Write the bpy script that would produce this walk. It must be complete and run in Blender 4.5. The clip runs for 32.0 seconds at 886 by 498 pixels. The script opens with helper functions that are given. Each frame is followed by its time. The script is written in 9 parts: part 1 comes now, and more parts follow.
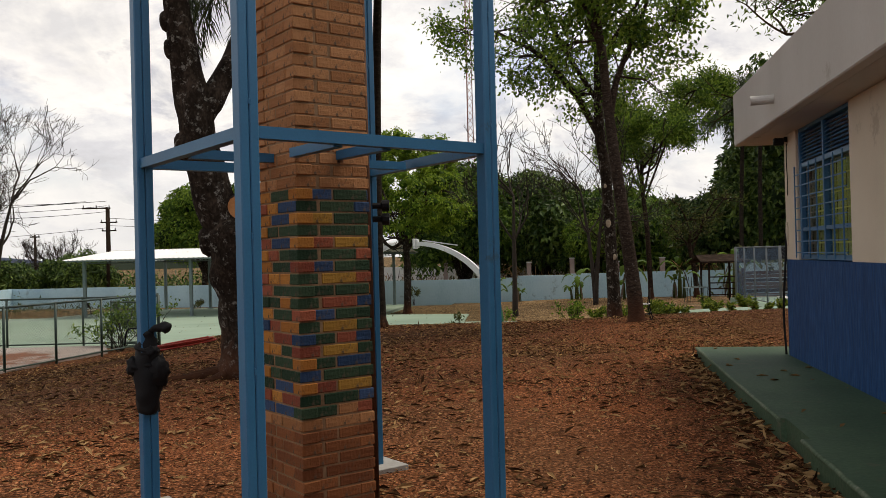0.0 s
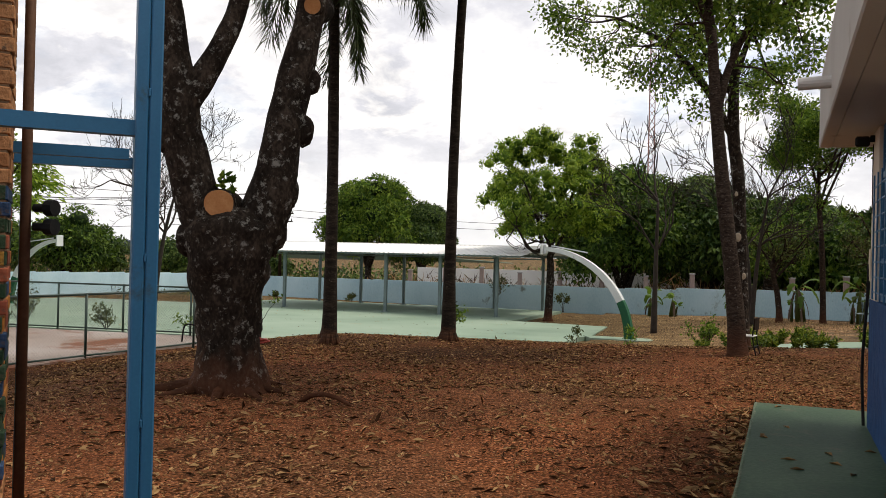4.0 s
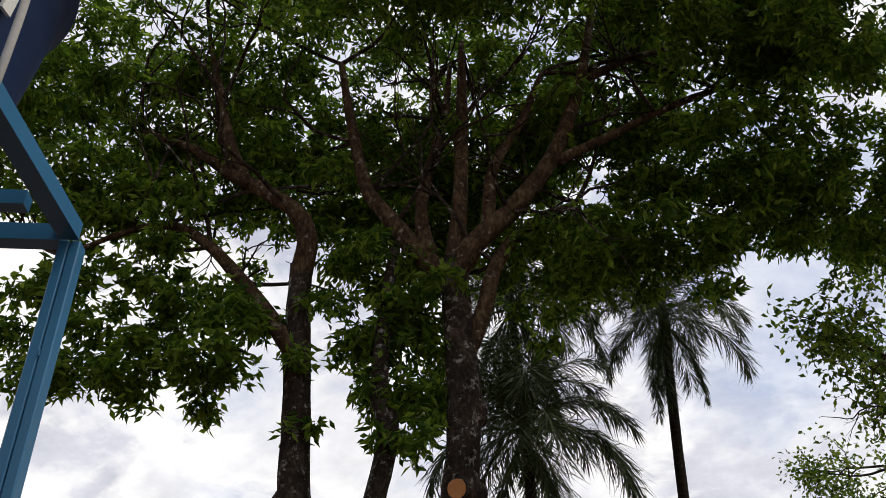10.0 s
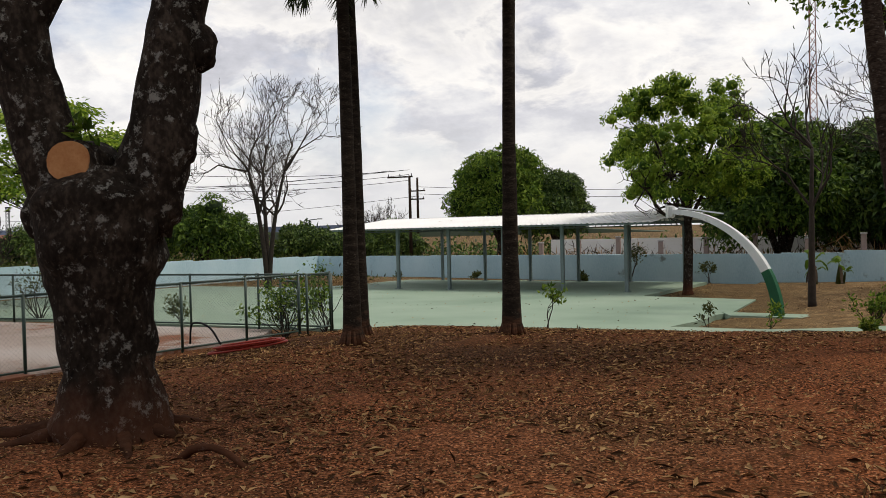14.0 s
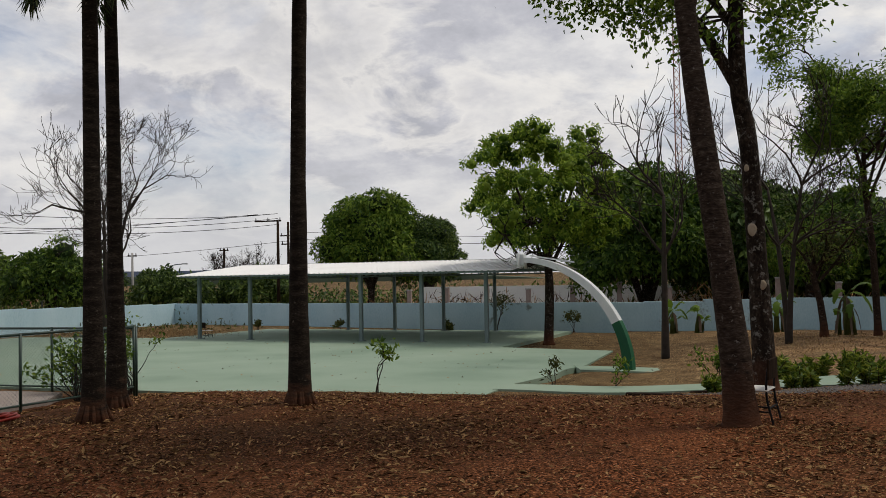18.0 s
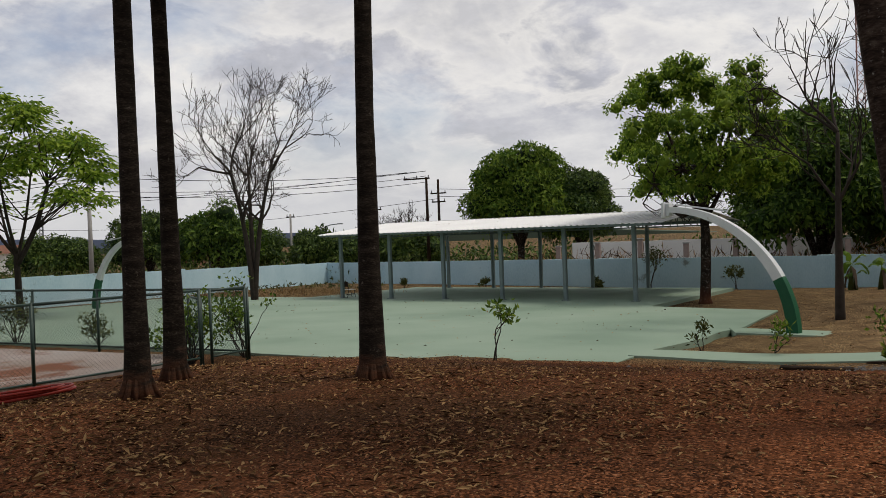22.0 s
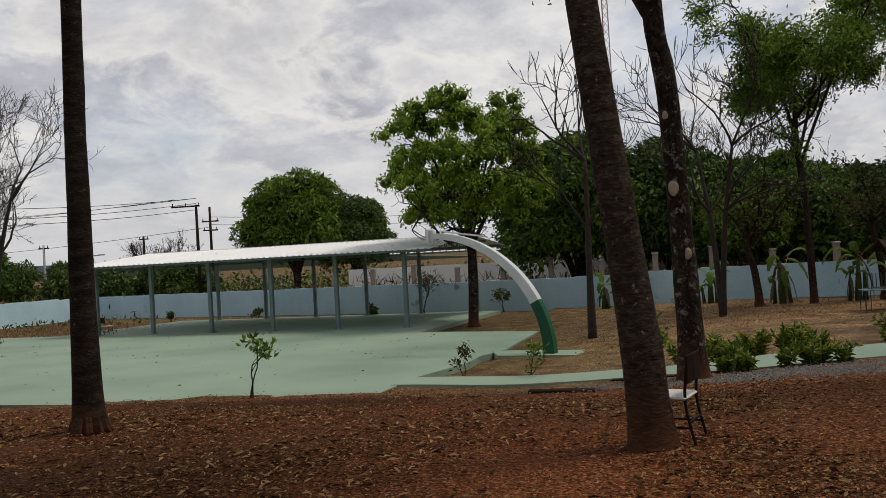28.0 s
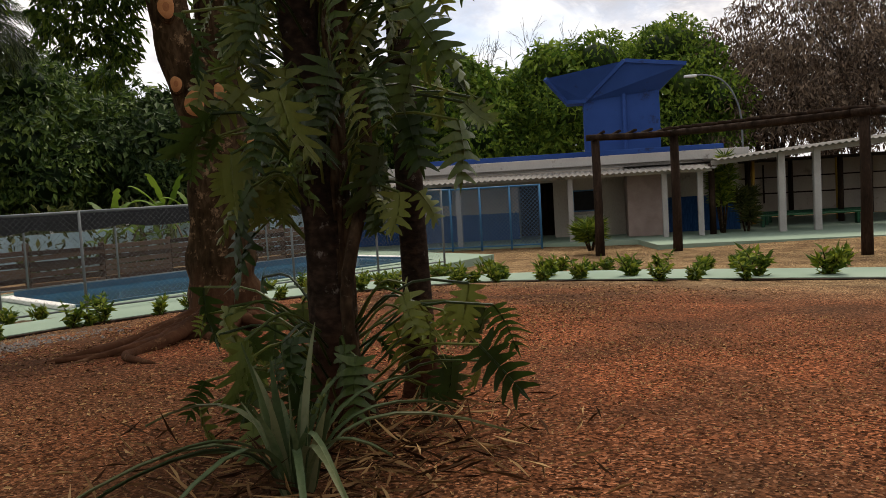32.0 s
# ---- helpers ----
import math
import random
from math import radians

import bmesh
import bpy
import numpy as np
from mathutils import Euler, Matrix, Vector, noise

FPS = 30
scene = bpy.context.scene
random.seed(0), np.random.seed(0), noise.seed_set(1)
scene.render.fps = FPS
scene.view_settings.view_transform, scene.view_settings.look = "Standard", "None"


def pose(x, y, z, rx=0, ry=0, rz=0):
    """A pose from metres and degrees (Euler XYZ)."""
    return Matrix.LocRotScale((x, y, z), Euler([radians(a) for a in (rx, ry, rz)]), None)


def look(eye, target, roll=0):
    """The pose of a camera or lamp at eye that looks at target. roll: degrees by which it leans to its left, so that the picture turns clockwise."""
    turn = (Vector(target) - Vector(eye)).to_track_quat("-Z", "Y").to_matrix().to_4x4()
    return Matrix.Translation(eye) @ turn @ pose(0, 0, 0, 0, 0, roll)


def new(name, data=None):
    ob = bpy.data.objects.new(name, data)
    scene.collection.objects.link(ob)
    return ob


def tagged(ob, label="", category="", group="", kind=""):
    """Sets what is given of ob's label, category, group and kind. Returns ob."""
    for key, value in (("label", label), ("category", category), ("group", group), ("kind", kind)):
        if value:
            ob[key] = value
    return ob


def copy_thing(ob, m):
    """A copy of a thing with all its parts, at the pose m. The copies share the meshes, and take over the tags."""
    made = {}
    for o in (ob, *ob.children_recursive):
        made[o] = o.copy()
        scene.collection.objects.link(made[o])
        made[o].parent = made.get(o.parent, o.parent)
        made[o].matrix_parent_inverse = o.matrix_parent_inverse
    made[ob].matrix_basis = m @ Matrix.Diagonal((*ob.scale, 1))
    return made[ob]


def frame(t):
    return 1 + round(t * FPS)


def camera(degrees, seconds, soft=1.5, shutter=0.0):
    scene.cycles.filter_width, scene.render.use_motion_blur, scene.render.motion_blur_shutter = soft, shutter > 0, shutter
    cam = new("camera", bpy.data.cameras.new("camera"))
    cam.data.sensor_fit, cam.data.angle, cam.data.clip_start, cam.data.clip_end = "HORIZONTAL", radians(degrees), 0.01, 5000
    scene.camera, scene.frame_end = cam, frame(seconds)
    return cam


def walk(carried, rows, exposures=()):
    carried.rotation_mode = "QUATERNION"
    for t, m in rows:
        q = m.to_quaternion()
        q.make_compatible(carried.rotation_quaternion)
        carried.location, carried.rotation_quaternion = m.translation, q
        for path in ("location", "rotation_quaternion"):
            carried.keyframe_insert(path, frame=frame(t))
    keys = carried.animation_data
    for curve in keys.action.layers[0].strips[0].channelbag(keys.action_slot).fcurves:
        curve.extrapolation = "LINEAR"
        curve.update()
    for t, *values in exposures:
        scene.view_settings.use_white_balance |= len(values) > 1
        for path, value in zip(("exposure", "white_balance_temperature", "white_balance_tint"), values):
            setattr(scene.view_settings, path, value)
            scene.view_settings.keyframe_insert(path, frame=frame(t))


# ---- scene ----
cam = camera(55.0, 32.0, soft=0.5)
METRES, EYE, TILT, LEAN, TURN = 14.0, 1.5, 0.0, 0.0, 0.0
ROWS = [
    (0.0, -0.0032, 0.0, 0.0, -0.40, 0.37, 1.46),
    (0.5, 0.0265, 0.0121, -0.0012, -0.51, 0.29, 0.64),
    (1.0, 0.052, 0.0273, -0.0048, 2.29, 0.04, 0.63),
    (1.5, 0.0812, 0.0435, -0.0004, 2.02, -0.03, 0.89),
    (2.0, 0.104, 0.0576, 0.0086, 2.62, -0.08, 1.39),
    (2.5, 0.1174, 0.0767, 0.0106, 2.72, 0.22, -0.38),
    (3.0, 0.1301, 0.097, 0.0092, 3.03, 0.25, -1.12),
    (3.5, 0.1417, 0.1165, 0.0118, 7.97, 0.3, -1.52),
    (4.0, 0.1455, 0.1371, 0.0103, 12.21, 0.38, -1.4),
    (4.5, 0.1514, 0.1561, 0.0102, 13.28, 0.32, -0.48),
    (6.5, 0.1685, 0.2431, 0.0096, 20.64, -0.67, 0.78),
    (7.0, 0.1716, 0.2589, 0.0104, 22.91, -0.6, 0.89),
    (7.5, 0.1713, 0.2778, 0.0125, 24.19, 0.0, 0.64),
    (8.0, 0.1758, 0.293, 0.012, 25.19, 1.04, 0.54),
    (8.5, 0.1858, 0.3025, 0.0168, 27.85, 11.83, 1.08),
    (9.0, 0.1852, 0.3054, 0.0192, 28.97, 18.48, 1.06),
    (9.5, 0.1816, 0.3016, 0.0268, 30.1, 26.65, 1.21),
    (10.0, 0.1791, 0.298, 0.0283, 31.06, 33.37, 0.64),
    (10.5, 0.1784, 0.304, 0.0232, 32.33, 24.75, -1.19),
    (11.0, 0.1845, 0.312, 0.0214, 33.79, 18.22, -2.46),
    (11.5, 0.1841, 0.3196, 0.0169, 33.93, 10.3, -2.58),
    (12.0, 0.1764, 0.3362, 0.0137, 28.32, 5.03, -0.77),
    (12.5, 0.1768, 0.3513, 0.0093, 24.6, 1.72, 0.98),
    (13.0, 0.1785, 0.3807, 0.0083, 24.25, 1.1, 0.27),
    (13.5, 0.1825, 0.4015, 0.0063, 23.81, -0.47, 0.61),
    (14.0, 0.1876, 0.4215, 0.0051, 22.5, -1.32, 1.38),
    (14.5, 0.1961, 0.4463, 0.0069, 21.55, -1.37, 1.34),
    (15.0, 0.2031, 0.4662, 0.006, 18.54, -1.4, 1.44),
    (15.5, 0.2094, 0.4875, 0.0068, 16.0, -1.14, 1.77),
    (17.5, 0.2223, 0.5613, 0.006, 15.04, 1.22, 1.23),
    (18.0, 0.2304, 0.5752, 0.0075, 14.88, 1.61, 1.06),
    (18.5, 0.2291, 0.5955, 0.0057, 14.87, 1.55, 0.64),
    (19.0, 0.2287, 0.6121, 0.0044, 14.76, 1.19, 0.64),
    (19.5, 0.2332, 0.6322, 0.0049, 14.97, 1.1, 0.72),
    (20.0, 0.2359, 0.6483, 0.0036, 15.27, 0.63, 0.96),
    (20.5, 0.2351, 0.6673, 0.0041, 15.64, 0.46, 1.06),
    (21.0, 0.2381, 0.6849, 0.0028, 17.76, 0.06, 1.33),
    (21.5, 0.242, 0.7029, 0.0025, 24.43, -0.45, 1.65),
    (22.0, 0.2424, 0.7185, 0.0012, 25.66, -0.98, 2.1),
    (22.5, 0.2399, 0.7339, 0.0007, 26.29, -1.41, 2.4),
    (23.0, 0.243, 0.7429, 0.0003, 28.67, -1.79, 3.07),
    (23.5, 0.2518, 0.753, 0.0013, 28.99, -1.79, 3.39),
    (24.0, 0.2572, 0.7572, 0.0021, 26.05, -2.01, 3.62),
    (24.5, 0.2548, 0.7601, 0.0028, 22.93, -1.36, 3.32),
    (25.0, 0.2541, 0.7623, 0.0027, 20.76, -0.29, 2.99),
    (25.5, 0.2546, 0.7627, 0.0019, 19.58, -0.16, 2.41),
    (27.5, 0.2548, 0.7624, 0.0026, 16.55, 0.69, 2.5),
    (28.0, 0.26, 0.7623, 0.002, 11.05, 0.17, 3.15),
    (28.5, 0.2677, 0.7621, 0.0022, -0.05, -0.64, 3.54),
    (29.0, 0.2784, 0.7625, 0.0017, -10.87, -1.45, 3.77),
    (29.5, 0.2886, 0.7594, 0.0016, -25.71, -2.38, 3.67),
    (30.0, 0.3006, 0.7642, 0.0017, -35.52, -2.95, 3.06),
    (30.5, 0.3119, 0.7667, 0.0011, -39.98, -3.77, 2.7),
    (31.0, 0.3288, 0.7672, 0.0022, -40.05, -3.79, 2.92),
    (31.5, 0.3395, 0.7691, 0.0017, -40.59, -3.81, 3.08),
    (32.0, 0.3475, 0.7706, 0.0012, -48.35, -4.08, 3.41),
]
walk(cam, [(t, pose(0, 0, EYE, TILT, LEAN, TURN) @ pose(METRES * x, METRES * y, METRES * z, 90 + pitch, roll, yaw)) for t, x, y, z, yaw, pitch, roll in ROWS],
     exposures=[(0.0, 0.52, 7400, 10), (1.0, 0.53, 7400, 10), (3.0, 1.02, 7300, 10), (4.0, 0.72, 7200, 10), (7.0, 0.26, 7000, 10), (8.0, 0.22, 7000, 10), (9.0, 0.20, 6900, 10), (10.0, 0.55, 6900, 10), (11.0, 0.16, 6850, 10), (12.0, 0.02, 6800, 10), (13.0, 0.16, 6900, 10), (14.0, 0.40, 7100, 10), (15.0, 0.33, 7100, 10), (18.0, 0.06, 7000, 10), (21.0, 0.08, 7000, 10), (25.0, 0.07, 6900, 10),
                (28.0, 0.03, 7000, 10), (29.0, 0.56, 7500, 11), (29.5, 1.14, 7500, 11), (31.0, 1.16, 7450, 11), (32.0, 0.66, 7400, 11)])

# ---- world, sun ----
def sky_world():
    w = bpy.data.worlds.new("sky")
    w.use_nodes = True
    nt = w.node_tree
    nt.nodes.clear()
    N, L = nt.nodes.new, nt.links.new
    out, bg = N("ShaderNodeOutputWorld"), N("ShaderNodeBackground")
    sky = N("ShaderNodeTexSky")
    sky.sky_type, sky.sun_disc = "NISHITA", False
    sky.sun_elevation, sky.sun_rotation = SUN_UP, SUN_ROT
    sky.dust_density = 2.0
    dim = N("ShaderNodeMix")
    dim.data_type, dim.blend_type = "RGBA", "MULTIPLY"
    dim.inputs[0].default_value = 1.0
    dim.inputs[7].default_value = (0.105, 0.118, 0.140, 1)
    L(sky.outputs[0], dim.inputs[6])
    co = N("ShaderNodeTexCoord")
    sep = N("ShaderNodeSeparateXYZ")
    L(co.outputs["Generated"], sep.inputs[0])
    up = N("ShaderNodeMath"); up.operation = "MAXIMUM"; up.inputs[1].default_value = 0.0
    L(sep.outputs[2], up.inputs[0])
    ad = N("ShaderNodeMath"); ad.operation = "ADD"; ad.inputs[1].default_value = 0.36
    L(up.outputs[0], ad.inputs[0])
    dv = N("ShaderNodeVectorMath"); dv.operation = "DIVIDE"
    L(co.outputs["Generated"], dv.inputs[0])
    cmb = N("ShaderNodeCombineXYZ")
    for k in range(2):
        L(ad.outputs[0], cmb.inputs[k])
    cmb.inputs[2].default_value = 60.0
    L(cmb.outputs[0], dv.inputs[1])
    mp = N("ShaderNodeMapping")
    mp.inputs["Location"].default_value = (3.1, 1.7, 0.4)
    mp.inputs["Scale"].default_value = (1.0, 1.0, 1.0)
    L(dv.outputs[0], mp.inputs[0])
    n1, n2 = N("ShaderNodeTexNoise"), N("ShaderNodeTexNoise")
    for n, sc, de, ro in ((n1, 1.5, 12, 0.60), (n2, 3.4, 14, 0.62)):
        n.inputs["Scale"].default_value, n.inputs["Detail"].default_value, n.inputs["Roughness"].default_value = sc, de, ro
        n.inputs["Distortion"].default_value = 0.1
        L(mp.outputs[0], n.inputs["Vector"])
    cover, shade = N("ShaderNodeValToRGB"), N("ShaderNodeValToRGB")
    cover.color_ramp.elements[0].position, cover.color_ramp.elements[1].position = 0.33, 0.50
    cover.color_ramp.elements[0].color = (0.35, 0.35, 0.35, 1)
    e = shade.color_ramp.elements
    e[0].position, e[0].color = 0.36, (0.88, 0.905, 0.96, 1)
    e[1].position, e[1].color = 0.62, (0.49, 0.52, 0.61, 1)
    mid = shade.color_ramp.elements.new(0.47)
    mid.color = (0.70, 0.73, 0.81, 1)
    low = shade.color_ramp.elements.new(0.53)
    low.color = (0.59, 0.62, 0.72, 1)
    L(n1.outputs[0], cover.inputs[0])
    L(n2.outputs[0], shade.inputs[0])
    # sunlit tops of the heaped clouds
    n3, edge = N("ShaderNodeTexNoise"), N("ShaderNodeValToRGB")
    n3.inputs["Scale"].default_value, n3.inputs["Detail"].default_value, n3.inputs["Roughness"].default_value = 3.6, 12, 0.58
    n3.inputs["Distortion"].default_value = 0.35
    L(mp.outputs[0], n3.inputs["Vector"])
    edge.color_ramp.elements[0].position, edge.color_ramp.elements[1].position = 0.47, 0.66
    edge.color_ramp.elements[0].color, edge.color_ramp.elements[1].color = (0, 0, 0, 1), (0.3, 0.3, 0.3, 1)
    edge.color_ramp.elements.new(0.55).color = (0.7, 0.7, 0.7, 1)
    L(n3.outputs[0], edge.inputs[0])
    heap = N("ShaderNodeMix"); heap.data_type = "RGBA"
    heap.inputs[7].default_value = (0.97, 0.98, 1.0, 1)
    L(edge.outputs[0], heap.inputs[0]); L(shade.outputs[0], heap.inputs[6])
    mx = N("ShaderNodeMix"); mx.data_type = "RGBA"
    L(cover.outputs[0], mx.inputs[0]); L(dim.outputs[2], mx.inputs[6]); L(heap.outputs[2], mx.inputs[7])
    hz = N("ShaderNodeValToRGB")
    hz.color_ramp.elements[0].position, hz.color_ramp.elements[0].color = 0.0, (1, 1, 1, 1)
    hz.color_ramp.elements[1].position, hz.color_ramp.elements[1].color = 0.16, (0, 0, 0, 1)
    L(up.outputs[0], hz.inputs[0])
    hm = N("ShaderNodeMix"); hm.data_type = "RGBA"
    hm.inputs[7].default_value = (0.705, 0.735, 0.80, 1)
    L(hz.outputs[0], hm.inputs[0]); L(mx.outputs[2], hm.inputs[6])
    L(hm.outputs[2], bg.inputs[0])
    bg.inputs[1].default_value = SKY_GAIN
    L(bg.outputs[0], out.inputs[0])
    scene.world = w


SUN_UP, SUN_ROT, SKY_GAIN = radians(62), radians(72), 0.83
sky_world()
sun = bpy.data.lights.new("sun", "SUN")
sun.energy, sun.angle, sun.color = 1.7, radians(18), (1.0, 0.95, 0.88)
sun_ob = new("sun", sun)
sun_ob.matrix_world = look((27, 21, 53), (0, 12, 0))


# ---- materials ----
def material(name, stops, scale=6.0, rough=0.8, bump=0.3, fine=60.0, metal=0.0, island=0.0, each=0.0, translucent=0.0, stain=None, stretch=(1, 1, 1), spec=0.18, fine_amount=0.35, dust=0.0):
    """stops: two or three colours mixed by a coarse noise; a fine one adds grain and relief."""
    m = bpy.data.materials.new(name)
    m.use_nodes = True
    nt = m.node_tree
    N, L = nt.nodes.new, nt.links.new
    b = nt.nodes["Principled BSDF"]
    co = N("ShaderNodeTexCoord")
    mp = N("ShaderNodeMapping")
    mp.inputs["Scale"].default_value = stretch
    L(co.outputs["Object"], mp.inputs[0])
    big, small = N("ShaderNodeTexNoise"), N("ShaderNodeTexNoise")
    big.inputs["Scale"].default_value, big.inputs["Detail"].default_value = scale, 6
    small.inputs["Scale"].default_value, small.inputs["Detail"].default_value = fine, 4
    L(mp.outputs[0], big.inputs["Vector"]); L(mp.outputs[0], small.inputs["Vector"])
    ramp = N("ShaderNodeValToRGB")
    els = ramp.color_ramp.elements
    els[0].position, els[1].position = 0.32, 0.68
    if len(stops) == 3:
        els.new(0.5)
    for e, c in zip(els, stops):
        e.color = (*c, 1)
    value = big.outputs[0]
    fm = N("ShaderNodeMix"); fm.data_type = "FLOAT"; fm.inputs[0].default_value = fine_amount
    L(value, fm.inputs[2]); L(small.outputs[0], fm.inputs[3])
    value = fm.outputs[0]
    if island or each:
        src = N("ShaderNodeNewGeometry").outputs["Random Per Island"] if island else N("ShaderNodeObjectInfo").outputs["Random"]
        im = N("ShaderNodeMix"); im.data_type = "FLOAT"; im.inputs[0].default_value = island or each
        L(value, im.inputs[2]); L(src, im.inputs[3])
        value = im.outputs[0]
    L(value, ramp.inputs[0])
    colour = ramp.outputs[0]
    if stain:
        sn = N("ShaderNodeTexNoise")
        sn.inputs["Scale"].default_value, sn.inputs["Detail"].default_value, sn.inputs["Roughness"].default_value = stain[1], 10, 0.74
        L(co.outputs["Object"], sn.inputs["Vector"])
        sr = N("ShaderNodeValToRGB")
        sr.color_ramp.elements[0].position, sr.color_ramp.elements[1].position = stain[2], stain[2] + 0.07
        L(sn.outputs[0], sr.inputs[0])
        sm = N("ShaderNodeMix"); sm.data_type = "RGBA"
        sm.inputs[7].default_value = (*stain[0], 1)
        L(sr.outputs[0], sm.inputs[0]); L(colour, sm.inputs[6])
        colour = sm.outputs[2]
    if dust:
        ds, dr, dm = N("ShaderNodeSeparateXYZ"), N("ShaderNodeMapRange"), N("ShaderNodeMix")
        dm.data_type = "RGBA"
        dm.inputs[7].default_value = (0.085, 0.032, 0.016, 1)
        dn = N("ShaderNodeMath"); dn.operation = "MULTIPLY_ADD"; dn.inputs[1].default_value = -0.9
        L(co.outputs["Object"], ds.inputs[0]); L(big.outputs[0], dn.inputs[0]); L(ds.outputs[2], dn.inputs[2])
        dr.inputs[1].default_value, dr.inputs[2].default_value, dr.inputs[3].default_value, dr.inputs[4].default_value = -0.45, dust - 0.45, 0.85, 0.0
        L(dn.outputs[0], dr.inputs[0]); L(dr.outputs[0], dm.inputs[0]); L(colour, dm.inputs[6])
        colour = dm.outputs[2]
    L(colour, b.inputs["Base Color"])
    b.inputs["Roughness"].default_value, b.inputs["Metallic"].default_value = rough, metal
    b.inputs["Specular IOR Level"].default_value = spec
    if bump:
        bp = N("ShaderNodeBump")
        bp.inputs["Strength"].default_value, bp.inputs["Distance"].default_value = bump, 0.02
        L(value if not (island or each) else small.outputs[0], bp.inputs["Height"])
        L(bp.outputs[0], b.inputs["Normal"])
    if translucent:
        tr, ms = N("ShaderNodeBsdfTranslucent"), N("ShaderNodeMixShader")
        ms.inputs[0].default_value = translucent
        L(colour, tr.inputs[0]); L(b.outputs[0], ms.inputs[1]); L(tr.outputs[0], ms.inputs[2])
        L(ms.outputs[0], nt.nodes["Material Output"].inputs[0])
    return m


def dirt_material():
    """Red laterite, browner with trodden litter in patches, pale grit on top."""
    m = material("red_dirt", ((0.062, 0.022, 0.010), (0.160, 0.055, 0.023), (0.285, 0.103, 0.043)), 0.55, 0.95, 1.0, 34.0, fine_amount=0.68, spec=0.08)
    nt = m.node_tree
    N, L = nt.nodes.new, nt.links.new
    b = nt.nodes["Principled BSDF"]
    base = b.inputs["Base Color"].links[0].from_socket
    co = N("ShaderNodeTexCoord")
    patch, grit = N("ShaderNodeTexNoise"), N("ShaderNodeTexVoronoi")
    patch.inputs["Scale"].default_value, patch.inputs["Detail"].default_value = 0.23, 7
    grit.inputs["Scale"].default_value = 34.0
    L(co.outputs["Object"], patch.inputs["Vector"]); L(co.outputs["Object"], grit.inputs["Vector"])
    pr, gr = N("ShaderNodeValToRGB"), N("ShaderNodeValToRGB")
    pr.color_ramp.elements[0].position, pr.color_ramp.elements[1].position = 0.42, 0.60
    gr.color_ramp.elements[0].position, gr.color_ramp.elements[1].position = 0.16, 0.24
    gr.color_ramp.elements[0].color, gr.color_ramp.elements[1].color = (1, 1, 1, 1), (0, 0, 0, 1)
    L(patch.outputs[0], pr.inputs[0]); L(grit.outputs["Distance"], gr.inputs[0])
    litter = N("ShaderNodeMix"); litter.data_type = "RGBA"
    litter.inputs[7].default_value = (0.108, 0.050, 0.024, 1)
    half = N("ShaderNodeMath"); half.operation = "MULTIPLY"; half.inputs[1].default_value = 0.75
    L(pr.outputs[0], half.inputs[0]); L(half.outputs[0], litter.inputs[0]); L(base, litter.inputs[6])
    gm = N("ShaderNodeMix"); gm.data_type = "RGBA"
    gm.inputs[7].default_value = (0.26, 0.17, 0.11, 1)
    sc = N("ShaderNodeMath"); sc.operation = "MULTIPLY"
    L(gr.outputs[0], sc.inputs[0]); L(grit.outputs["Color"], sc.inputs[1])
    L(sc.outputs[0], gm.inputs[0]); L(litter.outputs[2], gm.inputs[6])
    # a loose layer of chips, each of its own tone
    chip, tone = N("ShaderNodeTexVoronoi"), N("ShaderNodeValToRGB")
    cm = N("ShaderNodeMapping")
    cm.inputs["Scale"].default_value = (1.0, 0.9, 1.0)
    cm.inputs["Rotation"].default_value = (0, 0, 0.7)
    L(co.outputs["Object"], cm.inputs[0]); L(cm.outputs[0], chip.inputs["Vector"])
    chip.inputs["Scale"].default_value = 62.0
    tone.color_ramp.interpolation = "CONSTANT"
    te = tone.color_ramp.elements
    te[0].position, te[0].color = 0.0, (0.20, 0.19, 0.19, 1)
    te[1].position, te[1].color = 0.30, (0.75, 0.75, 0.75, 1)
    for pos, col in ((0.58, (1.15, 1.15, 1.15, 1)), (0.78, (1.8, 1.85, 1.9, 1)), (0.93, (2.7, 3.0, 3.3, 1))):
        te.new(pos).color = col
    csep = N("ShaderNodeSeparateColor")
    L(chip.outputs["Color"], csep.inputs[0]); L(csep.outputs[0], tone.inputs[0])
    chips = N("ShaderNodeMix"); chips.data_type, chips.blend_type = "RGBA", "MULTIPLY"
    thick = N("ShaderNodeMapRange")
    thick.inputs[1].default_value, thick.inputs[2].default_value, thick.inputs[3].default_value, thick.inputs[4].default_value = 0.35, 0.62, 0.5, 0.95
    cover = N("ShaderNodeTexNoise")
    cover.inputs["Scale"].default_value, cover.inputs["Detail"].default_value = 0.6, 6
    L(co.outputs["Object"], cover.inputs["Vector"]); L(cover.outputs[0], thick.inputs[0])
    L(thick.outputs[0], chips.inputs[0]); L(tone.outputs[0], chips.inputs[7])
    bp = N("ShaderNodeBump")
    bp.inputs["Strength"].default_value, bp.inputs["Distance"].default_value = 0.7, 0.012
    L(csep.outputs[1], bp.inputs["Height"]); L(b.inputs["Normal"].links[0].from_socket, bp.inputs["Normal"])
    L(bp.outputs[0], b.inputs["Normal"])
    # drier straw ground beyond the court
    sep = N("ShaderNodeSeparateXYZ")
    L(co.outputs["Object"], sep.inputs[0])
    far = N("ShaderNodeMapRange")
    far.inputs[1].default_value, far.inputs[2].default_value = 25.5, 29.0
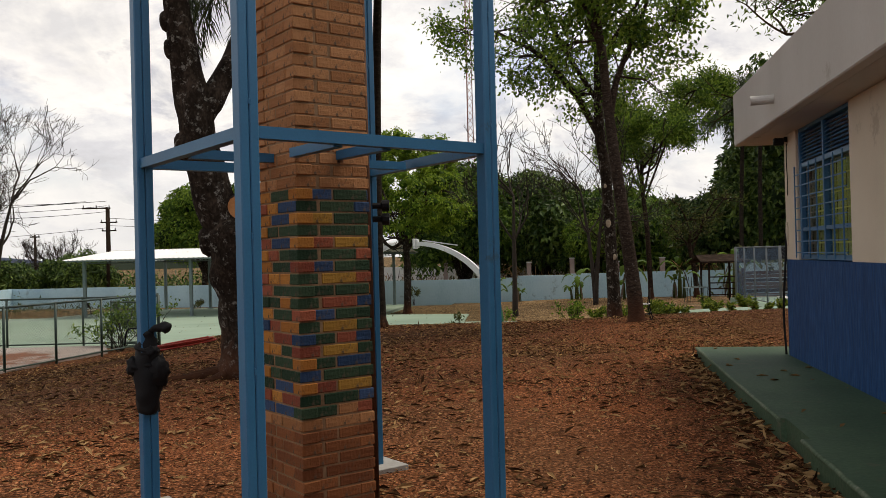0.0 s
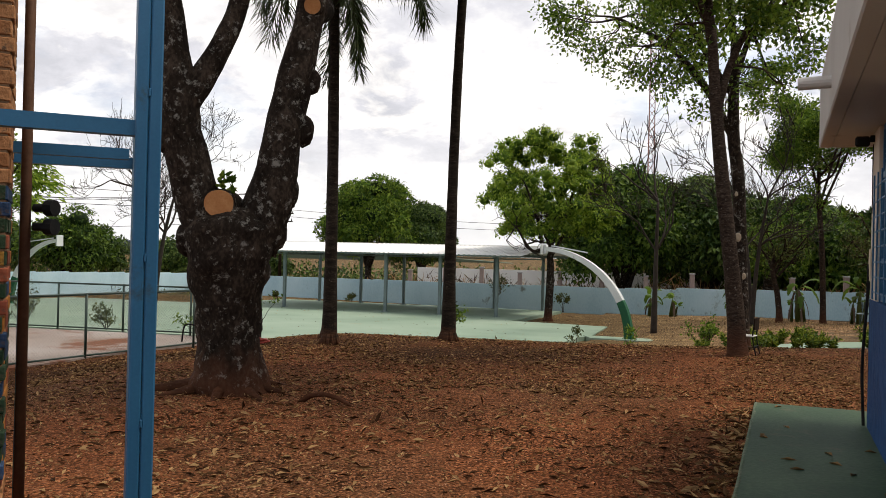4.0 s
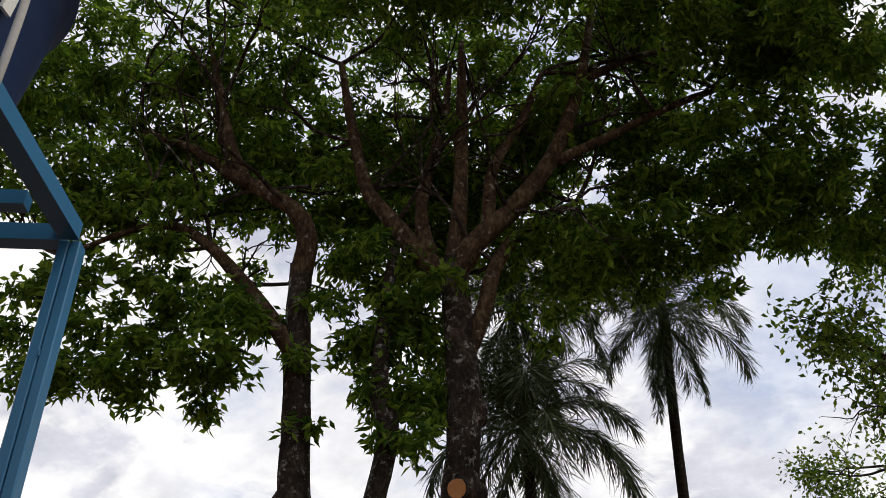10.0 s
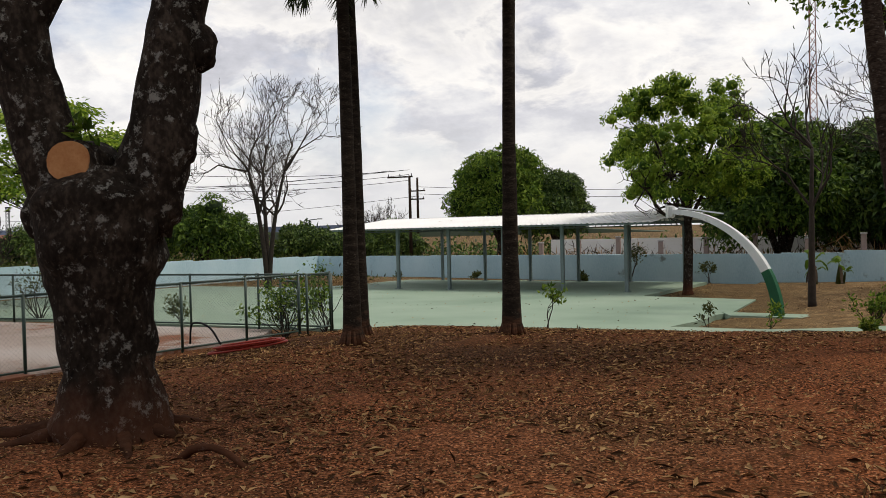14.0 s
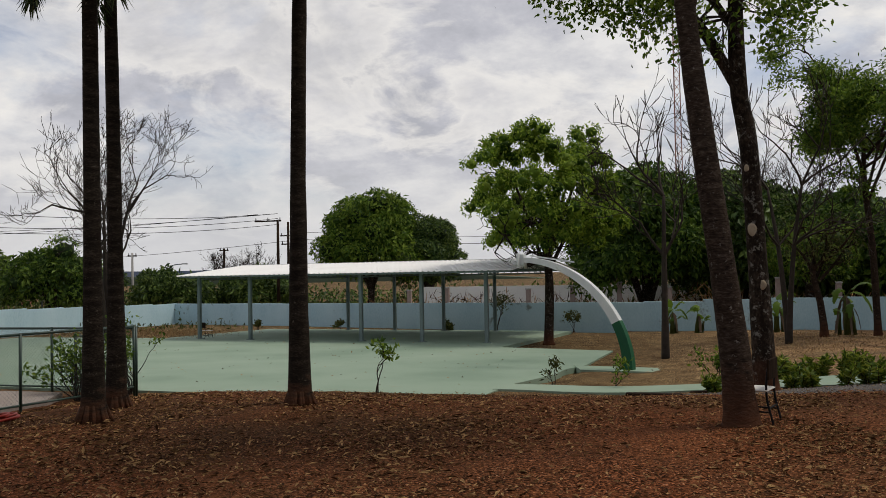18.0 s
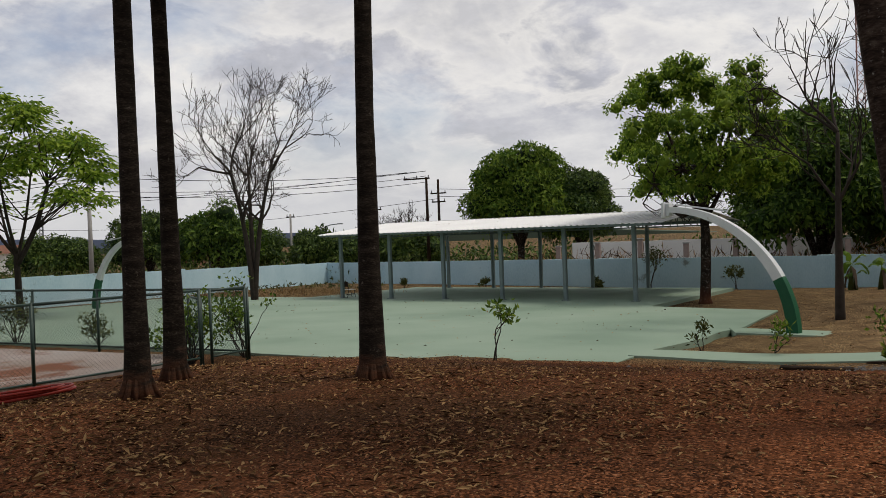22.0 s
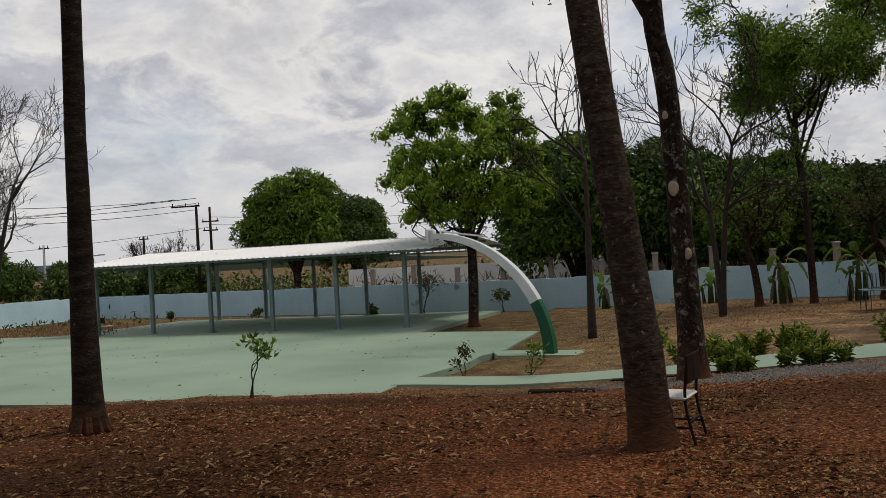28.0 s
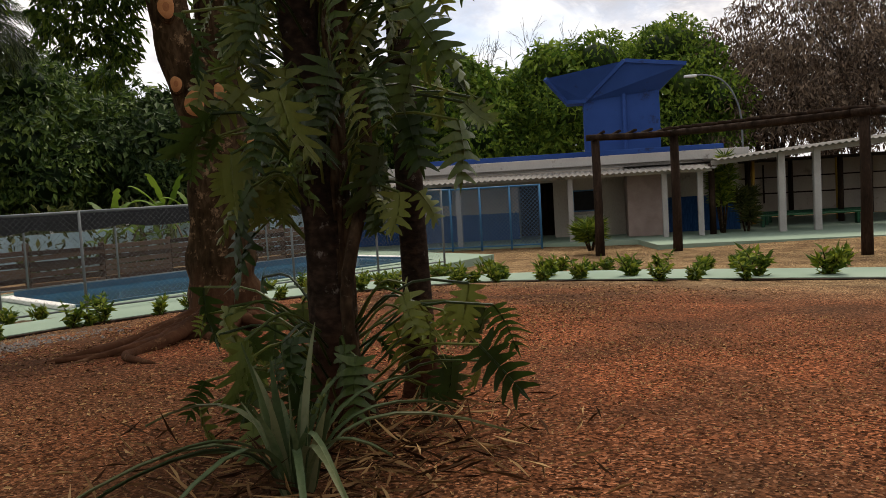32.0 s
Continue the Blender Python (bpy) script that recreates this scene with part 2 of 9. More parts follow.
    wob = N("ShaderNodeMath"); wob.operation = "MULTIPLY_ADD"; wob.inputs[1].default_value = 6.0
    L(patch.outputs[0], wob.inputs[0]); L(sep.outputs[1], wob.inputs[2])
    L(wob.outputs[0], far.inputs[0])
    east = N("ShaderNodeMapRange")
    east.inputs[1].default_value, east.inputs[2].default_value = 15.5, 18.0
    L(sep.outputs[0], east.inputs[0])
    either = N("ShaderNodeMath"); either.operation = "MAXIMUM"
    L(far.outputs[0], either.inputs[0]); L(east.outputs[0], either.inputs[1])
    dry = N("ShaderNodeMix"); dry.data_type = "RGBA"
    straw = N("ShaderNodeValToRGB")
    straw.color_ramp.elements[0].color, straw.color_ramp.elements[1].color = (0.108, 0.063, 0.032, 1), (0.290, 0.188, 0.096, 1)
    straw.color_ramp.elements[0].position, straw.color_ramp.elements[1].position = 0.35, 0.65
    sn = N("ShaderNodeTexNoise")
    sn.inputs["Scale"].default_value, sn.inputs["Detail"].default_value, sn.inputs["Roughness"].default_value = 1.3, 9, 0.7
    L(co.outputs["Object"], sn.inputs["Vector"]); L(sn.outputs[0], straw.inputs[0])
    L(either.outputs[0], dry.inputs[0]); L(gm.outputs[2], dry.inputs[6]); L(straw.outputs[0], dry.inputs[7])
    # bare open dirt towards the far house is redder and lighter
    bare = N("ShaderNodeMapRange")
    bare.inputs[1].default_value, bare.inputs[2].default_value = 5.4, 8.8
    L(sep.outputs[0], bare.inputs[0])
    warm = N("ShaderNodeMix"); warm.data_type, warm.blend_type = "RGBA", "MULTIPLY"
    warm.inputs[7].default_value = (1.08, 1.00, 1.02, 1)
    gone = N("ShaderNodeMapRange")
    gone.inputs[1].default_value, gone.inputs[2].default_value, gone.inputs[3].default_value, gone.inputs[4].default_value = 15.0, 21.0, 1.0, 0.0
    L(sep.outputs[0], gone.inputs[0])
    both = N("ShaderNodeMath"); both.operation = "MULTIPLY"
    L(bare.outputs[0], both.inputs[0]); L(gone.outputs[0], both.inputs[1])
    blotch, mottled = N("ShaderNodeMapRange"), N("ShaderNodeMath")
    blotch.inputs[1].default_value, blotch.inputs[2].default_value = 0.40, 0.56
    mottled.operation = "MULTIPLY"
    L(cover.outputs[0], blotch.inputs[0]); L(blotch.outputs[0], mottled.inputs[0]); L(both.outputs[0], mottled.inputs[1])
    L(mottled.outputs[0], warm.inputs[0]); L(dry.outputs[2], chips.inputs[6])
    L(chips.outputs[2], warm.inputs[6])
    grey, rest, spare = N("ShaderNodeMix"), N("ShaderNodeMath"), N("ShaderNodeMath")
    grey.data_type, grey.blend_type, rest.operation, spare.operation = "RGBA", "MULTIPLY", "SUBTRACT", "MULTIPLY"
    grey.inputs[7].default_value, rest.inputs[0].default_value = (0.62, 0.68, 0.78, 1), 1.0
    L(blotch.outputs[0], rest.inputs[1]); L(rest.outputs[0], spare.inputs[0]); L(both.outputs[0], spare.inputs[1])
    L(spare.outputs[0], grey.inputs[0]); L(warm.outputs[2], grey.inputs[6])
    # olive-brown soil under the palms; tree shade is put into its colour
    deep, soil_shade = N("ShaderNodeMapRange"), N("ShaderNodeMix")
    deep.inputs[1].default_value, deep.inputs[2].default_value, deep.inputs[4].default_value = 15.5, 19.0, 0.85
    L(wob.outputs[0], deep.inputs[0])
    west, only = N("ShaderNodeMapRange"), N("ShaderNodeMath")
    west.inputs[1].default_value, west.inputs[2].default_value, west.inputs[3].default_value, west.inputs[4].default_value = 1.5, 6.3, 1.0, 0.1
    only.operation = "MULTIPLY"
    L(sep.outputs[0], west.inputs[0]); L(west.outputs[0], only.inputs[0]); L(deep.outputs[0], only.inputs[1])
    soil_shade.data_type, soil_shade.blend_type = "RGBA", "MULTIPLY"
    soil_shade.inputs[7].default_value = (0.52, 0.55, 0.53, 1)
    L(only.outputs[0], soil_shade.inputs[0]); L(grey.outputs[2], soil_shade.inputs[6])
    L(soil_shade.outputs[2], b.inputs["Base Color"])
    b.inputs["Specular IOR Level"].default_value = 0.03
    return m


M = {
    "dirt": dirt_material(),
    "bark": material("dark_bark", ((0.007, 0.005, 0.004), (0.022, 0.016, 0.012), (0.065, 0.048, 0.036)), 5.0, 0.9, 1.0, 26.0, stain=((0.185, 0.175, 0.155), 9.0, 0.555), stretch=(1, 1, 0.7), fine_amount=0.5, dust=0.75, spec=0.05),
    "bark_red": material("red_dusted_bark", ((0.010, 0.007, 0.005), (0.026, 0.017, 0.012), (0.060, 0.038, 0.026)), 5.0, 0.9, 1.0, 20.0, stain=((0.17, 0.15, 0.13), 11.0, 0.60), stretch=(1, 1, 1.6), fine_amount=0.5, dust=0.7, spec=0.05),
    "bark_speckled": material("speckled_grey_brown_bark", ((0.014, 0.010, 0.008), (0.040, 0.028, 0.021), (0.095, 0.072, 0.055)), 7.0, 0.9, 1.0, 22.0, stain=((0.22, 0.20, 0.175), 17.0, 0.60), stretch=(1, 1, 2.6), fine_amount=0.55, dust=0.75, spec=0.05),
    "bark_brown": material("brown_bark", ((0.012, 0.008, 0.005), (0.042, 0.026, 0.015), (0.105, 0.070, 0.040)), 6.0, 0.9, 1.0, 24.0, stain=((0.17, 0.150, 0.115), 8.0, 0.57), stretch=(1, 1, 0.5), fine_amount=0.5, spec=0.05),
    "palm_bark": material("palm_bark", ((0.009, 0.007, 0.006), (0.022, 0.017, 0.013), (0.060, 0.048, 0.037)), 5.0, 0.9, 0.8, 30.0, stretch=(1, 1, 4.0), stain=((0.13, 0.11, 0.09), 16.0, 0.60), fine_amount=0.5, dust=0.4, spec=0.05),
    "twig": material("bare_twig", ((0.018, 0.014, 0.011), (0.042, 0.032, 0.026)), 6.0, 0.9, 0.2),
    "cut": material("cut_wood", ((0.30, 0.122, 0.042), (0.43, 0.205, 0.085)), 9.0, 0.8, 0.3, 50.0),
    "bark_flaky": material("flaky_brown_bark", ((0.010, 0.006, 0.003), (0.032, 0.019, 0.009), (0.080, 0.052, 0.027)), 4.0, 0.9, 1.0, 20.0, stain=((0.19, 0.125, 0.07), 7.0, 0.56), stretch=(1, 1, 0.4), fine_amount=0.55, dust=0.9, spec=0.05),
    "leaf_mango": material("mango_leaf", ((0.020, 0.050, 0.006), (0.050, 0.102, 0.012), (0.120, 0.190, 0.024)), 0.5, 0.55, 0, island=0.55, translucent=0.35, spec=0.22),
    "leaf_dark": material("dark_leaf", ((0.018, 0.042, 0.008), (0.045, 0.086, 0.015), (0.115, 0.168, 0.032)), 0.4, 0.5, 0, island=0.5, translucent=0.15, spec=0.2),
    "leaf_light": material("light_leaf", ((0.038, 0.080, 0.010), (0.086, 0.156, 0.018), (0.185, 0.262, 0.034)), 0.6, 0.6, 0, island=0.5, translucent=0.4, spec=0.15),
    "leaf_olive": material("olive_leaf", ((0.030, 0.040, 0.011), (0.058, 0.072, 0.018), (0.11, 0.115, 0.032)), 0.6, 0.65, 0, island=0.5, translucent=0.25, spec=0.15),
    "leaf_yellow": material("yellow_green_leaf", ((0.045, 0.085, 0.010), (0.105, 0.155, 0.016), (0.235, 0.275, 0.034)), 1.5, 0.55, 0, island=0.6, translucent=0.3, spec=0.2),
    "leaf_brown": material("brown_leaf", ((0.045, 0.032, 0.023), (0.095, 0.067, 0.047), (0.165, 0.122, 0.085)), 0.5, 0.8, 0, island=0.5, translucent=0.2),
    "frond": material("palm_frond", ((0.016, 0.029, 0.009), (0.036, 0.058, 0.018), (0.075, 0.100, 0.036)), 0.6, 0.6, 0, island=0.5, translucent=0.2, spec=0.2),
    "litter": material("dry_leaf", ((0.042, 0.020, 0.009), (0.138, 0.070, 0.030), (0.36, 0.225, 0.105)), 0.4, 0.85, 0, island=0.8, spec=0.06),
    "straw": material("dry_straw", ((0.13, 0.080, 0.038), (0.24, 0.155, 0.075), (0.36, 0.25, 0.13)), 0.5, 0.85, 0, island=0.7, translucent=0.3, spec=0.06),
    "court": material("green_court_paint", ((0.165, 0.235, 0.175), (0.21, 0.285, 0.215), (0.245, 0.315, 0.245)), 0.35, 0.75, 0.15, 40.0, stain=((0.24, 0.25, 0.18), 0.8, 0.62), fine_amount=0.2),
    "apron": material("green_apron_paint", ((0.022, 0.050, 0.028), (0.042, 0.080, 0.046), (0.074, 0.118, 0.070)), 0.9, 0.6, 0.5, 30.0, stain=((0.085, 0.090, 0.058), 2.2, 0.58), fine_amount=0.35),
    "pale_court": material("pale_sandy_concrete", ((0.17, 0.125, 0.10), (0.27, 0.225, 0.20), (0.35, 0.32, 0.30)), 0.35, 0.9, 0.3, 30.0, stain=((0.15, 0.060, 0.032), 0.4, 0.52)),
    "sky_wall": material("pale_blue_wall_paint", ((0.30, 0.45, 0.52), (0.38, 0.54, 0.60), (0.45, 0.60, 0.65)), 0.5, 0.85, 0.2, 20.0, stain=((0.20, 0.24, 0.24), 0.7, 0.60), stretch=(1, 1, 0.4)),
    "white_wall": material("white_wall_paint", ((0.62, 0.60, 0.56), (0.74, 0.73, 0.70)), 0.5, 0.85, 0.1, stain=((0.42, 0.36, 0.30), 0.8, 0.62)),
    "cream": material("cream_wall_paint", ((0.54, 0.47, 0.375), (0.61, 0.53, 0.425), (0.66, 0.58, 0.47)), 0.8, 0.85, 0.12, 60.0, stain=((0.46, 0.39, 0.31), 1.5, 0.60), fine_amount=0.15),
    # far house cream and fascia, stained; its shade is put into both colours
    "shaded_cream": material("greyed_cream_wall_paint", ((0.30, 0.265, 0.225), (0.37, 0.33, 0.28), (0.43, 0.385, 0.33)), 0.8, 0.9, 0.2, 30.0, stain=((0.22, 0.19, 0.16), 1.0, 0.58), stretch=(1, 1, 0.4)),
    "shaded_fascia": material("stained_off_white_fascia", ((0.34, 0.325, 0.30), (0.44, 0.42, 0.39)), 0.7, 0.9, 0.2, 30.0, stain=((0.20, 0.185, 0.165), 0.9, 0.57), stretch=(1, 1, 0.4)),
    "fascia": material("off_white_fascia_paint", ((0.50, 0.48, 0.45), (0.60, 0.58, 0.55)), 1.0, 0.85, 0.12, 60.0, stain=((0.42, 0.39, 0.35), 1.3, 0.60), stretch=(1, 1, 0.4), fine_amount=0.2),
    "blue_wall": material("blue_dado_paint", ((0.008, 0.038, 0.115), (0.015, 0.058, 0.165), (0.028, 0.088, 0.225)), 5.0, 0.6, 1.0, 34.0, stretch=(1, 1, 0.14), fine_amount=0.8, spec=0.08),
    "blue_tower": material("blue_tower_paint", ((0.014, 0.045, 0.17), (0.024, 0.068, 0.24)), 0.7, 0.8, 0.2, stain=((0.02, 0.035, 0.10), 0.9, 0.58)),
    "blue_steel": material("blue_steel_paint", ((0.020, 0.110, 0.22), (0.030, 0.145, 0.275)), 2.0, 0.42, 0.05, 90.0, stain=((0.035, 0.085, 0.13), 3.0, 0.62), spec=0.35),
    "blue_frame": material("blue_window_paint", ((0.02, 0.10, 0.22), (0.035, 0.15, 0.30)), 3.0, 0.45, 0.1, spec=0.5),
    "black": material("black_plastic", ((0.005, 0.005, 0.006), (0.011, 0.011, 0.012)), 8.0, 0.65, 0.2),
    "rust": material("rusty_steel", ((0.06, 0.028, 0.016), (0.12, 0.06, 0.035)), 8.0, 0.7, 0.3, metal=0.3),
    "galv": material("galvanised_steel", ((0.10, 0.115, 0.12), (0.16, 0.175, 0.18)), 3.0, 0.6, 0.1),
    "green_post": material("grey_green_steel_paint", ((0.115, 0.155, 0.155), (0.165, 0.21, 0.205)), 2.0, 0.5, 0.1),
    "dark_green": material("dark_green_steel_paint", ((0.008, 0.026, 0.020), (0.018, 0.045, 0.034)), 3.0, 0.5, 0.1, spec=0.5),
    "arch_green": material("deep_green_paint", ((0.010, 0.070, 0.034), (0.018, 0.10, 0.048)), 3.0, 0.5, 0.1),
    "arch_white": material("white_steel_paint", ((0.52, 0.54, 0.55), (0.66, 0.68, 0.68)), 2.0, 0.5, 0.1, stain=((0.40, 0.38, 0.34), 2.0, 0.64)),
    "roof_sheet": material("white_roof_sheet", ((0.72, 0.72, 0.71), (0.82, 0.82, 0.81)), 0.5, 0.4, 0.05, stain=((0.42, 0.38, 0.33), 0.6, 0.60)),
    "old_sheet": material("weathered_fibre_sheet", ((0.10, 0.095, 0.085), (0.17, 0.16, 0.145), (0.24, 0.23, 0.21)), 1.2, 0.9, 0.3, 20.0, stain=((0.05, 0.045, 0.04), 2.0, 0.6)),
    "scar": material("healed_scar_wood", ((0.25, 0.20, 0.14), (0.40, 0.33, 0.24)), 9.0, 0.85, 0.3),
    "concrete": material("concrete", ((0.26, 0.25, 0.235), (0.36, 0.35, 0.33)), 2.0, 0.9, 0.3, 30.0),
    "wood_dark": material("dark_weathered_log", ((0.010, 0.007, 0.005), (0.024, 0.015, 0.010), (0.050, 0.033, 0.024)), 4.0, 0.85, 0.5, 30.0, stretch=(1, 1, 0.3), spec=0.05),
    "wood_slab": material("grey_brown_slab_wood", ((0.030, 0.016, 0.011), (0.062, 0.034, 0.024), (0.11, 0.068, 0.048)), 1.0, 0.9, 0.5, 24.0, each=0.6, stretch=(0.3, 0.3, 2.0)),
    "pool": material("blue_pool_tile", ((0.035, 0.085, 0.13), (0.06, 0.13, 0.19)), 2.0, 0.35, 0.1),
    "mortar": material("mortar", ((0.16, 0.090, 0.048), (0.29, 0.185, 0.108)), 6.0, 0.95, 0.4),
    "mesh_wire": material("grey_wire", ((0.16, 0.17, 0.17), (0.24, 0.25, 0.25)), 4.0, 0.5, 0, metal=0.4),
    "mesh_blue": material("pale_blue_wire", ((0.07, 0.12, 0.19), (0.11, 0.17, 0.25)), 4.0, 0.5, 0),
    "clay": material("clay_tile", ((0.13, 0.060, 0.040), (0.22, 0.105, 0.07)), 3.0, 0.85, 0.3),
    "gravel": material("grey_gravel", ((0.075, 0.068, 0.062), (0.14, 0.128, 0.12), (0.24, 0.225, 0.21)), 3.0, 0.95, 1.0, 45.0, fine_amount=0.7),
}


def brick_material(name, dark, light):
    return material(name, (dark, tuple((a + b) / 2 for a, b in zip(dark, light)), light), 14.0, 0.85, 0.4, 60.0, each=0.5, stain=((0.075, 0.050, 0.034), 7.0, 0.58))


BRICKS = {
    "raw": brick_material("raw_brick", (0.26, 0.112, 0.046), (0.38, 0.180, 0.080)),
    "dusty": brick_material("dust_red_brick", (0.14, 0.046, 0.018), (0.24, 0.086, 0.032)),
    "green": brick_material("green_painted_brick", (0.014, 0.034, 0.018), (0.030, 0.056, 0.030)),
    "blue": brick_material("blue_painted_brick", (0.016, 0.038, 0.085), (0.034, 0.066, 0.135)),
    "yellow": brick_material("yellow_painted_brick", (0.20, 0.100, 0.018), (0.31, 0.165, 0.032)),
    "red": brick_material("red_painted_brick", (0.17, 0.042, 0.024), (0.27, 0.078, 0.042)),
    "orange": brick_material("orange_painted_brick", (0.30, 0.115, 0.025), (0.42, 0.18, 0.04)),
}


# ---- builders ----
class Geo:
    """Gathers vertices and faces and becomes one mesh."""

    def __init__(self):
        self.v, self.f, self.n = [], {3: [], 4: []}, 0

    def add(self, verts, faces):
        verts, faces = np.asarray(verts, float).reshape(-1, 3), np.asarray(faces, int)
        self.v.append(verts)
        self.f[faces.shape[1]].append(faces + self.n)
        self.n += len(verts)
        return self

    def box(self, x0, x1, y0, y1, z0, z1, m=None):
        v = np.array([(x, y, z) for z in (z0, z1) for y in (y0, y1) for x in (x0, x1)])
        if m is not None:
            v = np.array([tuple(m @ Vector(p)) for p in v])
        return self.add(v, [(0, 2, 3, 1), (4, 5, 7, 6), (0, 1, 5, 4), (2, 6, 7, 3), (0, 4, 6, 2), (1, 3, 7, 5)])

    def bar(self, a, b, w, h=None, roll=0.0):
        """A square bar from a to b."""
        a, b = Vector(a), Vector(b)
        d = b - a
        m = Matrix.Translation(a) @ d.to_track_quat("X", "Z").to_matrix().to_4x4() @ Matrix.Rotation(roll, 4, "X")
        h = h or w
        return self.box(0, d.length, -w / 2, w / 2, -h / 2, h / 2, m)

    def tube(self, pts, radii, sides=8, lump=0.0, seed=0, cap=True, flute=0.0):
        pts, radii = np.asarray(pts, float), np.asarray(radii, float)
        t = np.gradient(pts, axis=0)
        t /= np.linalg.norm(t, axis=1)[:, None] + 1e-9
        ref = np.array((1.0, 0, 0)) if abs(t[0][0]) < 0.9 else np.array((0, 1.0, 0))
        u = np.cross(t[0], ref); u /= np.linalg.norm(u)
        ring, a = [], np.linspace(0, 2 * np.pi, sides, endpoint=False)
        for i, (p, r) in enumerate(zip(pts, radii)):
            u = u - t[i] * np.dot(u, t[i]); u /= np.linalg.norm(u) + 1e-9
            w = np.cross(t[i], u)
            rr = np.full(sides, r)
            if lump:
                rr = rr * np.array([1 + lump * noise.noise(Vector((seed + math.cos(k) * 1.3, math.sin(k) * 1.3, i * 0.45))) for k in a])
            if flute:
                rr = rr * (1 + flute * np.cos(a * 5 + seed))
            ring.append(p + np.outer(np.cos(a) * rr, u) + np.outer(np.sin(a) * rr, w))
        n = len(pts)
        idx = np.arange(n * sides).reshape(n, sides)
        q = np.stack([idx[:-1], np.roll(idx[:-1], -1, 1), np.roll(idx[1:], -1, 1), idx[1:]], -1).reshape(-1, 4)
        self.add(np.concatenate(ring), q)
        if cap:
            self.v.append(pts[[0, -1]]); c0 = self.n; self.n += 2
            base = c0 - n * sides
            k = np.arange(sides)
            self.f[3].append(np.stack([np.full(sides, c0), base + (k + 1) % sides, base + k], -1))
            last = base + (n - 1) * sides
            self.f[3].append(np.stack([np.full(sides, c0 + 1), last + k, last + (k + 1) % sides], -1))
        return self

    def leaves(self, p, d, length, width, rng, fold=0.25, side=None):
        """Folded pointed leaves at p along d."""
        p, d = np.asarray(p, float), np.asarray(d, float)
        n = len(p)
        d = d / (np.linalg.norm(d, axis=1)[:, None] + 1e-9)
        s = np.cross(d, rng.normal(size=(n, 3)) if side is None else side)
        s /= np.linalg.norm(s, axis=1)[:, None] + 1e-9
        up = np.cross(s, d)
        L = (length * rng.uniform(0.7, 1.2, n))[:, None]
        W = (width * rng.uniform(0.7, 1.2, n))[:, None]
        mid = p + d * L * 0.45
        v = np.stack([p, mid + s * W + up * W * fold, p + d * L - up * L * 0.12, mid - s * W + up * W * fold], 1).reshape(-1, 3)
        k = np.arange(n)[:, None] * 4
        return self.add(v, np.concatenate([k + (0, 1, 2), k + (0, 2, 3)], 0))

    def mesh(self, name, smooth=False):
        me = bpy.data.meshes.new(name)
        v = np.concatenate(self.v) if self.v else np.zeros((0, 3))
        tri = np.concatenate(self.f[3]) if self.f[3] else np.zeros((0, 3), int)
        quad = np.concatenate(self.f[4]) if self.f[4] else np.zeros((0, 4), int)
        me.vertices.add(len(v))
        me.vertices.foreach_set("co", v.astype(np.float32).ravel())
        loops = np.concatenate([tri.ravel(), quad.ravel()]).astype(np.int32)
        me.loops.add(len(loops))
        me.loops.foreach_set("vertex_index", loops)
        me.polygons.add(len(tri) + len(quad))
        start = np.concatenate([np.arange(len(tri)) * 3, len(tri) * 3 + np.arange(len(quad)) * 4]).astype(np.int32)
        me.polygons.foreach_set("loop_start", start)
        me.polygons.foreach_set("use_smooth", np.full(len(start), smooth))
        me.update(calc_edges=True)
        return me


def part(name, geo, mat, parent=None, label="", smooth=False):
    me = geo.mesh(name, smooth) if isinstance(geo, Geo) else geo
    if not me.materials:
        me.materials.append(mat)
    ob = new(name, me)
    ob.parent = parent
    if label:
        tagged(ob, label)
    return ob


def thing(name, label, category, m=None, group="", kind=""):
    ob = new(name)
    ob.empty_display_size = 0.2
    if m is not None:
        ob.matrix_world = m
    return tagged(ob, label, category, group, kind)


def soft_box(x0, x1, y0, y1, z0, z1, bevel=0.01, m=None, segments=1):
    bm = bmesh.new()
    bmesh.ops.create_cube(bm, size=1.0)
    for v in bm.verts:
        v.co = (x0 if v.co.x < 0 else x1, y0 if v.co.y < 0 else y1, z0 if v.co.z < 0 else z1)
    if bevel:
        bmesh.ops.bevel(bm, geom=bm.edges[:], offset=bevel, segments=segments, affect="EDGES")
    if m is not None:
        bm.transform(m)
    me = bpy.data.meshes.new("box")
    bm.to_mesh(me)
    bm.free()
    return me


def spline(pts, step=6):
    """Catmull-Rom through the points, rows of any width."""
    p = np.asarray(pts, float)
    p = np.concatenate([[2 * p[0] - p[1]], p, [2 * p[-1] - p[-2]]])
    out = []
    for i in range(1, len(p) - 2):
        for t in np.linspace(0, 1, step, endpoint=False):
            a, b, c, d = p[i - 1:i + 3]
            out.append(0.5 * (2 * b + (c - a) * t + (2 * a - 5 * b + 4 * c - d) * t * t + (3 * b - a - 3 * c + d) * t ** 3))
    out.append(p[-2])
    return np.array(out)


def rise(a, b, v):
    t = np.clip((np.asarray(v, float) - a) / (b - a), 0, 1)
    return t * t * (3 - 2 * t)


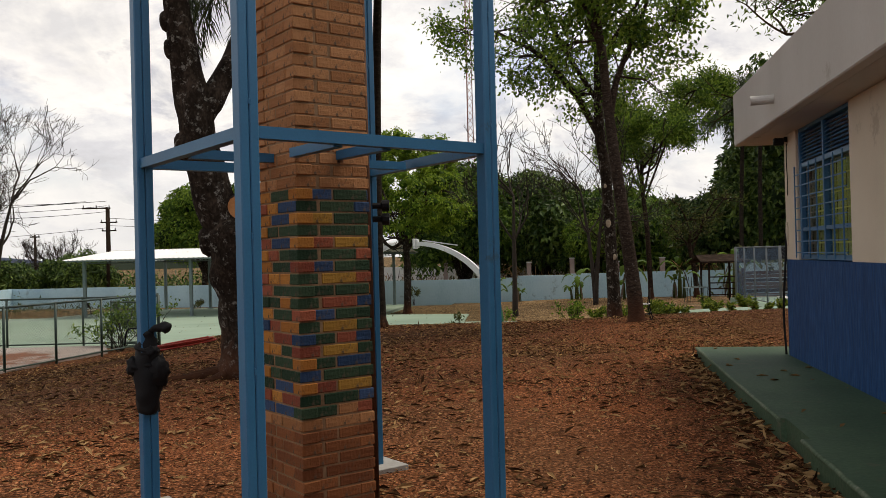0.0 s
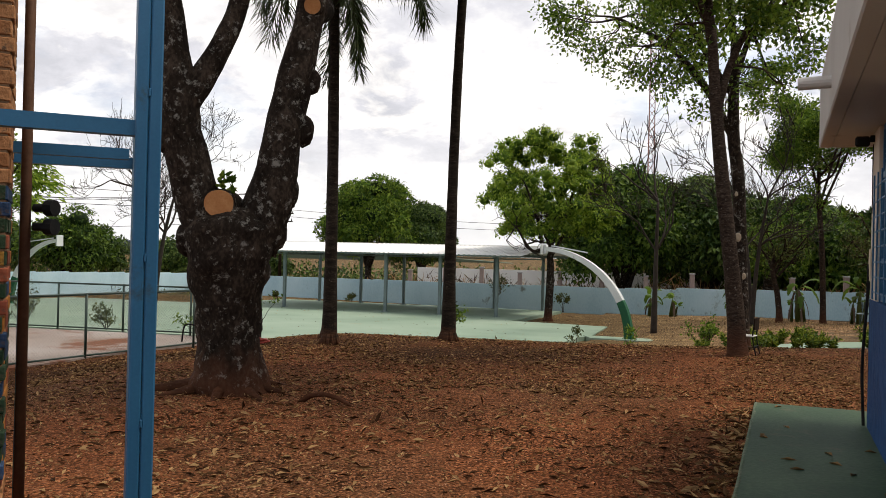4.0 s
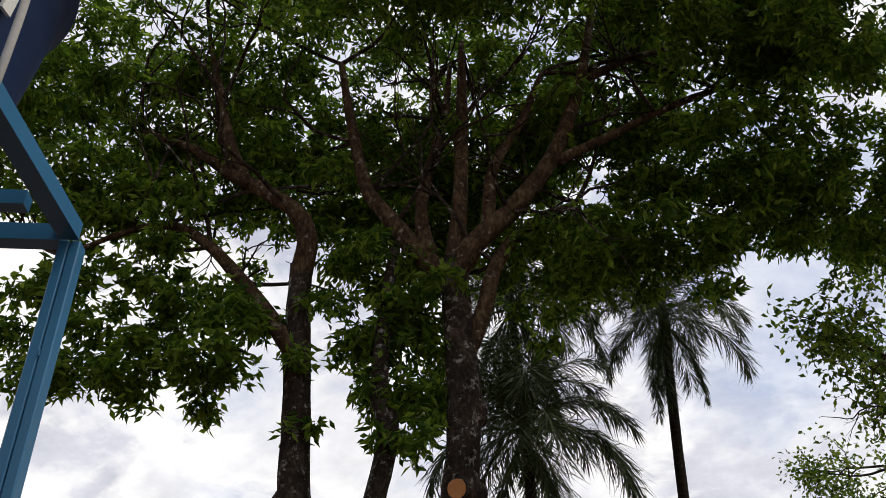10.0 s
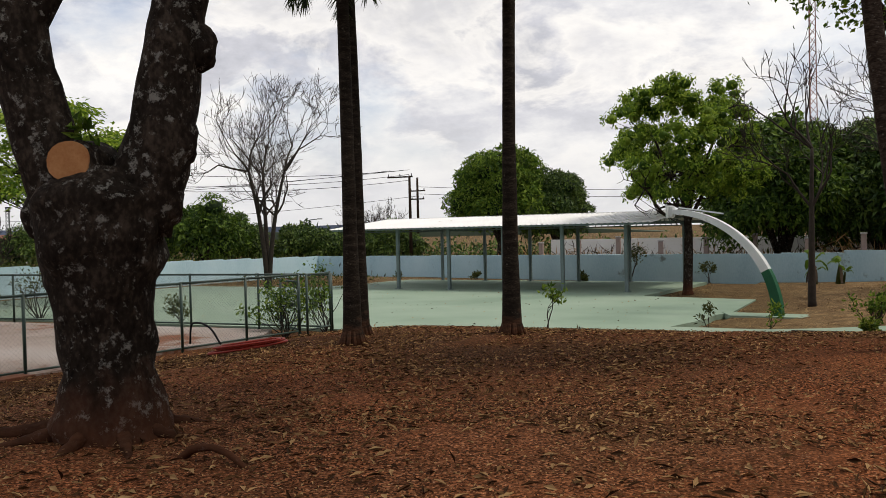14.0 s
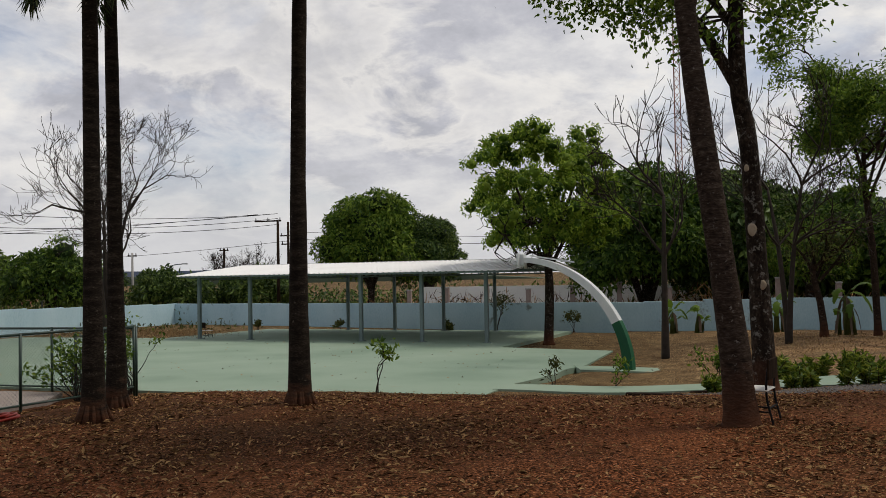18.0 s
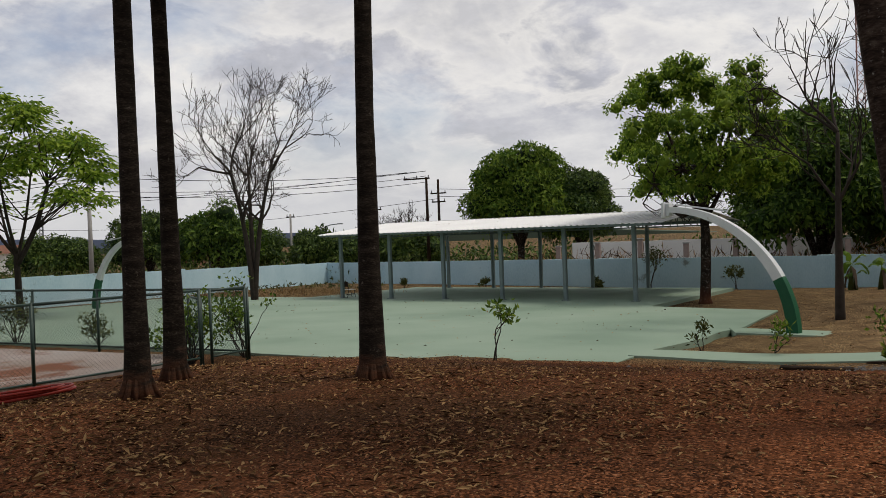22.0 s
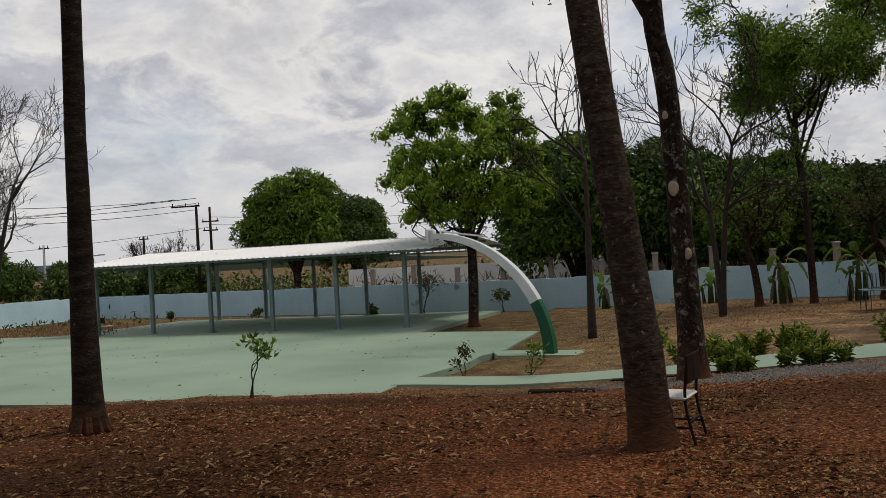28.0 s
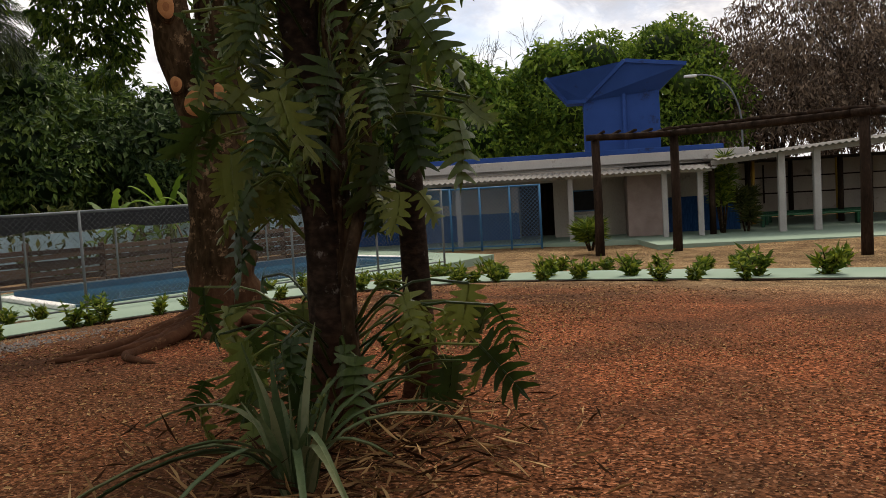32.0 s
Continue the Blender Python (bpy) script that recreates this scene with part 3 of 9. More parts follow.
def bank(x, y):
    """The lie of the land: a level yard, a bank down to the court, falls to the left and to the far right."""
    x, y = np.asarray(x, float), np.asarray(y, float)
    s = rise(17.5, 27.0, y)
    right = rise(1.0, 9.0, x)
    z = -s * (1.0 - 0.55 * right) - (0.02 + 0.016 * right) * np.clip(y - 27, 0, 45)
    z = z - 0.80 * rise(-3.2, -9.6, x) * (1 - s) + 0.22 * np.exp(-((x - 8) ** 2 / 20 + (y - 15) ** 2 / 25))
    return z - 0.60 * rise(10.0, 27.0, x) * (1 - rise(17, 34, y))


def ground_z(x, y):
    return float(bank(x, y))


def court_z(y):
    return -1.0 - 0.02 * (y - 27)


# ---- ground and large structure ----
def axis(lo, hi, near_lo, near_hi, fine):
    mid = np.arange(near_lo, near_hi, fine)
    grow = np.cumsum(fine * 1.22 ** np.arange(60))
    left, right = near_lo - grow[::-1], near_hi + grow
    return np.concatenate([left[left > lo], mid, right[right < hi]])


def build_ground():
    xs, ys = axis(-1500, 1500, -16, 22, 0.22), axis(-800, 2500, -3, 30, 0.22)
    X, Y = np.meshgrid(xs, ys)
    Z = bank(X, Y)
    near = (np.abs(X) < 26) & (Y > -6) & (Y < 34)
    fine = np.zeros_like(Z)
    for i, j in zip(*np.nonzero(near)):
        fine[i, j] = 0.035 * noise.noise(Vector((X[i, j] * 0.9, Y[i, j] * 0.9, 3))) + 0.016 * noise.noise(Vector((X[i, j] * 3.1, Y[i, j] * 3.1, 7)))
    Z = Z + fine - 0.10 * ((X < 0.9) & (Y > 27.2) & (X > -30) & (Y < 56))
    n, m = Z.shape
    idx = np.arange(n * m).reshape(n, m)
    q = np.stack([idx[:-1, :-1], idx[:-1, 1:], idx[1:, 1:], idx[1:, :-1]], -1).reshape(-1, 4)
    g = Geo().add(np.stack([X, Y, Z], -1).reshape(-1, 3), q)
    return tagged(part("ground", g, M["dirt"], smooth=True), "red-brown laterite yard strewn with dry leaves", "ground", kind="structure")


def slab(name, outline, top, thick, mat, label, category, drop=0.0, dx=0.0):
    """A flat-sided slab over an outline; top is a height or a function of x and y."""
    bm = bmesh.new()
    f = top if callable(top) else (lambda x, y: top)
    lower = [bm.verts.new((x, y, f(x, y) - thick)) for x, y in outline]
    upper = [bm.verts.new((x, y, f(x, y))) for x, y in outline]
    face = bm.faces.new(upper)
    n = len(outline)
    for i in range(n):
        bm.faces.new((lower[i], lower[(i + 1) % n], upper[(i + 1) % n], upper[i]))
    bmesh.ops.recalc_face_normals(bm, faces=bm.faces[:])
    me = bpy.data.meshes.new(name)
    bm.to_mesh(me)
    bm.free()
    return tagged(part(name, me, mat), label, category, kind="structure")


build_ground()
slab("court_floor", [(-0.6, 24.2), (-0.3, 27.2), (0.35, 29.4), (0.5, 31.0), (0.9, 32.2), (1.3, 37.8), (-2.9, 39.3), (-1.6, 51.2), (-19.5, 53.8), (-20.5, 44.5), (-29, 45), (-29, 25.6), (-9.0, 24.9)],
     lambda x, y: court_z(y) + 0.05, 0.3, M["court"], "pale green painted concrete sports court, dusty", "floor")
slab("court_pad", [(0.6, 31.95), (0.9, 30.7), (3.0, 30.3), (3.2, 31.4)], lambda x, y: court_z(y) + 0.065, 0.2, M["court"], "pale green concrete footing strip under the arch", "floor")
slab("sand_court", [(-10.6, 9.0), (-8.75, 22.4), (-9.2, 23.4), (-26, 23.4), (-26, 9.0)], lambda x, y: -0.76, 0.3, M["pale_court"], "pale dusty concrete play court with red dirt stains", "floor")


def wall_run(name, pts, height, thick, mat, label, cap=None):
    ob = thing(name, label, "wall", kind="structure")
    for (x0, y0), (x1, y1) in zip(pts[:-1], pts[1:]):
        d = Vector((x1 - x0, y1 - y0, 0))
        n = max(1, round(d.length / 3.0))
        g = Geo()
        for i in range(n):
            a, b = Vector((x0, y0, 0)) + d * (i / n), Vector((x0, y0, 0)) + d * ((i + 1) / n)
            za = ground_z(*((a + b) / 2).xy)
            m = Matrix.Translation(a) @ d.to_track_quat("X", "Z").to_matrix().to_4x4()
            g.box(0, (b - a).length, 0, thick, za - 0.5, za + height + 0.012 * (i % 2), m)
        part("wall_panel", g, mat, ob)
    return ob


wall_run("wall_back", [(16.0, 47.6), (2.0, 51.8), (-31.0, 62.0)], 1.45, 0.18, M["sky_wall"], "pale blue painted boundary wall, weathered")
wall_run("wall_left", [(-31.0, 62.0), (-31.0, 12.0), (-70, 10)], 1.45, 0.18, M["sky_wall"], "pale blue boundary wall in open light")
wall_run("wall_right", [(46, 40.5), (16.0, 47.4)], 1.75, 0.18, M["sky_wall"], "pale blue boundary wall behind the garden")
wall_run("wall_white", [(60, 64), (4, 66), (-14, 67)], 2.4, 0.2, M["white_wall"], "long white wall beyond the boundary")

# building by the walk: corner, run towards the start, and outward side
B1 = Matrix.Translation((4.2, 10.3, 0.0)) @ Matrix.Rotation(math.atan2(-0.986, -0.167), 4, "Z")
# local x: along the wall towards the start; local y: into the house is +y


def house_near():
    ob = thing("wall_house", "cream rendered house wall with a blue dado", "wall", kind="structure")
    win = [(0.56, 2.52, 1.34, 2.83), (4.98, 6.6, 2.06, 2.62)]
    y0, y1 = 0.0, 0.2

    def solid(x0, x1, z0, z1, name, mat, dy=0.0):
        part(name, soft_box(x0, x1, y0 - dy, y1, z0, z1, 0.004, B1), mat, ob)

    solid(0, 16, -0.3, 1.335, "dado", M["blue_wall"], 0.004)
    xs = [0, 0.56, 2.52, 4.98, 6.6, 16]
    solid(xs[0], xs[1], 1.335, 2.83, "wall_panel", M["cream"])
    solid(xs[2], xs[3], 1.335, 2.83, "wall_panel", M["cream"])
    solid(xs[3], xs[4], 1.335, 2.06, "wall_panel", M["cream"])
    solid(xs[3], xs[4], 2.62, 2.83, "wall_panel", M["cream"])
    solid(xs[4], xs[5], 1.335, 2.83, "wall_panel", M["cream"])
    part("end_wall", soft_box(0.002, 0.2, 0.2, 8, -0.3, 2.83, 0.004, B1), M["cream"], ob)
    part("inner_wall", soft_box(0.2, 16, 3.4, 3.6, -0.3, 2.83, 0.0, B1), M["cream"], ob)
    part("inner_floor", soft_box(0.2, 16, 0.2, 3.4, -0.2, 0.2, 0.0, B1), M["concrete"], ob)
    roof = thing("roof_slab", "off-white flat concrete roof with a deep fascia", "roof", kind="structure")
    part("fascia", soft_box(-0.9, 17, -0.42, -0.30, 2.83, 3.52, 0.012, B1), M["fascia"], roof)
    part("fascia", soft_box(-0.9, -0.78, -0.30, 8.4, 2.83, 3.52, 0.012, B1), M["fascia"], roof)
    part("soffit", soft_box(-0.78, 17, -0.30, 8.4, 2.834, 2.98, 0.0, B1), M["fascia"], roof)
    for x in (1.45, 6.2, 11):
        g = Geo()
        g.tube([tuple(B1 @ Vector((x, -0.66, 3.04))), tuple(B1 @ Vector((x, -0.40, 3.05)))], [0.05, 0.05], 14)
        part("rain_spout", g, M["fascia"], roof, "grey concrete rain spout")
    apron = slab("apron", [tuple((B1 @ Vector(p)).xy) for p in ((-0.92, 0.3, 0), (-0.92, -0.97, 0), (3.98, -0.985, 0), (4.0, -0.945, 0), (4.70, -0.95, 0), (4.72, -1.0, 0), (16, -1.04, 0), (16, 0.3, 0))], 0.175, 0.35, M["apron"], "dark green painted concrete apron along the house, leaf-strewn", "floor")
    worn = material("worn_green_edge_paint", ((0.050, 0.085, 0.050), (0.100, 0.135, 0.088), (0.190, 0.200, 0.150)), 4.0, 0.8, 0.6, 30.0, fine_amount=0.5)
    for a, b, va, vb in ((-0.925, 3.97, -0.973, -0.988), (4.73, 10.0, -1.004, -1.024)):
        edge = Geo()
        rows = [Vector((a + (b - a) * k / 24, va + (vb - va) * k / 24, 0.160 + 0.003 * math.sin(k * 2.3))) for k in range(25)]
        edge.tube([tuple(B1 @ p) for p in rows], [0.019] * 25, 8, 0.18)
        part("worn_edge", edge, worn, apron, "pale worn edge of the apron", smooth=True)
    return ob


house_near()


def glass():
    m = bpy.data.materials.new("window_glass")
    m.use_nodes = True
    b = m.node_tree.nodes["Principled BSDF"]
    b.inputs["Base Color"].default_value = (0.8, 0.85, 0.85, 1)
    b.inputs["Roughness"].default_value, b.inputs["Transmission Weight"].default_value = 0.05, 1.0
    b.inputs["IOR"].default_value = 1.2
    return m


M["glass"] = glass()


def window_near():
    w = thing("window_1", "blue steel louvred window with a welded grille", "window", kind="structure")
    x0, x1, z0, z1 = 0.56, 2.52, 1.345, 2.83
    bars = Geo()
    for a, b, c, d in ((x0, x0 + 0.05, z0, z1), (x1 - 0.05, x1, z0, z1), (x0, x1, z0, z0 + 0.05), (x0, x1, z1 - 0.04, z1), (x0, x1, 2.38, 2.43), (x0, x1, 1.66, 1.70), (1.52, 1.56, z0, z1)):
        bars.box(a, b, 0.03, 0.10, c, d, B1)
    part("window_frame", bars, M["blue_frame"], w)
    for i in range(9):
        for a, b in ((x0 + 0.05, 1.52), (1.56, x1 - 0.05)):
            z = 2.44 + i * 0.04
            g = Geo().box(0, b - a, -0.028, 0.028, -0.003, 0.003, B1 @ Matrix.Translation((a, 0.065, z)) @ Matrix.Rotation(radians(40), 4, "X"))
            part("slat", g, M["blue_frame"], w)
    for i in range(6):
        for j in range(6):
            a = x0 + 0.06 + j * 0.31
            z = 1.36 + i * 0.17
            part("pane", Geo().box(a, a + 0.29, 0.075, 0.08, z, z + 0.155, B1), M["glass"], w)
    grille = Geo()
    for i in range(8):
        z = 1.42 + i * 0.125
        grille.bar(B1 @ Vector((x0 + 0.02, -0.03, z)), B1 @ Vector((x1 - 0.02, -0.03, z)), 0.012)
    for j in range(7):
        x = x0 + 0.06 + j * 0.30
        grille.bar(B1 @ Vector((x, -0.036, 1.36)), B1 @ Vector((x, -0.036, 2.40)), 0.012)
    part("grille", grille, M["blue_frame"], w, "dark blue welded grille bars")
    part("curtain", Geo().box(x0 + 0.35, x1 - 0.1, 0.13, 0.14, 1.4, 2.36, B1), material("curtain_cloth", ((0.34, 0.40, 0.08), (0.55, 0.56, 0.16)), 7.0, 0.9, 0.2), w, "yellow-green patterned curtain behind the panes")

    v = thing("window_2", "small tilted-open steel window in a bar basket", "window", kind="structure")
    x0, x1, z0, z1 = 4.98, 6.6, 2.06, 2.62
    fr = Geo()
    for a, b, c, d in ((x0, x0 + 0.05, z0, z1), (x1 - 0.05, x1, z0, z1), (x0, x1, z0, z0 + 0.05), (x0, x1, z1 - 0.05, z1)):
        fr.box(a, b, -0.02, 0.08, c, d, B1)
    part("window_frame", fr, M["blue_frame"], v)
    tilt = B1 @ Matrix.Translation((x0 + 0.05, -0.03, z1 - 0.05)) @ Matrix.Rotation(radians(-13), 4, "X")
    for k in range(4):
        part("pane", Geo().box(0.02 + k * 0.38, 0.36 + k * 0.38, -0.004, 0.004, -0.52, -0.03, tilt), M["glass"], v)
        part("sash", Geo().box(k * 0.38, 0.02 + k * 0.38, -0.012, 0.012, -0.54, 0, tilt), M["black"], v)
    part("sash", Geo().box(0, 1.52, -0.012, 0.012, -0.54, -0.51, tilt), M["black"], v)
    bk = Geo()
    for i in range(6):
        s = i / 5
        y, z = -0.05 - 0.12 * s, z1 - 0.02 - 0.50 * s
        bk.bar(B1 @ Vector((x0, y, z)), B1 @ Vector((x1, y, z)), 0.012)
    for k in range(6):
        x = x0 + k * (x1 - x0) / 5
        bk.bar(B1 @ Vector((x, -0.05, z1)), B1 @ Vector((x, -0.17, z0 + 0.04)), 0.012)
        bk.bar(B1 @ Vector((x, -0.17, z0 + 0.04)), B1 @ Vector((x, 0.0, z0 + 0.02)), 0.012)
    part("bar_basket", bk, M["black"], v, "black welded bar basket")


window_near()


def wall_fittings():
    lamp = thing("wall_lamp", "bare bulb in a socket hung from the window bars", "lamp")
    c = B1 @ Vector((4.90, -0.20, 2.10))
    d = (B1.to_3x3() @ Vector((-1, 0, 0))).normalized()
    part("socket", Geo().tube([tuple(c), tuple(c + d * 0.10)], [0.028, 0.024], 12), M["white_wall"], lamp)
    prof = [(0.10, 0.018), (0.12, 0.030), (0.15, 0.040), (0.18, 0.038), (0.20, 0.022), (0.207, 0.004)]
    part("bulb", Geo().tube([tuple(c + d * a) for a, r in prof], [r for a, r in prof], 12), M["white_wall"], lamp, "unlit white glass bulb", smooth=True)
    pts = [c + d * 0.0, c + Vector((0, 0, 0.05)) - d * 0.05, c + Vector((0, 0, -0.05)) - d * 0.12, c + Vector((0.02, 0, -0.08)) - d * 0.2, c + Vector((0.1, 0, -0.03)) - d * 0.3]
    part("cord", Geo().tube(spline([tuple(p) for p in pts], 5), [0.006] * (4 * 5 + 1), 6), M["black"], lamp)
    hose = thing("wall_cable", "thick black cable running down the house corner", "cable")
    pts = [tuple(B1 @ Vector(p)) for p in ((-0.03, -0.03, 0.18), (-0.02, -0.05, 0.7), (0.02, -0.03, 1.2), (0.05, -0.02, 1.45), (0.06, -0.02, 1.65))]
    part("cable", Geo().tube(spline(pts, 5), [0.014] * 21, 8), M["black"], hose)
    pts = [tuple(B1 @ Vector(p)) for p in ((0.05, -0.014, 1.5), (0.09, -0.012, 1.78), (0.13, -0.012, 1.5))]
    part("loop", Geo().tube(spline(pts, 5), [0.011] * 11, 8), M["cream"], hose)
    camd = thing("wall_sensor", "small black sensor under the soffit", "sensor")
    part("body", soft_box(0.14, 0.22, -0.16, -0.04, 2.70, 2.79, 0.015, B1), M["black"], camd)
    part("bracket", soft_box(0.165, 0.195, -0.04, 0.0, 2.74, 2.80, 0.004, B1), M["black"], camd)
    pts = [tuple(B1 @ Vector(p)) for p in ((0.18, -0.012, 2.72), (0.16, -0.012, 2.5), (0.18, -0.012, 2.3), (0.17, -0.012, 2.1))]
    part("wire", Geo().tube(spline(pts, 4), [0.005] * 13, 6), M["black"], camd)


wall_fittings()


# ---- tank stand and brick pillar ----
STAND = Matrix.Translation((-0.76, 4.98, 0.0)) @ Matrix.Rotation(radians(36.6), 4, "Z")
HALF = 0.745
CORNERS = [(-HALF, -HALF), (HALF - 0.024, -HALF + 0.018), (HALF + 0.08, HALF - 0.036), (-HALF, HALF)]


def tank_stand():
    ob = thing("tank_stand", "blue painted steel stand around a brick pillar", "stand", STAND)
    for cx, cy in CORNERS:
        z0 = 0.02
        p = part("post", soft_box(cx - 0.047, cx - 0.001, cy - 0.042, cy + 0.042, z0, 4.02, 0.006), M["blue_steel"], ob)
        part("post_half", soft_box(cx + 0.001, cx + 0.047, cy - 0.042, cy + 0.042, z0, 4.02, 0.006), M["blue_steel"], p)
        part("base_plate", soft_box(cx - 0.17, cx + 0.17, cy - 0.17, cy + 0.17, -0.03, 0.03, 0.004), M["concrete"], ob, "pale concrete footing pad")
        for k in range(6):
            zz = 0.35 + k * 0.62
            part("weld", soft_box(cx - 0.004, cx + 0.004, cy - 0.045, cy + 0.045, zz, zz + 0.03, 0.002), M["blue_steel"], p)
    for z, w in ((2.09, 0.058), (4.06, 0.085)):
        for k in range(4):
            a, b = Vector((*CORNERS[k], z)), Vector((*CORNERS[(k + 1) % 4], z))
            d = (b - a).normalized() * 0.045
            part("rail", Geo().bar(a + d, b - d, w), M["blue_steel"], ob)
    for a, b in (((-0.24, -HALF + 0.03, 2.075), (-0.24, -0.232, 2.075)), ((0.05, -HALF + 0.03, 2.075), (0.05, -0.232, 2.075)), ((-HALF + 0.03, 0.05, 2.075), (-0.232, 0.05, 2.075)), ((HALF - 0.03, 0.1, 2.075), (0.232, 0.1, 2.075)), ((0.0, HALF - 0.03, 2.075), (0.0, 0.232, 2.075))):
        part("brace", Geo().bar(a, b, 0.05), M["blue_steel"], ob)
    for k in range(3):
        y = -0.45 + k * 0.45
        part("joist", Geo().bar((-HALF + 0.045, y, 4.06), (HALF - 0.045, y, 4.06), 0.07), M["blue_steel"], ob)
    return ob


tank_stand()


def water_tank():
    ob = thing("water_tank", "dark blue plastic water tank on the steel stand", "water tank", STAND @ Matrix.Translation((0, 0, 4.108)))
    prof = [(0.0, 0.0), (0.60, 0.0), (0.64, 0.03), (0.66, 0.30), (0.70, 0.62), (0.74, 0.95), (0.78, 0.97), (0.78, 1.02), (0.70, 1.05), (0.40, 1.20), (0.0, 1.24)]
    g = Geo()
    n = 40
    a = np.linspace(0, 2 * np.pi, n, endpoint=False)
    rows = [np.stack([np.cos(a) * max(r, 0.001), np.sin(a) * max(r, 0.001), np.full(n, z)], -1) for r, z in prof]
    idx = np.arange(len(prof) * n).reshape(len(prof), n)
    g.add(np.concatenate(rows), np.stack([idx[:-1], np.roll(idx[:-1], -1, 1), np.roll(idx[1:], -1, 1), idx[1:]], -1).reshape(-1, 4))
    part("tank_shell", g, material("navy_plastic", ((0.008, 0.018, 0.055), (0.015, 0.03, 0.085)), 3.0, 0.4, 0.05), ob, smooth=True)
    for k in range(5):
        t = radians(-62 + k * 12)
        p = Vector((math.cos(t) * 0.695, math.sin(t) * 0.695, 0.42))
        m = Matrix.Translation(p) @ Matrix.Rotation(t, 4, "Z") @ Matrix.Rotation(radians(6), 4, "Y")
        part("printed_bar", Geo().box(-0.004, 0.012, -0.028, 0.028, 0, 0.10, m), M["white_wall"], ob, "white printed bar")
    pts = [(0.80, -0.30, 0.75), (0.82, -0.30, 0.2), (0.80, -0.28, -0.2), (0.70, -0.25, -0.5)]
    part("pipe", Geo().tube(spline(pts, 5), [0.016] * 16, 10), M["concrete"], ob, "pale plastic overflow pipe", smooth=True)


water_tank()

COURSES = "BG GGB YG GGR RY GGR BG GYR GG GRB BG GYG GR RYG GB BGG RY GGB GN".split()
PAINTS = {"B": "blue", "G": "green", "Y": "yellow", "R": "red", "N": "raw"}


def brick_pillar():
    ob = thing("brick_pillar", "square brick pillar with painted coloured courses", "pillar", STAND)
    h, top = 0.23, 4.0
    part("mortar_core", soft_box(-h + 0.0045, h - 0.0045, -h + 0.0045, h - 0.0045, -0.1, top, 0.0), M["mortar"], ob)
    course, joint = 0.0672, 0.009
    rng = random.Random(4)
    full = soft_box(-0.1105, 0.1105, -0.05, 0.05, 0, course - joint, 0.004)
    half = soft_box(-0.0505, 0.0505, -0.05, 0.05, 0, course - joint, 0.004)
    three = soft_box(-0.064, 0.064, -0.05, 0.05, 0, course - joint, 0.004)
    variants = {}

    def brick_mesh(base, key, mat):
        if (key, mat) not in variants:
            me = base.copy()
            me.materials.append(BRICKS[mat])
            variants[(key, mat)] = me
        return variants[(key, mat)]

    n = int((top - 0.02) / course)
    for i in range(n):
        z = 0.01 + i * course
        row = 27 - i
        for side in range(4):
            turn = Matrix.Rotation(side * math.pi / 2, 4, "Z")
            if (i + side) % 2 == 1:
                pieces = [(-0.1185, full, "f"), (0.1155, full, "f")]
            else:
                pieces = [(-0.166, three, "t"), (0.0275, full, "f"), (0.1895, half, "h")]
            for k, (x, base, key) in enumerate(pieces):
                f = "dusty" if z < 0.5 else "raw"
                if 0 <= row < len(COURSES):
                    f = PAINTS[COURSES[row][min(k, len(COURSES[row]) - 1)]] if side == 0 else rng.choice(("green", "red", "blue", "orange", "orange", "green"))
                m = turn @ Matrix.Translation((x + rng.uniform(-0.002, 0.002), -h + 0.05 + rng.uniform(-0.003, 0.002), z))
                part("brick", brick_mesh(base, key, f), None, ob).matrix_local = m
    return ob


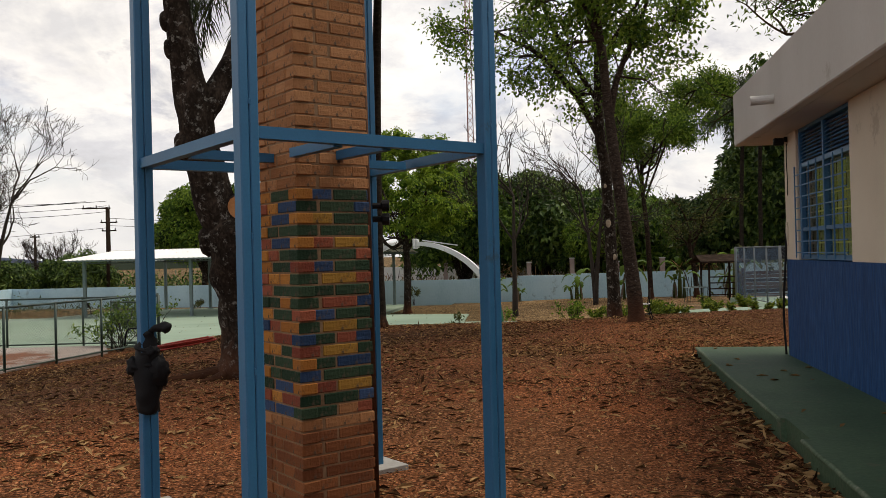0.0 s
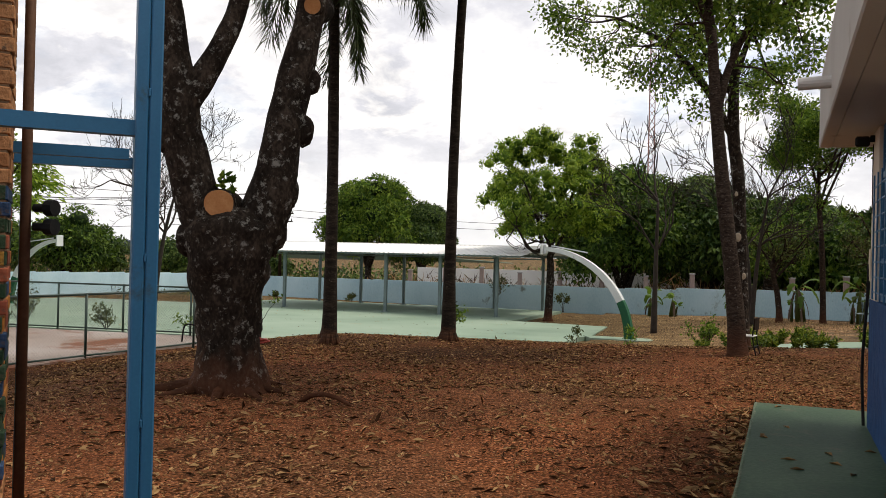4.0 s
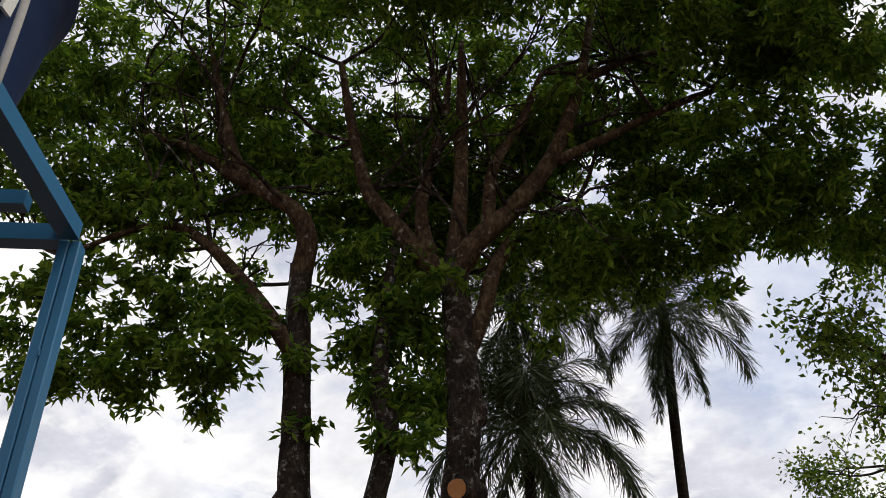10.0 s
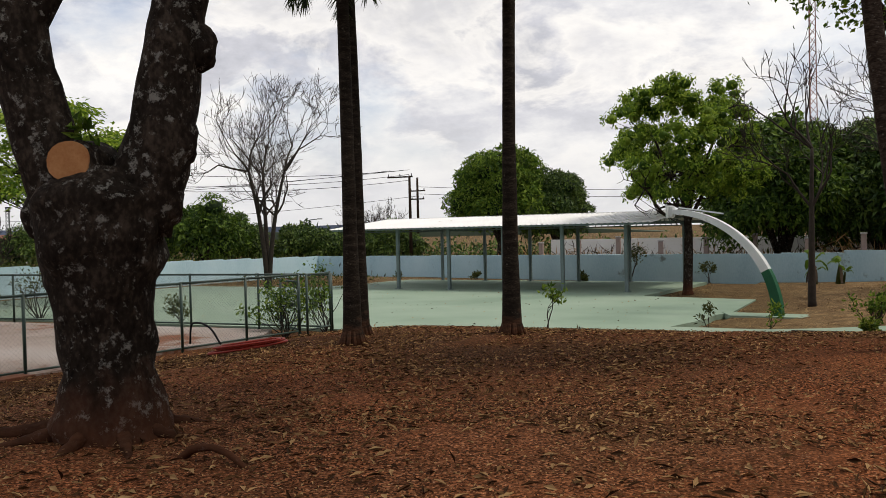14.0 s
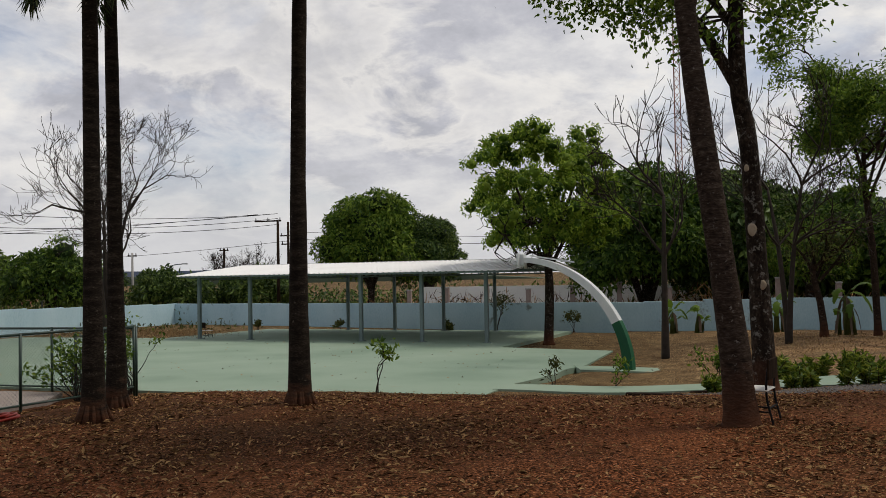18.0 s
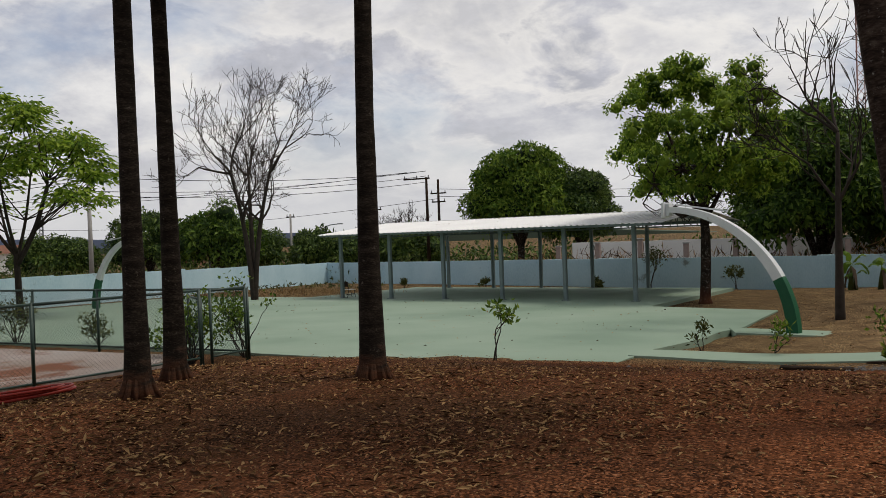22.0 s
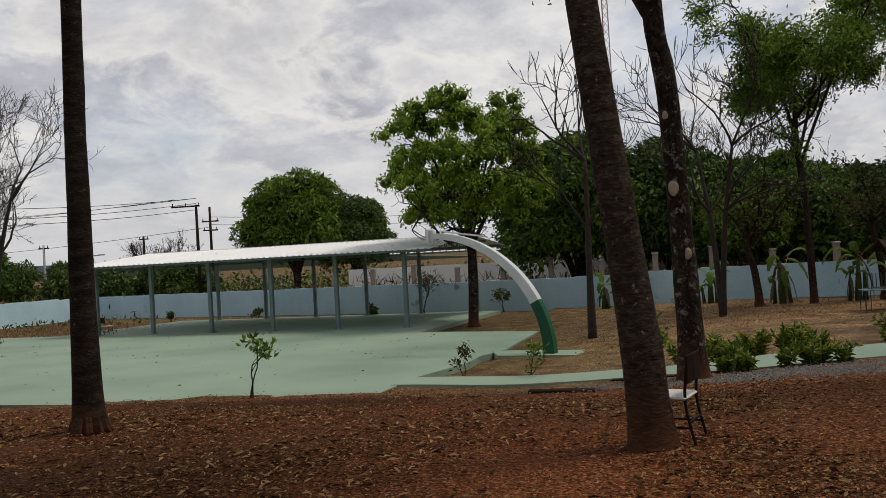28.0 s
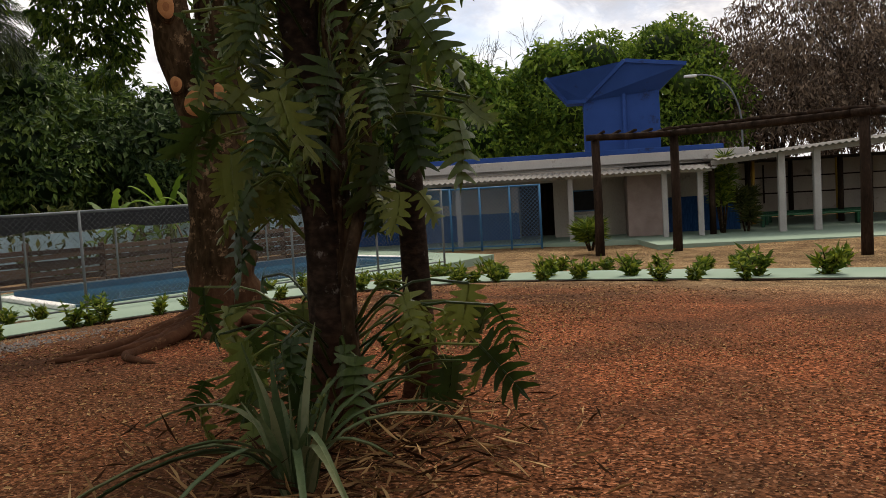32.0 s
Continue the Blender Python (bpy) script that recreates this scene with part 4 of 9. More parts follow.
def stand_clutter():
    rod = thing("support_pipe", "thin rusty pipe standing against the pillar", "pipe")
    a, b = STAND @ Vector((0.30, -0.13, 0.0)), STAND @ Vector((0.29, -0.10, 4.0))
    part("pipe_tube", Geo().tube([tuple(a), tuple(b)], [0.022, 0.022], 10), M["rust"], rod, smooth=True)
    for z in (1.72, 1.80):
        c = STAND @ Vector((0.33, -0.12, z))
        d = STAND.to_3x3() @ Vector((0.8, -0.6, 0))
        part("valve", Geo().tube([tuple(c), tuple(c + d * 0.05), tuple(c + d * 0.06), tuple(c + d * 0.10)], [0.018, 0.018, 0.035, 0.035], 10), M["black"], rod, "black plastic tap valve")
    rod2 = thing("support_pipe", "thin blue conduit beside the pillar", "pipe")
    a, b = STAND @ Vector((0.275, 0.20, 0.0)), STAND @ Vector((0.275, 0.20, 4.0))
    part("pipe_tube", Geo().tube([tuple(a), tuple(b)], [0.014, 0.014], 8), M["blue_steel"], rod2, smooth=True)
    # dark bundle tied to the left post
    c = STAND @ Vector((-HALF, HALF, 0))
    bag = thing("tied_bundle", "crumpled black cloth bundle tied round the blue post", "bundle", Matrix.Translation(c + Vector((0, 0, 0.06))) @ Matrix.Diagonal((0.8, 0.8, 0.82, 1)))
    rng = np.random.default_rng(3)
    g = Geo()
    pts = [(0, 0, 0.66), (0.01, -0.01, 0.80), (0.0, -0.01, 0.95), (0.0, 0, 1.08), (0.01, 0, 1.18), (0, 0, 1.25)]
    g.tube(spline([(*p, r) for p, r in zip(pts, (0.082, 0.088, 0.090, 0.085, 0.07, 0.055))], 4)[:, :3], spline([(*p, r) for p, r in zip(pts, (0.082, 0.088, 0.090, 0.085, 0.07, 0.055))], 4)[:, 3], 14, 0.35, 5)
    part("wrap", g, M["black"], bag, smooth=True)
    for cx, cz, rx, rz, sd in ((0.095, 0.96, 0.075, 0.115, 1.0), (-0.085, 1.00, 0.055, 0.07, 4.0), (0.03, 1.10, 0.06, 0.05, 7.0)):
        v = []
        for i in range(16):
            for j in range(24):
                p, q = math.pi * i / 15, j * math.pi / 12
                u = Vector((math.sin(p) * math.cos(q), math.sin(p) * math.sin(q), math.cos(p)))
                k = 1 + 0.34 * noise.noise(u * 2.2 + Vector((sd, 0, 0))) + 0.24 * noise.noise(u * 5 + Vector((sd, 2, 0)))
                v.append((cx + u.x * rx * k, -0.03 + u.y * 0.06 * k, cz + u.z * rz * k))
        f = [(i * 24 + j, (i + 1) * 24 + j, (i + 1) * 24 + (j + 1) % 24, i * 24 + (j + 1) % 24) for i in range(15) for j in range(24)]
        part("cloth_lobe", Geo().add(v, f), M["black"], bag, smooth=True)
    for k in range(3):
        t = np.linspace(0, 2 * np.pi, 20)
        loop = np.stack([0.080 * np.cos(t), 0.074 * np.sin(t), 0.86 + 0.13 * k + 0.02 * np.cos(t + k * 1.7)], -1)
        part("cloth_band", Geo().tube(loop, [0.016] * 20, 7, 0.35, k), M["black"], bag, smooth=True)
    pts = spline([(0.02, -0.02, 1.24), (0.08, -0.05, 1.27), (0.15, -0.06, 1.28), (0.19, -0.06, 1.25)], 4)
    part("knot_end", Geo().tube(pts, np.concatenate([np.linspace(0.014, 0.046, len(pts) - 2), [0.040, 0.012]]), 8, 0.3), M["black"], bag, smooth=True)


stand_clutter()


# ---- trees ----
def limb(pts, step=5):
    """pts: rows of x, y, z, radius."""
    s = spline(pts, step)
    return s[:, :3], np.maximum(s[:, 3], 0.004)


def branch_out(geo, start, direction, length, radius, depth, rng, tips, spread=0.7, up=0.15, ratio=0.68, kids=(2, 4), sides=6, wiggle=0.16, floor=0.0):
    radius = max(radius, floor)
    d = np.asarray(direction, float)
    d = d / np.linalg.norm(d)
    n = 4
    pts, p = [np.asarray(start, float)], np.asarray(start, float)
    for i in range(n):
        d = d + rng.normal(0, wiggle, 3) + np.array((0, 0, up * 0.35))
        d /= np.linalg.norm(d)
        p = p + d * length / n
        pts.append(p)
    r = np.linspace(radius, radius * 0.62, n + 1)
    geo.tube(pts, r, sides, cap=False)
    if depth == 0:
        tips.append((p, d))
        tips.append((pts[2], d))
        return
    for k in range(rng.integers(*kids)):
        j = n if k == 0 else rng.integers(2, n + 1)
        nd = d + rng.normal(0, spread, 3) + np.array((0, 0, up))
        branch_out(geo, pts[j], nd, length * ratio * rng.uniform(0.75, 1.15), radius * 0.6 * (1 if k == 0 else 0.85), depth - 1, rng, tips, spread, up, ratio, kids, max(3, sides - 1), wiggle, floor)


def tufts(geo, tips, rng, per, size, width, reach, droop=0.5, up=0.0):
    """Leaf clusters at twig ends."""
    for p, d in tips:
        n = max(2, int(per * rng.uniform(0.6, 1.3)))
        q = np.asarray(p) + rng.normal(0, reach, (n, 3)) * (1, 1, 0.8)
        dirs = rng.normal(0, 1, (n, 3)) + np.asarray(d) * 0.6 + np.array((0, 0, up - droop))
        geo.leaves(q, dirs, size, width, rng)


def dense_crown(geo, centre, radii, clumps, per, size, width, rng, seed=0, low=-0.55, clump_r=0.165):
    """A thick rounded crown: domed clumps of drooping leaves over a lumpy shell and some inside."""
    c, R = np.asarray(centre, float), np.asarray(radii, float)
    for _ in range(clumps):
        u = rng.normal(size=3)
        u /= np.linalg.norm(u)
        if u[2] < low:
            u[2] = rng.uniform(low, 0.2)
        lump = 0.80 + 0.42 * noise.noise(Vector(tuple(u * 1.9 + seed))) + 0.16 * noise.noise(Vector(tuple(u * 5.0 + seed * 2)))
        k = lump * (1 if rng.random() < 0.75 else rng.uniform(0.45, 0.9))
        p = c + u * R * k
        s = clump_r * R.mean() * rng.uniform(0.7, 1.3)
        v = rng.normal(0, 0.8, (per, 3)) + u * 0.7 + np.array((0, 0, 0.45))
        v /= np.linalg.norm(v, axis=1)[:, None]
        q = p + v * s * (1.05, 1.05, 0.75) * rng.uniform(0.7, 1.08, (per, 1))
        dirs = v * (0.8, 0.8, 0.0) + rng.normal(0, 0.35, (per, 3)) + np.array((0, 0, -0.7))
        geo.leaves(q, dirs, size, width, rng, side=v + rng.normal(0, 0.3, (per, 3)))


def billows(geo, core, centre, radii, lumps, lump_r, per, size, width, rng, seed=0, low=-0.5, shell=(0.52, 0.84), droop=0.55):
    """A crown of rounded billows: each a dome of overlapping drooping leaves round an added filler core."""
    c, R = np.asarray(centre, float), np.asarray(radii, float)
    for i in range(lumps):
        w = 1 - (1 - low) * (i + 0.5) / lumps
        a = i * 2.39996 + seed + rng.uniform(-0.35, 0.35)
        q = math.sqrt(max(0.0, 1 - w * w))
        u = np.array((q * math.cos(a), q * math.sin(a), w))
        k = rng.uniform(*shell) * (1 + 0.36 * noise.noise(Vector(tuple(u * 1.7 + seed))))
        p = c + u * R * min(k, 0.86)
        r = R.mean() * rng.uniform(*lump_r)
        v = rng.normal(0, 1, (per, 3)) + u * 0.75 + np.array((0, 0, 0.40))
        v /= np.linalg.norm(v, axis=1)[:, None]
        ripple = np.array([1 + 0.22 * noise.noise(Vector(tuple(e * 2.6 + i * 3.1))) for e in v])[:, None]
        pos = p + v * r * (1, 1, 0.86) * ripple * rng.uniform(0.86, 1.06, (per, 1))
        d = rng.normal(0, 0.6, (per, 3)) + v * 0.35 + np.array((0, 0, -droop))
        geo.leaves(pos, d, size, width, rng, side=v + rng.normal(0, 0.28, (per, 3)))
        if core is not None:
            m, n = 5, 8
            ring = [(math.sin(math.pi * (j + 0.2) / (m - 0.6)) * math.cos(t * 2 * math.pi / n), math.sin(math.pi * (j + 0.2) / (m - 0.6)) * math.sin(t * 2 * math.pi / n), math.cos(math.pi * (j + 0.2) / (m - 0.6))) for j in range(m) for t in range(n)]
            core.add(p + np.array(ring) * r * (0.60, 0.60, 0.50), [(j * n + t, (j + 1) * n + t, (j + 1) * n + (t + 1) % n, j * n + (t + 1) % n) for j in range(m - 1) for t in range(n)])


def tree(name, label, trunk_rows, trunk_mat, crown=None, crown_mat=None, sides=12, lump=0.12, branches=None, flare=0.0, seed=1, group=""):
    """trunk_rows: list of limbs (rows of x, y, z, r) in world places. Returns thing, limb geometry is done."""
    x, y, z, _ = trunk_rows[0][0]
    ob = thing(name, label, "tree", Matrix.Translation((x, y, z)), group)
    off = np.array((x, y, z))
    for i, rows in enumerate(trunk_rows):
        p, r = limb(rows)
        g = Geo().tube(p - off, r, sides, lump, seed + i * 7)
        part("trunk" if i == 0 else "limb", g, trunk_mat, ob, smooth=True)
    if branches is not None:
        branches.v = [v - off for v in branches.v]
        part("branchwork", branches, trunk_mat if crown_mat is not None else M["twig"], ob, smooth=True)["kind"] = "stuff"
    if crown is not None:
        crown.v = [v - off for v in crown.v]
        part("crown", crown, crown_mat, ob)
    return ob


M["heartwood"] = material("orange_heartwood", ((0.22, 0.085, 0.03), (0.33, 0.14, 0.055)), 12.0, 0.85, 0.3)


def oval(ob, c, n, r, tall=1.3, bark="bark_flaky", face="cut"):
    """A sawn limb flush with the trunk: a low collar of bark and an oval cut face."""
    n = n.normalized()
    h = n.cross(Vector((0, 0, 1))).normalized()
    up = h.cross(n)
    for name, rr, d0, d1, mat, lab in (("collar", 1.22, -0.14, -0.012, M[bark], ""), ("cut_face", 1.0, -0.03, 0.004, M[face], "pale orange sawn cut face" if face == "cut" else "pale healed pruning scar")):
        v, k = [], 18
        for s, d in ((1.12, d0), (1.0, d1), (0.55, d1 + 0.006)):
            for i in range(k):
                a = i * 2 * math.pi / k
                e = rr * r * s * (1 + 0.06 * math.sin(3 * a + r * 90))
                v.append(tuple(c + n * d + h * e * math.cos(a) + up * e * tall * math.sin(a)))
        g = Geo().add(v, [(j * k + i, j * k + (i + 1) % k, (j + 1) * k + (i + 1) % k, (j + 1) * k + i) for j in range(2) for i in range(k)])
        o = g.n - k
        g.v.append(np.array([tuple(c + n * (d1 + 0.008))])); g.n += 1
        g.f[3].append(np.array([(o + i, o + (i + 1) % k, o + k) for i in range(k)]))
        part(name, g, mat, ob, lab, smooth=True)
    if face == "cut":
        k = 16
        v = [tuple(c + n * 0.0165 + h * r * 0.42 * math.cos(a) + up * r * tall * 0.42 * math.sin(a)) for a in np.linspace(0, 2 * math.pi, k, endpoint=False)]
        v += [tuple(c + n * 0.002 + h * r * 0.46 * math.cos(a) + up * r * tall * 0.46 * math.sin(a)) for a in np.linspace(0, 2 * math.pi, k, endpoint=False)]
        g = Geo().add(v, [(i, i + k, (i + 1) % k + k, (i + 1) % k) for i in range(k)])
        g.v.append(np.array([tuple(c + n * 0.018)])); g.n += 1
        g.f[3].append(np.array([(i, (i + 1) % k, 2 * k) for i in range(k)]))
        part("heartwood", g, M["heartwood"], ob, "darker heartwood of the cut")


def gz(x, y, z=0.0):
    return ground_z(x, y) + z


M["leaf_hero"] = material("thin_green_leaf", ((0.034, 0.078, 0.007), (0.080, 0.152, 0.012), (0.155, 0.240, 0.024)), 0.5, 0.55, 0, island=0.55, translucent=0.65, spec=0.2)


# the forked tree in the yard
def hero_tree():
    rng = np.random.default_rng(11)
    bx, by = -2.5, 11.2
    left = [(-2.66, 11.15, 1.7, 0.34), (-2.88, 11.05, 2.2, 0.27), (-3.05, 10.95, 2.9, 0.23), (-3.12, 10.93, 3.5, 0.215), (-3.27, 10.85, 4.6, 0.17), (-3.31, 10.82, 5.6, 0.16), (-3.38, 10.79, 6.5, 0.15), (-3.40, 10.78, 7.4, 0.13)]
    lsub = [(-3.08, 10.95, 3.2, 0.15), (-2.90, 11.06, 3.62, 0.15), (-2.64, 11.2, 4.2, 0.125), (-2.49, 11.28, 4.8, 0.11), (-2.44, 11.31, 5.35, 0.12), (-2.52, 11.26, 5.7, 0.10), (-2.50, 11.27, 6.6, 0.085), (-2.42, 11.32, 7.6, 0.06)]
    right = [(-2.36, 11.3, 1.7, 0.34), (-2.14, 11.42, 2.3, 0.27), (-2.02, 11.5, 3.1, 0.23), (-1.92, 11.56, 3.8, 0.21), (-1.78, 11.66, 4.6, 0.18), (-1.71, 11.7, 5.5, 0.19), (-1.74, 11.69, 6.4, 0.18), (-1.80, 11.66, 7.4, 0.17)]
    trunk = [(bx, by, -0.15, 0.56), (bx, by, 0.08, 0.45), (bx - 0.02, by, 0.5, 0.38), (bx - 0.03, by, 1.0, 0.39), (bx - 0.04, by, 1.5, 0.49), (bx - 0.04, by, 1.90, 0.51), (bx - 0.03, by, 2.14, 0.30)]
    tops = [
        [(-1.80, 11.66, 7.1, 0.16), (-2.13, 11.45, 7.5, 0.125), (-2.40, 11.3, 7.95, 0.11), (-2.72, 11.15, 8.5, 0.095), (-2.95, 11.1, 9.4, 0.075), (-3.2, 11.0, 10.9, 0.045)],
        [(-1.80, 11.66, 7.2, 0.17), (-1.55, 11.75, 7.6, 0.14), (-1.17, 12.0, 8.1, 0.125), (-0.77, 12.23, 8.7, 0.11), (-0.46, 12.41, 9.45, 0.095), (-0.17, 12.58, 10.5, 0.075), (0.1, 12.74, 12.0, 0.045)],
        [(-1.80, 11.66, 7.2, 0.13), (-1.70, 11.7, 8.2, 0.10), (-1.66, 11.75, 9.7, 0.085), (-1.66, 11.8, 11.2, 0.04)],
        [(-3.36, 10.78, 6.2, 0.12), (-3.68, 10.55, 6.75, 0.10), (-3.98, 10.35, 7.2, 0.085), (-4.32, 10.15, 7.65, 0.07), (-4.75, 9.9, 7.97, 0.055), (-5.2, 9.62, 7.9, 0.04), (-5.75, 9.3, 7.6, 0.025)],
        [(-3.40, 10.78, 7.2, 0.13), (-3.32, 10.74, 7.8, 0.125), (-3.50, 10.62, 8.2, 0.11), (-3.85, 10.43, 8.5, 0.10), (-4.2, 10.2, 8.75, 0.085), (-4.7, 9.95, 9.2, 0.06), (-5.4, 9.6, 9.6, 0.035)],
        [(-4.0, 10.32, 8.55, 0.09), (-4.25, 10.16, 9.2, 0.075), (-4.47, 10.05, 10.05, 0.06), (-4.8, 9.9, 11.4, 0.03)],
        [(-2.02, 11.5, 7.45, 0.11), (-2.14, 11.5, 8.1, 0.085), (-2.12, 11.6, 8.8, 0.075), (-1.98, 11.8, 9.8, 0.06), (-1.9, 11.9, 11.0, 0.03)],
        [(-1.40, 11.85, 7.85, 0.09), (-1.34, 11.95, 8.8, 0.075), (-1.04, 12.2, 9.6, 0.06), (-0.7, 12.4, 10.6, 0.035)],
        [(-0.60, 12.32, 8.9, 0.075), (0.05, 12.75, 9.35, 0.06), (0.6, 13.1, 9.75, 0.045), (1.4, 13.6, 10.2, 0.03)],
        [(-0.20, 12.56, 10.3, 0.065), (0.32, 12.9, 10.7, 0.05), (1.1, 13.4, 11.1, 0.03)],
        [(-1.74, 11.70, 6.0, 0.11), (-1.52, 11.85, 6.7, 0.10), (-1.36, 11.98, 7.4, 0.09), (-1.1, 12.3, 8.0, 0.07), (-0.6, 12.9, 8.6, 0.04)],
    ]
    rows = [trunk, left, right, lsub, *tops]
    twigs, tips = Geo(), []
    for r in tops:
        for k in range(2, len(r)):
            x, y, z, w = r[k]
            for _ in range(2):
                d = rng.normal(0, 1, 3) * (1, 1, 0.3) + (0, 0.25, 0.45)
                branch_out(twigs, (x, y, z), d, rng.uniform(0.8, 1.4), 0.032, 2, rng, tips, 0.5, 0.1, 0.72)
    # sprays of drooping leaves: a row each of centre, reach and number; the underside towards the house is open
    crown = Geo()

    def spray(p, r, n):
        v = rng.normal(size=(n, 3))
        v /= np.linalg.norm(v, axis=1)[:, None]
        v[:, 2] = np.abs(v[:, 2]) * 0.9 - 0.35
        for q in p + v * (r, r, r * 0.75) * rng.uniform(0.45, 1.05, (n, 1)):
            k = 11
            d = rng.normal(0, 1, (k, 3)) * (1, 1, 0.55) + (0, 0, -0.75)
            crown.leaves(q + rng.normal(0, 0.06, (k, 3)), d, 0.155, 0.030, rng)

    hanging = ((-5.05, 9.7, 5.85), (-4.48, 10.0, 6.0), (-4.2, 10.2, 5.95), (-3.95, 10.35, 6.1), (-5.3, 9.55, 6.5), (-4.45, 10.05, 6.75), (-4.1, 10.2, 6.95), (-5.7, 9.3, 7.25), (-5.0, 9.75, 7.1), (-6.0, 9.1, 7.0), (-5.4, 9.5, 8.05), (-5.2, 9.6, 8.5), (-4.7, 9.9, 8.45), (-5.6, 9.4, 6.0), (-3.75, 10.4, 6.6), (-6.2, 9.0, 6.4), (-4.75, 9.85, 7.55), (-5.9, 9.2, 8.3))
    for c in hanging:
        spray(np.array(c), 0.36, 22)
        for _ in range(3):
            spray(np.array(c) + rng.normal(0, 0.28, 3), 0.20, 8)
    masses = (
        ((-2.6, 11.5, 7.0), (0.62, 0.5, 1.25), 17, 0.34), ((-2.75, 11.25, 6.2), (0.35, 0.35, 0.6), 6, 0.30), ((-2.1, 11.5, 5.5), (0.28, 0.25, 0.55), 6, 0.26), ((-4.6, 10.6, 9.2), (1.9, 1.3, 1.0), 20, 0.42), ((-3.2, 11.6, 9.3), (1.6, 1.0, 1.3), 26, 0.45), ((-1.4, 12.9, 9.0), (2.2, 0.9, 1.6), 36, 0.45), ((0.2, 13.4, 8.3), (1.5, 0.9, 0.9), 26, 0.42), ((-0.5, 12.5, 7.7), (0.8, 0.5, 0.6), 11, 0.36),
        ((-1.9, 12.4, 11.2), (5.6, 4.2, 1.9), 130, 0.55), ((1.9, 13.8, 9.7), (2.6, 2.0, 1.4), 54, 0.46), ((-6.6, 9.0, 9.8), (2.2, 2.0, 1.5), 30, 0.48), ((0.6, 11.6, 12.8), (5.4, 4.4, 1.1), 52, 0.55), ((3.6, 13.0, 10.9), (3.0, 2.6, 1.4), 44, 0.50), ((2.2, 15.0, 8.5), (1.6, 1.2, 0.9), 22, 0.40), ((-6.9, 8.8, 11.4), (2.6, 2.6, 1.2), 26, 0.5))
    for c, reach, n, r in masses:
        for _ in range(n):
            u = rng.normal(size=3)
            p = np.array(c) + u / np.linalg.norm(u) * rng.uniform(0.25, 1.0) ** 0.6 * reach
            depth = -0.51 * (p[0] + 2.5) + 0.86 * (p[1] - 11.2)
            if p[2] > 7.8 and depth < 0.35 and p[2] < 11.4 + 1.15 * depth and -4.6 < p[0] < 1.2:
                continue
            spray(p, r * rng.uniform(0.8, 1.35), int(105 * r * r))
            spray(p + rng.normal(0, 0.5, 3), 0.25, 8)
    ob = tree("forked_tree", "large dark-barked forked tree with sawn limbs", rows, M["bark"], crown, M["leaf_hero"], 20, 0.16, twigs, seed=3)
    for o in ob.children:
        if o.name.startswith("limb") and int(o.name[-3:] if o.name[-3:].isdigit() else 0) > 2:
            o.data.materials[0] = M["bark_brown"]
    off = Vector((bx, by, -0.15))
    for x, y, z, r in ((-1.83, 11.60, 3.1, 0.13), (-1.74, 11.64, 3.7, 0.10), (-3.22, 10.86, 2.95, 0.14), (-1.98, 11.48, 2.35, 0.15), (-3.40, 10.8, 4.55, 0.09), (-3.36, 10.82, 4.2, 0.09), (-2.38, 11.34, 5.2, 0.09), (-1.58, 11.74, 5.45, 0.12), (-2.98, 10.98, 1.75, 0.13), (-2.08, 11.42, 1.85, 0.14)):
        k = np.linspace(-1, 1, 9)
        part("burl", Geo().tube([(x - off.x, y - off.y, z - off.z + q * r * 1.6) for q in k], [max(0.01, r * math.sqrt(max(0, 1 - q * q))) for q in k], 14, 0.2, x), M["bark"], ob, smooth=True)
    for c, n, r in (((-2.52, 10.85, 2.17), (0.38, -0.90, 0.16), 0.165), ((-1.70, 11.48, 4.58), (0.1, -0.97, -0.15), 0.10)):
        n = Vector(n).normalized()
        c = Vector(c) - off
        pts = [c - n * 0.42, c - n * 0.14, c - n * 0.012]
        stub = part("limb_stub", Geo().tube([tuple(p) for p in pts], [r * 1.7, r * 1.3, r * 1.06], 18, 0.08), M["bark"], ob, smooth=True)
        part("cut_face", Geo().tube([tuple(c - n * 0.02), tuple(c)], [r, r * 0.985], 20, 0.08), M["cut"], ob, "fresh orange sawn cut face")
    for k, (a, L) in enumerate(((-152, 1.5), (-125, 0.9), (-82, 0.6), (-35, 0.7), (-5, 0.6), (165, 1.0), (60, 0.6), (110, 0.6))):
        a = radians(a)
        s = rng.uniform(-0.3, 0.3)
        pts = []
        for t in np.linspace(0, 1, 6):
            aa = a + s * t
            x, y = math.cos(aa) * (0.28 + L * t), math.sin(aa) * (0.28 + L * t)
            pts.append((x, y, gz(bx + x, by + y) - off.z + 0.07 * (1 - t) ** 2 + 0.005 - 0.05 * t, 0.065 * (1 - t) + 0.015))
        p, r = limb(pts, 4)
        part("root", Geo().tube(p, r, 8, 0.25, k), M["bark_red"], ob, smooth=True)
    sp = Geo()
    sp.leaves(np.tile(np.array((-2.55 - bx, 11.0 - by, 2.42 + 0.15)), (26, 1)) + rng.normal(0, 0.05, (26, 3)), rng.normal(0, 1, (26, 3)) + (0.4, -0.4, 0.2), 0.16, 0.032, rng)
    part("sprout", sp, M["leaf_light"], ob, "fresh green leaf sprout by the cut")


hero_tree()


